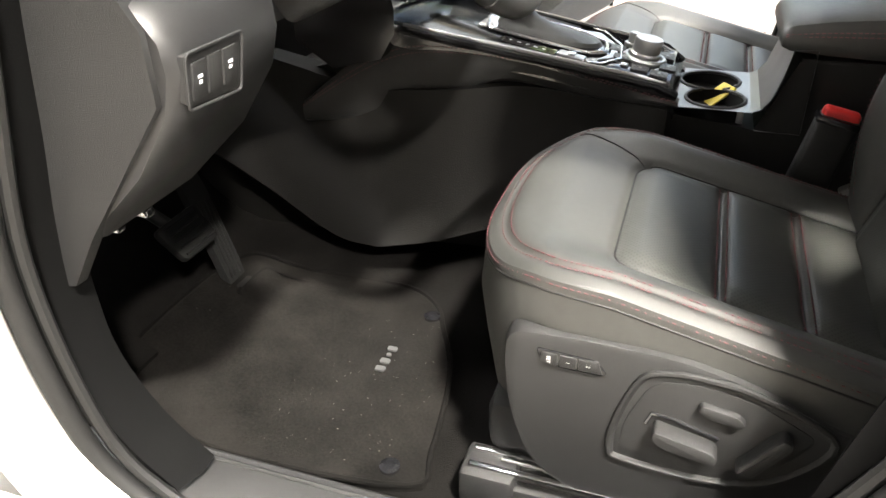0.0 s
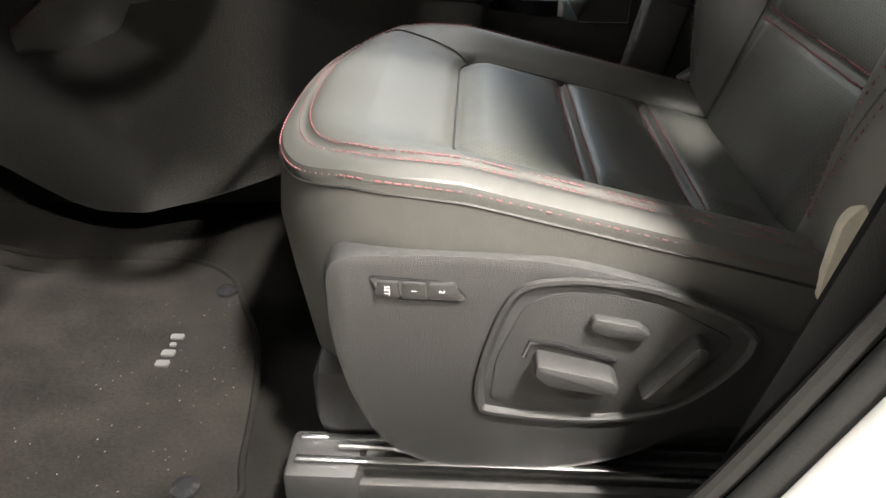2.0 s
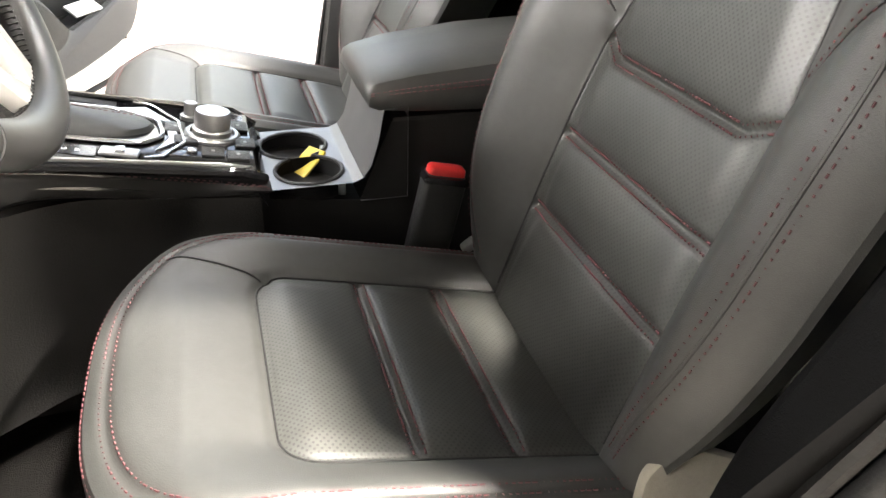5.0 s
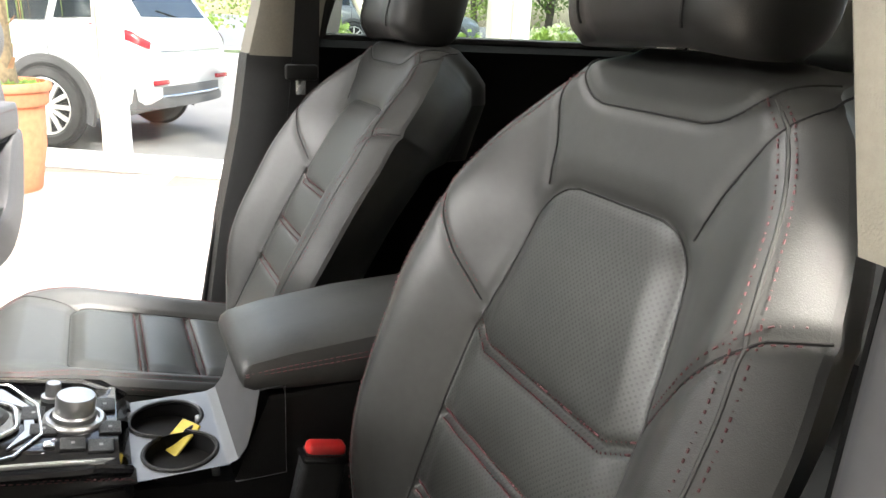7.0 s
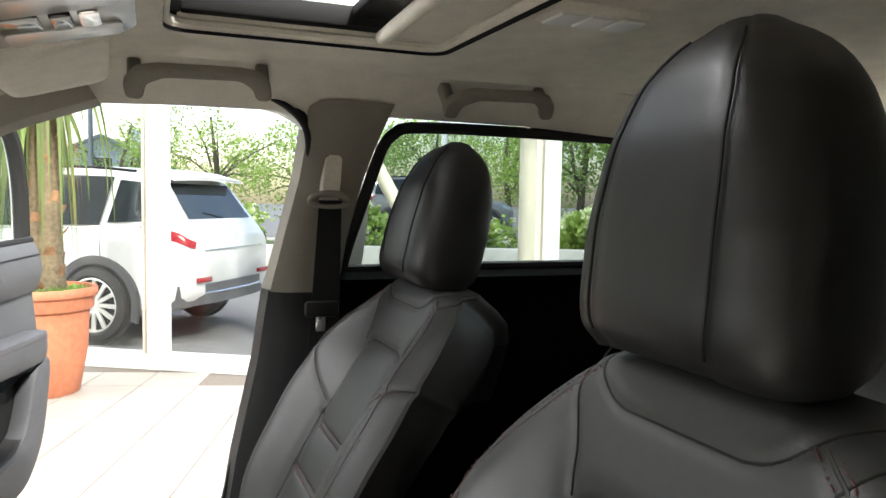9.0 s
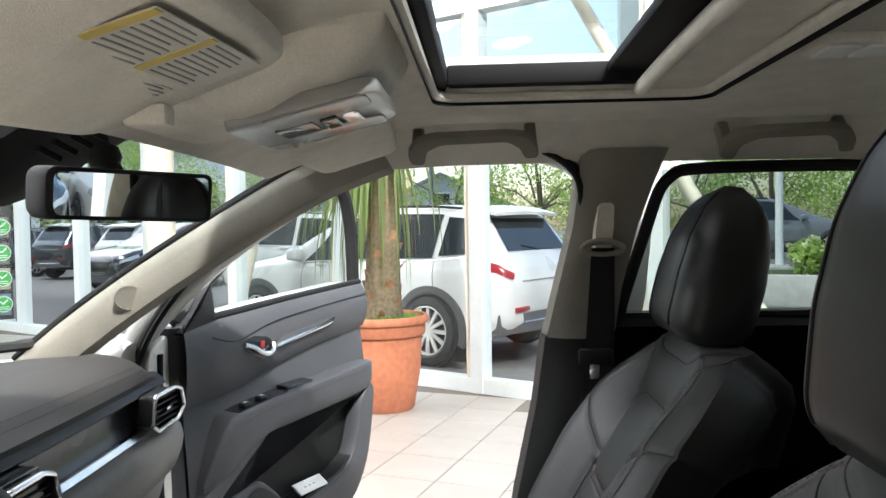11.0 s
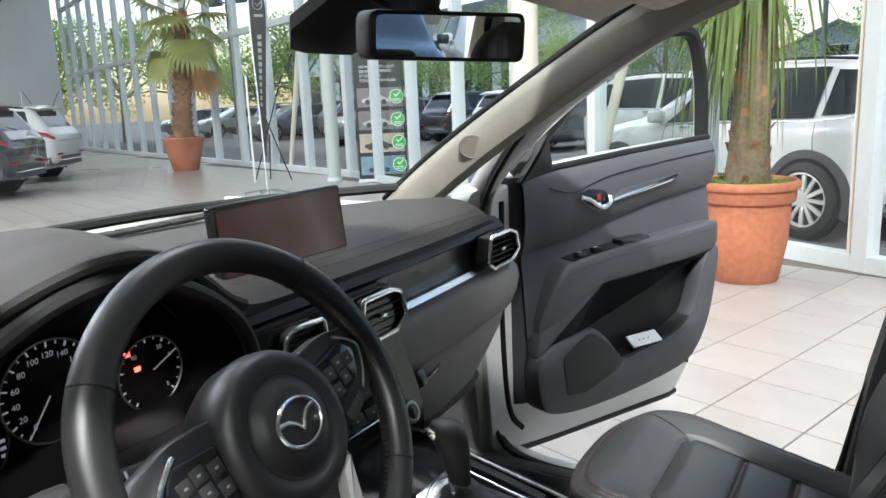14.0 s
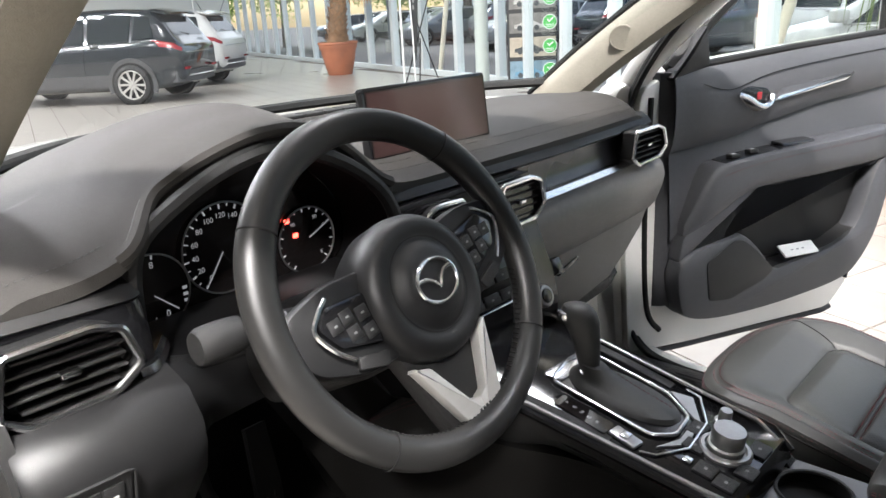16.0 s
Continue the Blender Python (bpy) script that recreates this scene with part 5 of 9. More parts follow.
for yy in (-0.088, 0.088):
    kn = part("climate_knob", lathe([(0, 0.0), (0.0185, 0.0), (0.0185, 0.016), (0.017, 0.020), (0.0135, 0.0205), (0.0125, 0.019), (0, 0.019)], 36, CSM @ Matrix.Translation((0.005, yy, -0.052)) @ Matrix.Rotation(radians(90), 4, "Y")), SILVER, cs, "knurled silver climate knob")
    part("cap", lathe([(0, 0), (0.012, 0.0), (0.011, 0.0025), (0, 0.003)], 28, CSM @ Matrix.Translation((0.0245, yy, -0.052)) @ Matrix.Rotation(radians(90), 4, "Y")), GLOSSBLK, kn)
part("start_pocket", box(-0.02, 0.002, 0.155, 0.185, -0.035, -0.005, 0.006, m=CSM), GLOSSBLK, cs)

# display on the dashboard's top
sc = thing("display_screen", "wide dim display standing on the dashboard, glowing red for a reflection", "screen", at=(-0.2, 1.30, 1.12))
SCM = Matrix.Translation((-0.215, 1.307, 1.163)) @ Matrix.Rotation(radians(-6), 4, "Y")
part("housing", prism(rounded([(-0.140, -0.055), (0.140, -0.055), (0.140, 0.055), (-0.140, 0.055)], 0.007), -0.016, 0.0, SCM @ Matrix(((0, 0, 1, 0), (1, 0, 0, 0), (0, 1, 0, 0), (0, 0, 0, 1))), 0.003), GLOSSBLK, sc)
part("panel", prism([(-0.135, -0.049), (0.135, -0.049), (0.135, 0.050), (-0.135, 0.050)], 0.0, 0.0012, SCM @ Matrix(((0, 0, 1, 0), (1, 0, 0, 0), (0, 1, 0, 0), (0, 0, 0, 1)))), SCREEN, sc, "dark glass panel")
part("reflection_area", prism([(-0.132, -0.047), (0.132, -0.047), (0.132, 0.047), (-0.132, 0.047)], 0.0012, 0.0016, SCM @ Matrix(((0, 0, 1, 0), (1, 0, 0, 0), (0, 1, 0, 0), (0, 0, 0, 1)))), DUSKY, sc)
part("text_bar", prism([(-0.075, 0.004), (-0.025, 0.004), (-0.025, 0.009), (-0.075, 0.009)], 0.0013, 0.0018, SCM @ Matrix(((0, 0, 1, 0), (1, 0, 0, 0), (0, 1, 0, 0), (0, 0, 0, 1)))), DUSKY, sc)
part("foot", box(-0.07, -0.036, 1.24, 1.37, 1.09, 1.13, 0.006, m=Matrix.Translation((-0.19, 0, 0))), GLOSSBLK, sc)

# instrument cluster
cl = thing("instrument_cluster", "dark instrument cluster with three round gauges and warning lamps", "gauges", at=(-0.2, 0.92, 1.0))
XC = -0.205
part("backing", prism([(0.925 + (y - 0.925) * 0.97, 1.05 + (z - 1.05) * 0.97) for y, z in smooth_curve([(0.748, 0.985), (0.742, 1.04), (0.752, 1.105), (0.80, 1.142), (0.87, 1.171), (0.94, 1.178), (1.02, 1.150), (1.085, 1.10), (1.11, 1.04), (1.09, 0.985), (1.0, 0.965), (0.85, 0.96)], 4, loop=True)], XC - 0.02, XC, Matrix(((0, 0, 1, 0), (1, 0, 0, 0), (0, 1, 0, 0), (0, 0, 0, 1)))), SCREEN, cl)
part("bezel", loft([[(x, 0.925 + (y - 0.925) * s, 1.05 + (z - 1.05) * s) for y, z in smooth_curve([(0.748, 0.985), (0.742, 1.04), (0.752, 1.105), (0.80, 1.142), (0.87, 1.171), (0.94, 1.178), (1.02, 1.150), (1.085, 1.10), (1.11, 1.04), (1.09, 0.985), (1.0, 0.965), (0.85, 0.96)], 4, loop=True)] for x, s in ((-0.105, 1.0), (-0.15, 0.97), (XC + 0.002, 0.93))], caps=False), PITCH, cl, "black cluster shroud")
part("bezel_lip", tube([(-0.103, y, z) for y, z in smooth_curve([(0.748, 0.985), (0.742, 1.04), (0.752, 1.105), (0.80, 1.142), (0.87, 1.171), (0.94, 1.178), (1.02, 1.150), (1.085, 1.10), (1.11, 1.04), (1.09, 0.985), (1.0, 0.965), (0.85, 0.96)], 4, loop=True)], 0.010, 8, loop=True), PLASTIC, cl)


def gauge(y, z, r, marks, a0, a1, needle, size, lab=""):
    g = part("gauge", lathe([(0, 0), (r, 0), (r, 0.004), (0, 0.004)], 48, Matrix.Translation((XC, y, z)) @ Matrix.Rotation(radians(90), 4, "Y")), SCREEN, cl)
    part("rim", tube([(XC + 0.006, y + r * math.cos(q), z + r * math.sin(q)) for q in np.linspace(0, 2 * math.pi, 56, endpoint=False)], 0.0013, 6, loop=True), SILVER, g)
    n = len(marks)
    ticks = []
    for k in range(2 * n - 1):
        q = radians(a0 + (a1 - a0) * k / (2 * n - 2))
        ra, rb = (0.86 if k % 2 == 0 else 0.90) * r, 0.96 * r
        c, s_ = math.cos(q), math.sin(q)
        ticks.append(tube([(XC + 0.0046, y + ra * c, z + ra * s_), (XC + 0.0046, y + rb * c, z + rb * s_)], 0.0008 if k % 2 else 0.0012, 4))
        if k % 2 == 0 and marks[k // 2]:
            words(marks[k // 2], size, facing_rear(XC + 0.0045, y + 0.71 * r * c, z + 0.71 * r * s_), MARK, g)
    part("ticks", join(*ticks), MARK, g)
    q = radians(needle)
    part("needle", tube([(XC + 0.0055, y + 0.1 * r * math.cos(q), z + 0.1 * r * math.sin(q)), (XC + 0.0055, y + 0.85 * r * math.cos(q), z + 0.85 * r * math.sin(q))], 0.0009, 5), MARK, g)
    return g


gauge(0.905, 1.052, 0.058, ["0", "20", "40", "60", "80", "100", "120", "140", "160", "180", "200", "220", "240"], 235, -55, 235, 0.0095)
gauge(0.803, 1.022, 0.048, ["0", "1", "2", "3", "4", "5", "6", "7", "8"], 300, 80, 318, 0.011)
gauge(1.030, 1.030, 0.046, ["", "", "", "90", "", "50", "F", "", "E"], 235, -45, 25, 0.008)
words("P", 0.011, facing_rear(XC + 0.0046, 0.915, 1.018), MARK, cl)
for y, z, m in ((1.0, 1.062, GLOWRED), (1.012, 1.040, GLOWRED), (0.765, 1.012, GLOWAMBER)):
    part("warning_lamp", join(box(XC + 0.0045, XC + 0.0052, y - 0.004, y + 0.004, z - 0.003, z + 0.003)), m, cl)
part("status_text", join(*[box(XC + 0.0045, XC + 0.005, 0.842, 0.848, 1.0 + 0.008 * k, 1.004 + 0.008 * k) for k in range(3)]), MARK, cl)

# ---- steering wheel ----
wheel = thing("steering_wheel", "black leather steering wheel with silver lower spoke", "steering wheel", at=(0.115, 0.918, 1.07))
WT = Matrix.Translation((0.115, 0.918, 1.07)) @ Matrix.Rotation(radians(63.4), 4, "Y")


def W(a, b, c=0.0):
    """A point of the wheel: a to the right, b up, c towards the driver."""
    return WT @ Vector((-b, a, c))


WT0 = WT
WT = WT @ Matrix.Rotation(radians(9), 4, "Z")
WP = WT @ Matrix(((0, -1, 0, 0), (1, 0, 0, 0), (0, 0, 1, 0), (0, 0, 0, 1)))
rimp = []
for k in range(96):
    q = 2 * math.pi * k / 96
    rimp.append((q, 0.1625))
rings = []
for q, r in rimp:
    deg = math.degrees(q) % 360
    fat = 1.0 + 0.10 * (math.exp(-(((deg - 30) / 16) ** 2)) + math.exp(-(((deg - 150) / 16) ** 2)))
    ring = []
    for j in range(16):
        t = 2 * math.pi * j / 16
        rr, cc = r + 0.0165 * fat * math.cos(t), 0.0150 * math.sin(t)
        ring.append(W(rr * math.cos(q), rr * math.sin(q), cc))
    rings.append(ring)
rim = part("rim", loft(rings, loop=True), WHEELSKIN, wheel, "black leather rim")
for deg in (40.5, 139.5, 225, 315):
    q = radians(deg)
    part("seam", tube([W((0.1625 + 0.0172 * math.cos(t)) * math.cos(q), (0.1625 + 0.0172 * math.cos(t)) * math.sin(q), 0.0157 * math.sin(t)) for t in np.linspace(0, 2 * math.pi, 24, endpoint=False)], 0.0009, 5, loop=True), RUBBER, rim)
inner = []
for deg in np.arange(200, 340, 2.2):
    q = radians(deg)
    inner.append(tube([W(0.1465 * math.cos(q), 0.1465 * math.sin(q), 0.004), W(0.1465 * math.cos(q + 0.018), 0.1465 * math.sin(q + 0.018), -0.004)], 0.0011, 4))
part("inner_lacing", join(*inner), RUBBER, rim)
hubp = [(0, -0.06), (0.062, -0.06), (0.072, -0.035), (0.0745, -0.008), (0.073, 0.006), (0.069, 0.014), (0.063, 0.0185), (0.056, 0.0195), (0.052, 0.0175), (0.047, 0.0165), (0.043, 0.0175), (0.036, 0.0235), (0.028, 0.0262), (0, 0.027)]
WT = WT @ Matrix.Translation((0.010, 0.006, 0.0))
WP = WT @ Matrix(((0, -1, 0, 0), (1, 0, 0, 0), (0, 0, 1, 0), (0, 0, 0, 1)))
hub = part("airbag_hub", lathe(hubp, 56, WP), SOFT, wheel, "round black airbag cover")
part("hub_groove", tube([W(0.0475 * math.cos(q), 0.0475 * math.sin(q), 0.0160) for q in np.linspace(0, 2 * math.pi, 56, endpoint=False)], 0.0012, 5, loop=True), RUBBER, hub)
em = part("emblem", tube([W(0.026 * math.cos(q), 0.021 * math.sin(q), 0.0285) for q in np.linspace(0, 2 * math.pi, 48, endpoint=False)], 0.0022, 8, loop=True), CHROME, hub, "chrome oval emblem")
part("emblem_bar", tube([W(a, b, 0.0285) for a, b in smooth_curve([(-0.024, 0.007), (-0.013, 0.006), (-0.005, 0.0), (0, -0.006), (0.005, 0.0), (0.013, 0.006), (0.024, 0.007)], 4)], 0.0024, 8), CHROME, em)
for s in (-1, 1):
    poly = [(s * 0.05, 0.045), (s * 0.10, 0.050), (s * 0.150, 0.040), (s * 0.158, 0.005), (s * 0.145, -0.018), (s * 0.10, -0.040), (s * 0.055, -0.045)]
    spoke = part("spoke", prism(rounded(poly if s > 0 else poly[::-1], 0.012), -0.022, 0.002, WP, 0.005), SOFT, wheel)
    pod = [(s * 0.068, 0.028), (s * 0.112, 0.034), (s * 0.128, 0.018), (s * 0.116, -0.006), (s * 0.072, -0.022)]
    pd = part("button_pod", prism(rounded(pod if s > 0 else pod[::-1], 0.005), 0.0, 0.008, WP, 0.002), GLOSSBLK, spoke, "gloss black thumb button pod")
    for k, (a, b) in enumerate(((0.080, 0.012), (0.080, -0.006), (0.097, 0.016), (0.097, 0.0), (0.112, 0.014))):
        part("button", box(-0.0072, 0.0072, -0.0068, 0.0068, 0.006, 0.0090, 0.0012, m=WP @ Matrix.Translation((s * a, b, 0))), PLASTIC, pd)
        part("symbol", box(-0.0018, 0.0018, -0.0010, 0.0010, 0.0089, 0.0093, m=WP @ Matrix.Translation((s * a, b, 0))), SYM, pd)
    part("chrome_edge", tube([W(s * a, b, 0.008) for a, b in smooth_curve([(0.108, 0.040), (0.122, 0.031), (0.1335, 0.018), (0.124, -0.004), (0.110, -0.020)], 4)], 0.0024, 6), CHROME, spoke, "chrome edging")
    part("lower_button", prism(rounded([(s * 0.072, -0.030), (s * 0.105, -0.020), (s * 0.110, -0.031), (s * 0.078, -0.043)][::s], 0.003), 0.0, 0.007, WP, 0.0015), PLASTIC, spoke)
# lower spoke: two silver legs that meet at the rim
for s in (-1, 1):
    leg = [(s * 0.038, -0.070), (s * 0.056, -0.062), (s * 0.040, -0.105), (s * 0.028, -0.136), (0, -0.141), (0, -0.124), (s * 0.012, -0.121), (s * 0.024, -0.098)]
    part("lower_leg", prism(rounded(leg if s < 0 else leg[::-1], 0.003), -0.012, 0.003, WP, 0.002), LEG, wheel, "silver lower spoke leg")
part("lower_backing", prism(rounded([(-0.06, -0.03), (0.06, -0.03), (0.036, -0.152), (-0.036, -0.152)], 0.01), -0.035, -0.010, WP, 0.004), PLASTIC, wheel)
part("leg_marking", join(*[box(-0.010 + 0.005 * k, -0.007 + 0.005 * k, -0.137, -0.134, 0.003, 0.0034, m=WP) for k in range(4)]), PLASTIC, wheel)
WT = WT0
part("column_shroud", loft([[W(a * s, b * s - 0.02, c) for a, b in rounded([(-0.06, -0.055), (0.06, -0.055), (0.07, 0.0), (0.055, 0.05), (-0.055, 0.05), (-0.07, 0.0)], 0.02)] for c, s in ((-0.045, 0.9), (-0.07, 1.0), (-0.17, 1.05), (-0.24, 1.0))]), PLASTIC, wheel, "black steering column shroud")
for s in (-1, 1):
    st = part("stalk", tube([W(s * 0.06, 0.005, -0.085), W(s * 0.12, 0.012, -0.082), W(s * 0.155, 0.014, -0.080)], 0.012, 12), PLASTIC, wheel, "black control stalk")
    part("stalk_knob", lathe([(0, -0.02), (0.0165, -0.02), (0.018, -0.005), (0.018, 0.018), (0.015, 0.024), (0, 0.025)], 24, WT @ Matrix.Translation((-0.015, s * 0.165, -0.080)) @ Matrix.Rotation(radians(-90 * s), 4, "X")), PLASTIC, st)
    part("stalk_marks", join(*[box(-0.004, 0.004, -0.001, 0.001, 0, 0.0006, m=WT @ Matrix.Translation((-0.014 - 0.006 * k, s * (0.10 + 0.012 * k), -0.0685))) for k in range(3)]), MARK, st)

# ---- centre console ----
CC = 1.282
con = thing("centre_console", "black centre console with cup holders and padded knee panels", "console", at=(0.2, CC, 0.39))


def deck(x):
    return 0.802 - 0.165 * (x - 0.05)


def half(x):
    return lerp(x, [-0.1, 0.0, 0.2, 0.3, 0.36], [0.125, 0.118, 0.104, 0.098, 0.092])


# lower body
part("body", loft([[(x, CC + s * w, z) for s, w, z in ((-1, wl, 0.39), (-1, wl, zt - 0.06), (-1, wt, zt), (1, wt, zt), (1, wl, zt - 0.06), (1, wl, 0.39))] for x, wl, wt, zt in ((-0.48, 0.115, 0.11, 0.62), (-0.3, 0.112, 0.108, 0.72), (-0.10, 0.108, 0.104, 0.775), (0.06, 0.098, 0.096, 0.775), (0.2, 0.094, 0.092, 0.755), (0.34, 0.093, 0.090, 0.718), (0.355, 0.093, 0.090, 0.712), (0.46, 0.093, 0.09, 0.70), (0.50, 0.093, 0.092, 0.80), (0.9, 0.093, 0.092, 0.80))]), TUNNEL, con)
for s in (-1, 1):
    # padded knee panel with two seam rows
    top = [(-0.22, 0.700), (-0.14, 0.762), (-0.06, 0.806), (0.03, 0.806), (0.15, 0.787), (0.27, 0.758), (0.34, 0.737), (0.354, 0.728)]
    bot = [(-0.22, 0.665), (-0.14, 0.672), (-0.06, 0.680), (0.02, 0.715), (0.10, 0.744), (0.22, 0.728), (0.32, 0.722), (0.354, 0.722)]
    rings = []
    for (xa, za), (xb, zb) in zip(smooth_curve(top, 5), smooth_curve(bot, 5)):
        y = half(xa) - 0.004 + 0.03 * bump01(-xa, 0.05, 0.22)
        ring = [(xa + (xb - xa) * t, CC + s * (y + d), za + (zb - za) * t) for t, d in ((0, -0.02), (0.0, -0.004), (0.10, 0.003), (0.45, 0.007), (0.85, 0.004), (1.0, -0.004), (1.0, -0.02))]
        rings.append(ring)
    # leather pad given the darker plastic colour in place of the shadow on it
    kp2 = part("knee_pad", loft(rings), PLASTIC, con, "padded black leather knee panel")
    for t in (0.14, 0.22):
        row = [(xa + (xb - xa) * t, CC + s * (half(xa) - 0.004 + 0.03 * bump01(-xa, 0.05, 0.22) + 0.0045), za + (zb - za) * t) for (xa, za), (xb, zb) in zip(smooth_curve(top, 5), smooth_curve(bot, 5))]
        part("stitching", stitches(row, normal=(0, s, 0.2)), THREAD, kp2, smooth=0)
    # side of the tunnel in front: a moulded panel that swells towards its foot, with a fold
    trim = []
    for x in np.linspace(-0.52, 0.34, 60):
        zb = soft(x, [-0.52, -0.39, -0.30, -0.22, -0.16, -0.08, 0.02, 0.11, 0.2, 0.36], [0.655, 0.594, 0.544, 0.497, 0.474, 0.479, 0.505, 0.529, 0.52, 0.50], 0.025)
        zt = soft(x, [-0.52, -0.3, -0.1, 0.05, 0.12, 0.36], [0.80, 0.76, 0.72, 0.735, 0.742, 0.715], 0.03)
        zt = max(zt, zb + 0.04)
        ring = []
        for k in range(11):
            t = k / 10
            z = zb + (zt - zb) * t
            xf = -0.078 - 0.46 * (z - 0.48)
            swell = (1 - t) ** 1.5
            d = 0.128 + 0.074 * swell * (1 - 0.75 * bump01(x, -0.02, 0.20)) - 0.030 * bump01(xf - x, 0.0, 0.20) * (0.35 + 0.65 * (1 - t)) - 0.035 * bump01(x, 0.02, 0.2) * t + 0.004 * math.exp(-(((x - xf) / 0.012) ** 2))
            ring.append((x, CC + s * d, z))
        ring = [(x, CC + s * 0.085, zb - 0.004), (x, CC + s * (0.118 + 0.05 * (1 - bump01(x, 0.0, 0.2))), zb - 0.006)] + ring + [(x, CC + s * 0.08, zt)]
        trim.append(ring)
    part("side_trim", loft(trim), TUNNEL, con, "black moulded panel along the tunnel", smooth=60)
    part("deck_rail", tube([(x, CC + s * (half(x) - 0.002), deck(x) + 0.004) for x in np.linspace(-0.06, 0.30, 30)] + [(0.335, CC + s * (half(0.335) - 0.012), deck(0.335) - 0.004)], 0.0036, 8), CHROME if s > 0 else SILVER, con, "bright deck edging")
    part("deck_edge", tube([(x, CC + s * (half(x) + 0.006), deck(x) - 0.002) for x in np.linspace(-0.07, 0.32, 30)] + [(0.348, CC + s * (half(0.34) - 0.006), deck(0.348) - 0.014)], 0.0065, 8), GLOSSBLK, con)
part("top_deck", loft([[(x, CC + w * half(x), deck(x) + d) for w, d in ((-1, -0.03), (-1, -0.004), (-0.94, 0.0), (0.94, 0.0), (1, -0.004), (1, -0.03))] for x in (-0.12, -0.05, 0.05, 0.15, 0.25, 0.32, 0.338)] + [[(0.350, CC + w * 0.09, z) for w, z in ((-1, 0.70), (-1, 0.728), (-0.94, 0.733), (0.94, 0.733), (1, 0.728), (1, 0.70))]]), GLOSSBLK, con, "black upper deck")
tilt = Matrix.Rotation(math.atan(0.165), 4, "Y")


def on_deck(x, y, dz=0.0):
    return Matrix.Translation((x, y, deck(x) + dz)) @ tilt


sx, sy = 0.14, 1.292
slot = [(0.052, 1.245), (0.040, 1.30), (0.054, 1.352), (0.185, 1.342), (0.232, 1.312), (0.238, 1.262), (0.215, 1.236)]
sur = part("shifter_surround", prism(rounded([(a - sx, b - sy) for a, b in slot], 0.008), -0.01, 0.002, on_deck(sx, sy)), GLOSSBLK, con, "gloss shifter surround")
part("chrome_ring", tube([on_deck(sx, sy) @ Vector((a - sx, b - sy, 0.004)) for a, b in rounded(slot, 0.01)], 0.003, 8, loop=True), CHROME, sur, "chrome frame round the gaiter")
part("chrome_front", prism(rounded([(0.034 - sx, 1.248 - sy), (0.064 - sx, 1.252 - sy), (0.066 - sx, 1.345 - sy), (0.036 - sx, 1.35 - sy)], 0.008), 0.0, 0.005, on_deck(sx, sy), 0.002), CHROME, sur)
part("outer_ring", tube([on_deck(sx, sy) @ Vector((a - sx, b - sy, 0.003)) for a, b in ((0.20, 1.375), (0.222, 1.37), (0.255, 1.318), (0.262, 1.25), (0.238, 1.205), (0.22, 1.196))], 0.002, 8), CHROME, sur)
part("gloss_insert", prism(rounded([(0.185 - sx, 1.352 - sy), (0.215 - sx, 1.362 - sy), (0.250 - sx, 1.312 - sy), (0.256 - sx, 1.255 - sy), (0.23 - sx, 1.22 - sy), (0.245 - sx, 1.26 - sy), (0.24 - sx, 1.315 - sy)], 0.003), 0.0, 0.003, on_deck(sx, sy)), SILVER, sur)
# gaiter and lever
boot = [[on_deck(sx, sy) @ Vector((cx + a * r, cy_ + b * r2, h)) for a, b in [(math.cos(q), math.sin(q)) for q in np.linspace(0, 2 * math.pi, 28, endpoint=False)]] for cx, cy_, r, r2, h in ((0.0, 0.002, 0.088, 0.046, 0.002), (0.0, 0.0, 0.083, 0.040, 0.008), (-0.012, -0.002, 0.068, 0.030, 0.012), (-0.03, -0.004, 0.042, 0.022, 0.018), (-0.042, -0.006, 0.026, 0.018, 0.026), (-0.048, -0.008, 0.020, 0.016, 0.034))]
bt = part("gaiter", loft(boot), LEATHER, sur, "black leather shifter gaiter with red seams")
part("stitching", stitches([on_deck(sx, sy) @ Vector((x, 0.012, h + 0.001)) for x, h in ((0.07, 0.010), (0.04, 0.013), (0.01, 0.016), (-0.02, 0.021))]), THREAD, bt, smooth=0)
part("shift_lever", loft([[Vector((bx + r * math.cos(q), 1.284 + 0.8 * r * math.sin(q), z)) for q in np.linspace(0, 2 * math.pi, 20, endpoint=False)] for bx, r, z in ((0.094, 0.015, 0.815), (0.091, 0.017, 0.83), (0.088, 0.020, 0.855), (0.083, 0.024, 0.875), (0.078, 0.028, 0.890), (0.074, 0.027, 0.902), (0.072, 0.021, 0.911), (0.072, 0.010, 0.915))]), LEATHER, sur, "black leather gear lever")
part("lever_collar", loft([[Vector((bx + r * math.cos(q), 1.284 + 0.85 * r * math.sin(q), z)) for q in np.linspace(0, 2 * math.pi, 20, endpoint=False)] for bx, r, z in ((0.096, 0.018, 0.803), (0.094, 0.0172, 0.819), (0.0935, 0.014, 0.822))]), CHROME, sur, "chrome collar")
part("lever_cap", loft([[Vector((0.060 + r * math.cos(q), 1.270 + 0.6 * r * math.sin(q), z)) for q in np.linspace(0, 2 * math.pi, 20, endpoint=False)] for r, z in ((0.012, 0.892), (0.014, 0.899), (0.012, 0.904), (0.004, 0.905))]), CHROME, sur)
# gear letters, parking switch, mode buttons
for k, t in enumerate(("P", "R", "N", "D", "M")):
    words(t, 0.0075, on_deck(0.100 + 0.013 * k, 1.216 - 0.002 * k, 0.0035) @ Matrix.Rotation(radians(90), 4, "Z"), MARK, con)
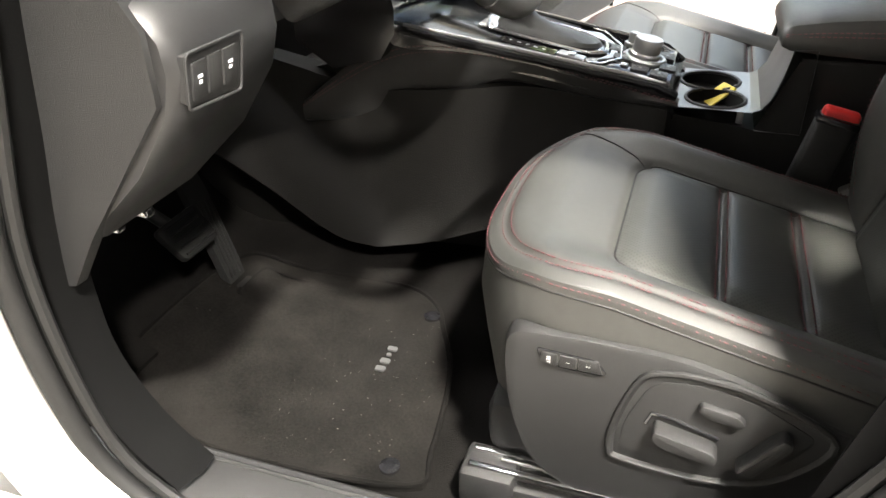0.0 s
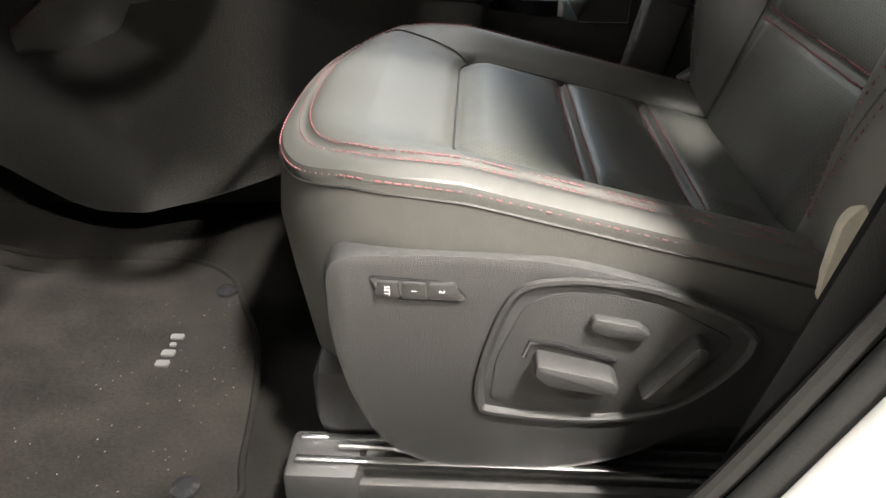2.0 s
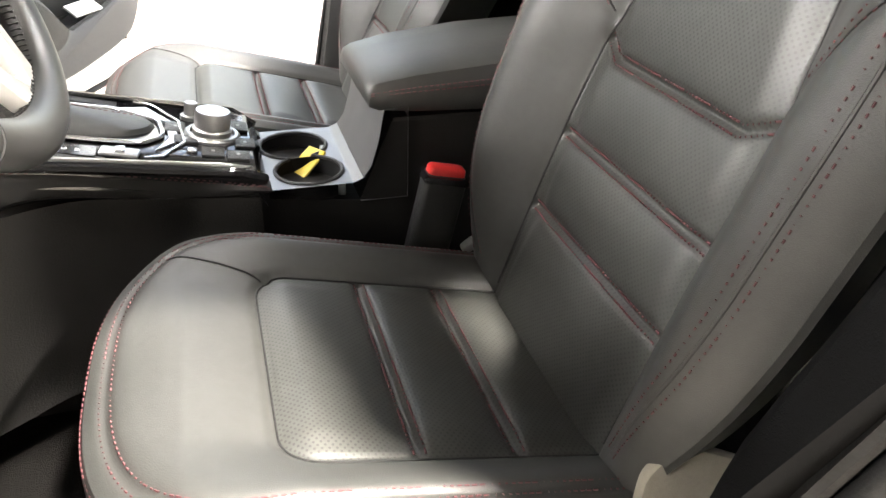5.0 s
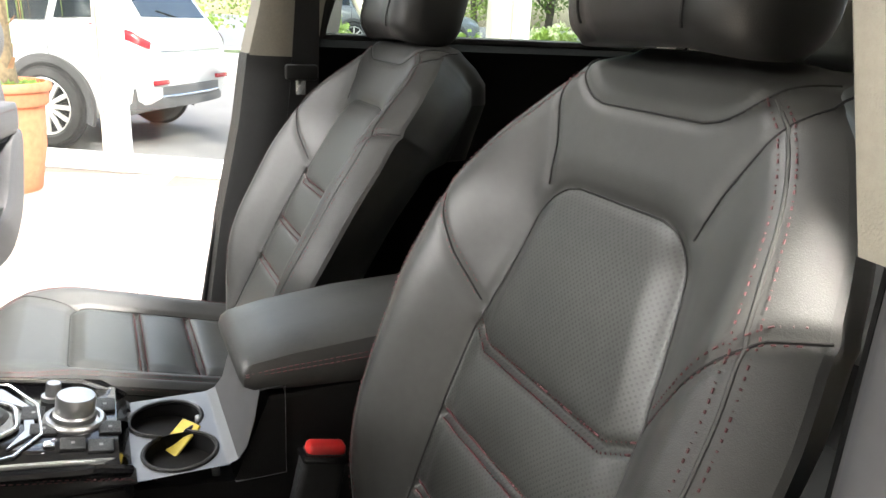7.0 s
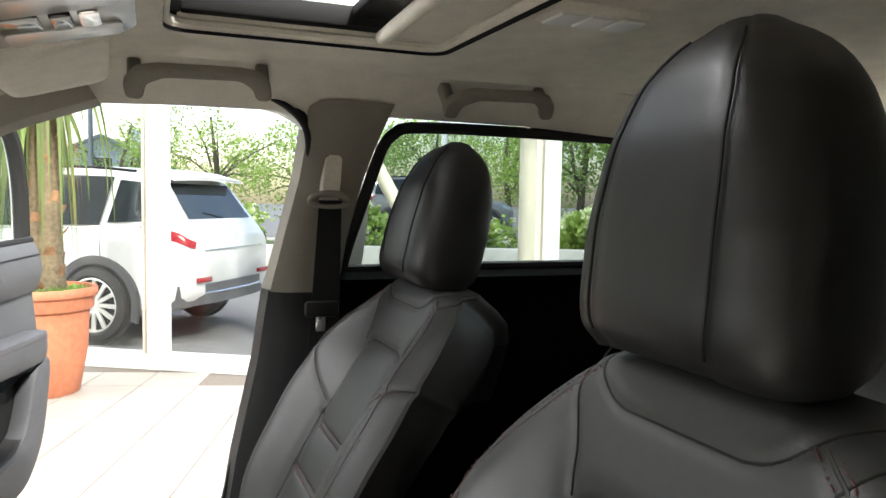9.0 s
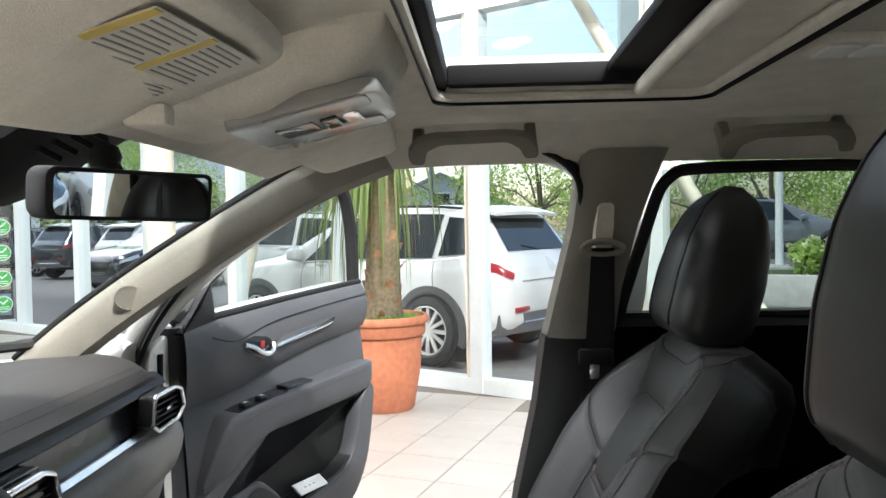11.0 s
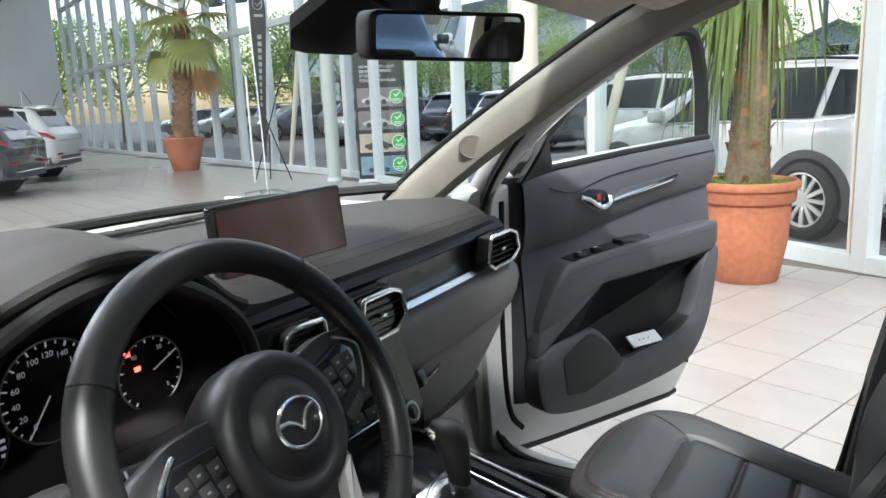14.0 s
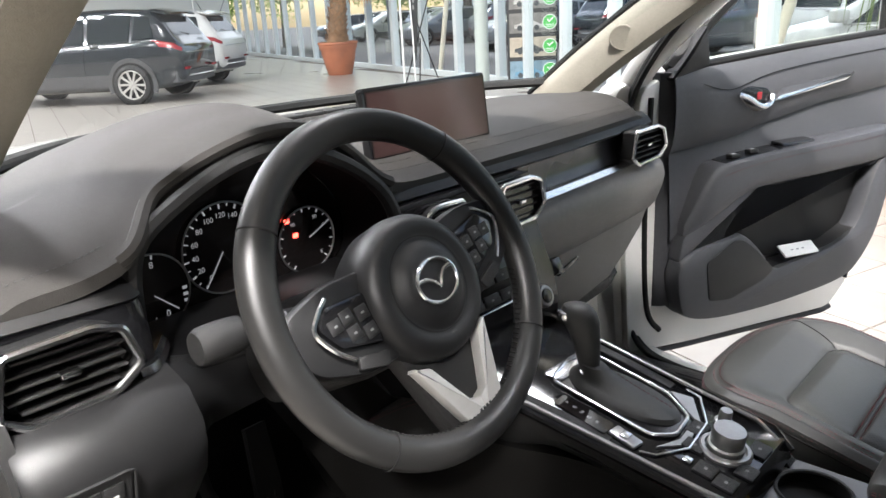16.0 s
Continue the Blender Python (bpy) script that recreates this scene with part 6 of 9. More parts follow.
part("gear_panel", prism(rounded([(-0.04, -0.012), (0.045, -0.02), (0.045, 0.008), (-0.04, 0.014)], 0.004), 0.0, 0.003, on_deck(0.125, 1.214)), SCREEN, con)
pk = part("parking_switch", box(-0.021, 0.021, -0.011, 0.011, 0.0, 0.006, 0.003, m=on_deck(0.193, 1.208) @ Matrix.Rotation(radians(-8), 4, "Z")), SILVER, con, "silver parking brake switch")
part("paddle", box(-0.006, 0.006, -0.008, 0.008, 0.004, 0.009, 0.002, m=on_deck(0.193, 1.208)), CHROME, pk)
rot = part("rotary_base", lathe([(0, 0), (0.034, 0), (0.034, 0.003), (0.031, 0.006), (0.027, 0.006), (0.026, 0.001), (0, 0.001)], 40, on_deck(0.293, 1.286)), SILVER, con, "silver ring round the control knob")
part("rotary_knob", lathe([(0, 0.0), (0.0235, 0.0), (0.0235, 0.006), (0.0205, 0.008), (0.0215, 0.010), (0.0215, 0.026), (0.020, 0.029), (0, 0.0300)], 40, on_deck(0.293, 1.286, 0.004)), SILVER, rot, "large knurled silver control knob")
part("volume_knob", lathe([(0, 0), (0.0125, 0.0), (0.0125, 0.005), (0.0085, 0.006), (0.0085, 0.020), (0.0075, 0.022), (0, 0.022)], 28, on_deck(0.268, 1.340)), SILVER, rot, "small silver volume knob")
for x, y, w, d in ((0.250, 1.300, 0.012, 0.016), (0.262, 1.262, 0.014, 0.012), (0.325, 1.318, 0.012, 0.016), (0.330, 1.262, 0.012, 0.014), (0.292, 1.228, 0.013, 0.013), (0.320, 1.222, 0.013, 0.013)):
    b = part("key_button", box(-w, w, -d, d, 0.0, 0.004, 0.0015, m=on_deck(x, y)), PLASTIC, con)
    part("symbol", box(-0.002, 0.002, -0.0025, 0.0025, 0.004, 0.0044, m=on_deck(x, y)), SYM, b)
part("coin_tray", box(-0.022, 0.012, -0.014, 0.012, -0.004, 0.0012, 0.003, m=on_deck(0.256, 1.226)), SCREEN, con)
# small chrome block drawn for the glint in the tray
part("tray_glint", box(-0.005, 0.007, -0.006, 0.006, 0.0, 0.005, 0.002, m=on_deck(0.268, 1.228)), CHROME, con)

# cup holder plate: a sheet with two joined round wells
CUPS = ((0.394, 1.318, 0.044), (0.404, 1.236, 0.042))
SATIN = mat("satin_grey_metal_paint", (0.10, 0.10, 0.104), 0.36, metal=0.5, grain=0.06, scale=200)


def plate():
    bm = bmesh.new()
    nx, ny = 60, 90
    vs = {}
    for i in range(nx + 1):
        for j in range(ny + 1):
            x, y = 0.348 + 0.118 * i / nx, CC - 0.094 + 0.188 * j / ny
            z = 0.726 + (0.0 if x < 0.452 else 0.9 * (x - 0.452) ** 1.0 * 0.5)
            vs[i, j] = bm.verts.new((x, y, z))
    for i in range(nx):
        for j in range(ny):
            c = (vs[i, j].co + vs[i + 1, j + 1].co) / 2
            if all(math.hypot(c.x - a, c.y - b) > r - 0.001 for a, b, r in CUPS) and not (abs(c.x - 0.399) < 0.022 and 1.25 < c.y < 1.30):
                bm.faces.new((vs[i, j], vs[i + 1, j], vs[i + 1, j + 1], vs[i, j + 1]))
    for v in [v for v in bm.verts if not v.link_faces]:
        bm.verts.remove(v)
    return bm


cp = part("cup_plate", plate(), SATIN, con, "satin grey cup holder plate")
for a, b, r in CUPS:
    part("cup_well", lathe([(r, 0.0), (r - 0.002, -0.012), (r - 0.004, -0.07), (0, -0.07), (0, -0.072), (r, -0.072), (r + 0.001, -0.004)], 36, Matrix.Translation((a, b, 0.726)), caps=False), PITCH, cp, "deep black cup well")
outline = []
for q in np.linspace(radians(-62), radians(242), 40):
    outline.append((CUPS[0][0] + 0.044 * math.cos(q), CUPS[0][1] + 0.044 * math.sin(q), 0.7265))
for q in np.linspace(radians(118), radians(422), 40):
    outline.append((CUPS[1][0] + 0.042 * math.cos(q), CUPS[1][1] + 0.042 * math.sin(q), 0.7265))
part("well_rim", tube(outline, 0.0028, 6, loop=True), PLASTIC, cp)
for a, b in ((0.436, 1.318), (0.441, 1.212)):
    part("cup_finger", box(-0.006, 0.004, -0.007, 0.007, -0.03, -0.004, 0.003, m=Matrix.Translation((a, b, 0.726))), SILVER, cp)
part("riser", loft([[(x, CC + w * 0.094, z) for w in (-1, -0.9, 0.9, 1)] for x, z in ((0.462, 0.729), (0.474, 0.745), (0.484, 0.78), (0.490, 0.815), (0.52, 0.818), (0.52, 0.70), (0.46, 0.70))], closed=False), SATIN, con, "satin grey riser below the armrest")
part("latch", box(-0.008, 0.006, -0.022, 0.022, -0.008, 0.006, 0.003, m=Matrix.Translation((0.487, CC - 0.06, 0.822))), SILVER, con)
# lid
lid = []
for x, w, z0, z1 in ((0.470, 0.080, 0.825, 0.838), (0.474, 0.088, 0.818, 0.845), (0.485, 0.092, 0.814, 0.852), (0.53, 0.095, 0.811, 0.862), (0.63, 0.098, 0.808, 0.874), (0.75, 0.098, 0.806, 0.880), (0.84, 0.094, 0.806, 0.874), (0.86, 0.085, 0.81, 0.86)):
    zt = z1
    lid.append([(x, CC + a * w, z0 + b * (zt - z0)) for a, b in ((-0.96, 0), (-1.0, 0.15), (-1.0, 0.55), (-0.95, 0.85), (-0.8, 0.97), (-0.3, 1.02), (0.3, 1.02), (0.8, 0.97), (0.95, 0.85), (1.0, 0.55), (1.0, 0.15), (0.96, 0))])
ld = part("armrest_lid", loft(lid), LEATHER, con, "padded black leather armrest lid")
for s in (-1, 1):
    for b in (0.50, 0.60):
        part("stitching", stitches([(x, CC + s * w * 1.003, z0 + b * (z1 - z0)) for x, w, z0, z1 in ((0.476, 0.089, 0.818, 0.846), (0.53, 0.095, 0.811, 0.862), (0.63, 0.098, 0.808, 0.874), (0.75, 0.098, 0.806, 0.880), (0.84, 0.094, 0.806, 0.874))], normal=(0, s, 0)), THREAD, ld, smooth=0)
part("bin", box(0.50, 0.88, CC - 0.092, CC + 0.092, 0.70, 0.806, 0.006), TUNNEL, con)
key = thing("key_fob", "car key with a yellow plastic tag in the cup holder", "key", at=(0.40, 1.27, 0.66))
part("tag", box(-0.034, 0.034, -0.016, 0.016, -0.002, 0.002, 0.002, m=Matrix.Translation((0.400, 1.276, 0.712)) @ Matrix.Rotation(radians(35), 4, "Z") @ Matrix.Rotation(radians(-30), 4, "Y")), YELLOW, key, "yellow plastic tag")
part("fob", box(-0.02, 0.02, -0.014, 0.014, -0.006, 0.006, 0.004, m=Matrix.Translation((0.405, 1.245, 0.672)) @ Matrix.Rotation(radians(60), 4, "Z") @ Matrix.Rotation(radians(50), 4, "Y")), GLOSSBLK, key)
part("ring", tube([(0.395 + 0.012 * math.cos(q), 1.25 + 0.012 * math.sin(q), 0.69) for q in np.linspace(0, 6.28, 20, endpoint=False)], 0.0012, 6, loop=True), CHROME, key)

# ---- floor mat, pedals ----
mt = thing("floor_mat", "dark carpet floor mat with a silver badge and a heel pad", "floor mat", at=(0.0, 0.87, 0.39))
outl = smooth_curve([(-0.33, 0.70), (-0.345, 0.85), (-0.33, 1.03), (-0.26, 1.085), (-0.06, 1.095), (0.02, 1.06), (0.06, 0.99), (0.10, 0.90), (0.125, 0.75), (0.115, 0.69), (-0.1, 0.668), (-0.29, 0.672)], 5, loop=True)


def mat_z(x):
    return 0.396 + 0.05 * bump01(-x, 0.22, 0.36)


bm = loft([[(x, y, 0.386 + mat_z(x) - 0.396) for x, y in outl], [(x, y, mat_z(x)) for x, y in outl], [(x * 0.97 - 0.003, 0.87 + (y - 0.87) * 0.97, mat_z(x * 0.97) + 0.004) for x, y in outl], [(x * 0.5 - 0.05, 0.87 + (y - 0.87) * 0.5, mat_z(x * 0.5 - 0.05) + 0.004) for x, y in outl]])
part("carpet", bm, MATCARPET, mt)
part("bound_edge", tube([(x, y, mat_z(x) + 0.003) for x, y in outl], 0.004, 6, loop=True), CARPET, mt)
hp = [(-0.29, 0.955), (-0.285, 1.045), (-0.16, 1.035), (-0.165, 0.945)]
hpad = part("heel_pad", tube([(x, y, mat_z(x) + 0.005) for x, y in rounded(hp, 0.015)], 0.004, 6, loop=True), CARPET, mt)
for k in range(5):
    part("heel_rib", tube([(-0.275 + 0.024 * k, 0.96, mat_z(-0.275 + 0.024 * k) + 0.005), (-0.275 + 0.024 * k, 1.035, mat_z(-0.275 + 0.024 * k) + 0.005)], 0.004, 6), RUBBER, hpad)
for k, (y0, y1, dx) in enumerate(((0.873, 0.883, 0.0), (0.891, 0.901, 0.0), (0.908, 0.914, 0.004), (0.921, 0.930, 0.0))):
    part("badge_bar", prism(rounded([(-0.0075 + dx, y0), (0.0075 - dx, y0), (0.0075 - dx, y1), (-0.0075 + dx, y1)], 0.003), mat_z(0) + 0.004, mat_z(0) + 0.0062), SILVER, mt, "silver badge piece")
rl = random.Random(3)
lint = bmesh.new()
for k in range(170):
    x, y = rl.uniform(-0.32, 0.10), rl.uniform(0.70, 1.0)
    u, v = rl.uniform(0.0004, 0.0011), rl.uniform(0.0003, 0.0007)
    z = mat_z(x) + 0.0052
    lint.faces.new([lint.verts.new(q_) for q_ in ((x - u, y, z), (x, y - v, z + 0.0003), (x + u, y + v, z), (x, y + v, z + 0.0004))])
tagged(part("lint", lint, LINT, mt, "pale specks of lint", smooth=0), kind="stuff")
for x, y in ((0.085, 0.709), (0.03, 1.02)):
    part("fixing", lathe([(0, 0), (0.013, 0), (0.013, 0.004), (0.007, 0.006), (0.006, 0.003), (0, 0.003)], 24, Matrix.Translation((x, y, mat_z(x) + 0.004))), GLOSSBLK, mt, "round dark mat fixing")
pd = thing("brake_pedal", "black rubber brake pedal with ridges", "pedal", at=(-0.35, 0.93, 0.48))
BPM = Matrix.Translation((-0.335, 0.93, 0.545)) @ Matrix.Rotation(radians(48), 4, "Y")
part("pad", prism(rounded([(-0.032, -0.048), (0.032, -0.042), (0.034, 0.042), (-0.032, 0.048)], 0.012), -0.01, 0.004, BPM, 0.003), RUBBER, pd)
for k in range(5):
    part("ridge", tube([BPM @ Vector((-0.024 + 0.012 * k, -0.035, 0.005)), BPM @ Vector((-0.024 + 0.012 * k, 0.035, 0.005))], 0.0025, 6), RUBBER, pd)
part("arm", tube([BPM @ Vector((0, 0, -0.01)), (-0.42, 0.93, 0.58), (-0.47, 0.93, 0.75), (-0.47, 0.93, 0.9)], 0.011, 10), PLASTIC, pd)
ac = thing("accelerator_pedal", "long black accelerator pedal hinged at the floor", "pedal", at=(-0.32, 1.02, 0.42))
part("pad", loft([[(x, y0, z), (x, y1, z), (x - 0.014, y1, z - 0.006), (x - 0.014, y0, z - 0.006)] for x, y0, y1, z in ((-0.300, 0.965, 1.005, 0.425), (-0.312, 0.968, 1.012, 0.455), (-0.38, 1.0, 1.048, 0.56), (-0.435, 1.025, 1.065, 0.645))]), PLASTIC, ac)
part("hinge", box(-0.315, -0.285, 0.965, 1.005, 0.405, 0.43, 0.005), RUBBER, ac)
for k in range(4):
    part("rib", tube([(-0.305, 0.975 + 0.008 * k, 0.44), (-0.37, 1.008 + 0.010 * k, 0.55)], 0.0018, 5), RUBBER, ac)
rel = thing("bonnet_release", "small metal bonnet release and fuse cover clips", "clips", at=(-0.15, 0.70, 0.70))
for x, y, z in ((-0.168, 0.683, 0.735), (-0.19, 0.66, 0.725), (-0.24, 0.76, 0.71)):
    part("clip", box(-0.008, 0.008, -0.006, 0.006, -0.005, 0.005, 0.002, m=Matrix.Translation((x, y, z))), CHROME, rel)
part("kick_panel", loft([[(x, y, z) for y, z in ((0.655, 0.42), (0.675, 0.45), (0.672, zt), (0.65, zt), (0.64, 0.42))] for x, zt in ((-0.62, 0.7), (-0.34, 0.68), (-0.26, 0.5))]), RUBBER, rel)
dead = thing("footrest", "dark carpet covered driver footrest", "footrest", at=(-0.4, 0.72, 0.42))
part("pad", loft([[(x, 0.675, z), (x, 0.775, z), (x - 0.02, 0.775, z - 0.06), (x - 0.02, 0.675, z - 0.06)] for x, z in ((-0.30, 0.44), (-0.42, 0.52), (-0.55, 0.66))]), CARPET, dead)

# ---- open passenger door ----
pdoor = thing("passenger_door", "open front passenger door with black trim and white skin", "car door", at=(-0.128, 2.298, 0.5))
DA = radians(66.44)
DM = Matrix(((math.cos(DA), math.sin(DA), 0, -0.1276), (math.sin(DA), -math.cos(DA), 0, 2.2979), (0, 0, 1, 0), (0, 0, 0, 1)))
# local: x along the door from the handle, y out of the trim towards the cabin, z up


def dpl(poly, y0, y1, bevel=0.0, r=0.0, n=5):
    """A plate on the door's face: outline in (along, up), from depth y0 to y1."""
    m = DM @ Matrix(((1, 0, 0, 0), (0, 0, 1, 0), (0, 1, 0, 0), (0, 0, 0, 1)))
    return prism(rounded(poly, r, n) if r else poly, y0, y1, m, bevel)


def dfx(x, y, z):
    return DM @ Vector((x, y, z))


def door_sheet(xs0, xs1, z0, z1, fn, n=14):
    """A bulging trim piece between two outline curves; fn(u, v) is the depth."""
    return sheet(lambda u, v: dfx(z0(u)[0] + (z1(u)[0] - z0(u)[0]) * v, fn(u, v), z0(u)[1] + (z1(u)[1] - z0(u)[1]) * v), 40, n)


def along(pts):
    xs = [p[0] for p in pts]
    t = np.linspace(0, 1, len(pts))
    return lambda u: (lerp(u, t, xs), lerp(u, t, [p[1] for p in pts]))


outl = [(-0.185, 0.57), (-0.13, 0.522), (-0.05, 0.515), (0.10, 0.512), (0.25, 0.520), (0.38, 0.535), (0.45, 0.565), (0.515, 0.645), (0.55, 0.75), (0.57, 0.86), (0.575, 0.95), (0.568, 1.08), (0.567, 1.205), (0.2, 1.186), (-0.19, 1.158), (-0.20, 0.96)]
part("trim_panel", dpl(outl, -0.03, -0.006, 0.008, 0.02), DOORTRIM, pdoor, "moulded black door trim")
# upper band: soft pad under the window
part("upper_pad", door_sheet(0, 0, along([(-0.195, 0.966), (0.0, 0.985), (0.074, 1.006), (0.3, 1.045), (0.56, 1.069)]), along([(-0.19, 1.160), (0.0, 1.172), (0.2, 1.188), (0.4, 1.20), (0.566, 1.208)]), lambda u, v: 0.004 + 0.030 * math.sin(math.pi * min(1, 0.08 + 0.92 * v)) ** 0.7 * (0.6 + 0.4 * bump01(u, 0, 0.15))), DOORTRIM, pdoor, "padded black upper door trim")
part("pad_seam", tube([dfx(x, 0.030, z) for x, z in smooth_curve([(-0.12, 1.125), (-0.03, 1.105), (0.1, 1.135), (0.3, 1.155), (0.56, 1.172)], 5)], 0.0014, 5), RUBBER, pdoor)
part("sill_top", tube([dfx(x, 0.0, z) for x, z in ((-0.134, 1.166), (0.2, 1.19), (0.566, 1.21))], 0.010, 8), RUBBER, pdoor)
# middle recess, armrest
part("mid_trim", door_sheet(0, 0, along([(-0.19, 0.74), (-0.10, 0.84), (0.0, 0.90), (0.20, 0.935), (0.56, 0.955)]), along([(-0.196, 0.963), (0.0, 0.982), (0.074, 1.003), (0.3, 1.042), (0.56, 1.066)]), lambda u, v: 0.006 + 0.012 * (1 - v)), DOORTRIM, pdoor)
arm = []
for x, zt, zb, d in ((-0.168, 0.785, 0.752, 0.040), (-0.145, 0.840, 0.764, 0.054), (-0.120, 0.893, 0.778, 0.064), (-0.102, 0.922, 0.789, 0.070), (-0.088, 0.931, 0.797, 0.073), (-0.03, 0.937, 0.832, 0.078), (0.02, 0.941, 0.855, 0.080), (0.075, 0.945, 0.860, 0.081), (0.12, 0.947, 0.861, 0.081), (0.25, 0.953, 0.863, 0.080), (0.40, 0.959, 0.868, 0.076), (0.52, 0.963, 0.872, 0.066), (0.566, 0.957, 0.88, 0.045)):
    arm.append([dfx(x, a * d, zb + b * (zt - zb)) for a, b in ((-0.1, 0.0), (0.55, 0.0), (0.86, 0.05), (0.98, 0.2), (1.0, 0.5), (0.99, 0.82), (0.95, 0.95), (0.85, 1.0), (0.2, 1.01), (-0.1, 1.0))])
armp = part("armrest", loft(arm), DOORTRIM, pdoor, "padded armrest with a grab recess")
part("stitching", stitches([dfx(x, 0.99 * d + 0.001, zb + 0.80 * (zt - zb)) for x, zt, zb, d in ((-0.08, 0.931, 0.80, 0.074), (-0.03, 0.937, 0.832, 0.078), (0.02, 0.941, 0.855, 0.080), (0.12, 0.947, 0.861, 0.081), (0.25, 0.953, 0.863, 0.080), (0.40, 0.959, 0.868, 0.076), (0.52, 0.963, 0.872, 0.066))], normal=DM.to_3x3() @ Vector((0, 1, 0.3))), THREAD, armp, smooth=0)
swp = part("switch_panel", loft([[dfx(x, y, z) for y, z in ((0.015, zt + 0.006), (0.062, zt + 0.003), (0.066, zt - 0.01), (0.015, zt - 0.01))] for x, zt in ((-0.068, 0.931), (-0.03, 0.936), (0.05, 0.942), (0.12, 0.946))]), GLOSSBLK, armp, "gloss black window switch panel")
for x, z in ((-0.025, 0.940), (0.035, 0.945)):
    part("switch", box(-0.014, 0.014, -0.011, 0.011, 0, 0.009, 0.003, m=DM @ Matrix.Translation((x, 0.042, z))), PLASTIC, swp)
    part("symbol", box(-0.005, 0.005, -0.002, 0.002, 0.009, 0.0096, m=DM @ Matrix.Translation((x, 0.042, z))), MARK, swp)
part("grab_recess", loft([[dfx(x, y, z) for y, z in ((0.014, 0.960), (0.05, 0.958), (0.055, 0.952), (0.014, 0.948))] for x in (0.13, 0.24)]), GLOSSBLK, armp)
# handle with its dish, bright spear
dish = part("handle_dish", dpl([(-0.022, 1.092), (0.01, 1.062), (0.055, 1.042), (0.095, 1.052), (0.105, 1.075), (0.085, 1.10), (0.02, 1.11)], -0.004, 0.034, 0.003, 0.015), GLOSSBLK, pdoor)
part("door_handle", tube([dfx(x, y, z) for x, y, z in smooth_curve([(-0.018, 0.040, 1.092), (0.01, 0.046, 1.082), (0.035, 0.047, 1.066), (0.065, 0.046, 1.058), (0.088, 0.042, 1.066), (0.095, 0.036, 1.082)], 5)], 0.0072, 8), CHROME, dish, "chrome inside door handle")
part("lock_tab", box(-0.008, 0.008, -0.004, 0.002, -0.011, 0.009, 0.003, m=DM @ Matrix.Translation((0.056, 0.034, 1.084))), TAIL, dish, "dark red lock tab")
part("spear", dpl([(0.10, 1.066), (0.36, 1.100), (0.385, 1.118), (0.13, 1.096)], 0.0, 0.036, 0.003, 0.006), DOORTRIM, pdoor)
part("bright_strip", dpl([(0.108, 1.066), (0.35, 1.098), (0.372, 1.110), (0.12, 1.078)], 0.02, 0.040, 0.002, 0.003), CHROME, pdoor, "satin chrome strip")
# door pocket, speaker, lower frame
part("pocket_floor", loft([[dfx(x, y, z) for y, z in ((0.0, zb), (0.05, zb), (0.055, zb - 0.02), (0.0, zb - 0.02))] for x, zb in ((0.12, 0.625), (0.2, 0.632), (0.35, 0.655), (0.43, 0.69))]), PLASTIC, pdoor)
# flat black plate that stands for the shade inside the pocket
part("pocket_back", dpl([(-0.03, 0.755), (0.10, 0.64), (0.36, 0.645), (0.44, 0.70), (0.50, 0.87), (0.05, 0.86)], -0.004, 0.004, 0.0, 0.02), RUBBER, pdoor, "black plate in place of the shade in the door pocket")
low = smooth_curve([(-0.18, 0.70), (-0.02, 0.735), (0.02, 0.733), (0.075, 0.69), (0.135, 0.625), (0.20, 0.628), (0.33, 0.645), (0.41, 0.675), (0.45, 0.73), (0.50, 0.865), (0.562, 0.88), (0.545, 0.75), (0.512, 0.645), (0.45, 0.565), (0.38, 0.537), (0.25, 0.522), (0.10, 0.514), (-0.05, 0.517), (-0.14, 0.535), (-0.18, 0.575)], 3, loop=True)
part("lower_frame", dpl(low, 0.0, 0.058, 0.012), DOORTRIM, pdoor, "moulded lower frame of the pocket")
part("arm_underside", dpl([(-0.185, 0.69), (-0.172, 0.756), (0.015, 0.862), (0.52, 0.880), (0.51, 0.856), (0.060, 0.845), (0.030, 0.815), (-0.030, 0.752), (-0.035, 0.725), (-0.10, 0.69)], 0.0, 0.046, 0.008, 0.012), DOORTRIM, pdoor)
part("speaker_grille", dpl([(-0.09, 0.575), (-0.105, 0.68), (-0.018, 0.727), (0.012, 0.725), (0.06, 0.69), (0.128, 0.624), (0.10, 0.60), (-0.02, 0.566)], 0.02, 0.0605, 0.002, 0.012), PLASTIC, pdoor, "dark speaker grille")
pc = thing("card", "white printed card lying in the door pocket", "card", at=dfx(0.22, 0.04, 0.65))
part("sheet", box(-0.062, 0.062, -0.003, 0.003, -0.02, 0.02, 0.001, m=DM @ Matrix.Translation((0.235, 0.040, 0.655)) @ Matrix.Rotation(radians(2), 4, "Y") @ Matrix.Rotation(radians(54), 4, "X")), WHITE, pc)
part("print_bar", join(*[box(-0.03 + 0.02 * k, -0.021 + 0.02 * k, 0.003, 0.0034, -0.003, 0.0, m=DM @ Matrix.Translation((0.235, 0.040, 0.655)) @ Matrix.Rotation(radians(2), 4, "Y") @ Matrix.Rotation(radians(54), 4, "X")) for k in range(3)]), GREYPAINT, pc)
# white skin, seal, window frame and glass
skin = part("outer_skin", dpl([(-0.30, 0.42), (-0.05, 0.405), (0.47, 0.395), (0.54, 0.47), (0.585, 0.70), (0.60, 0.95), (0.595, 1.21), (-0.15, 1.165), (-0.32, 1.13), (-0.33, 0.8)], -0.13, -0.045, 0.02, 0.04), BODY, pdoor, "white painted door skin")
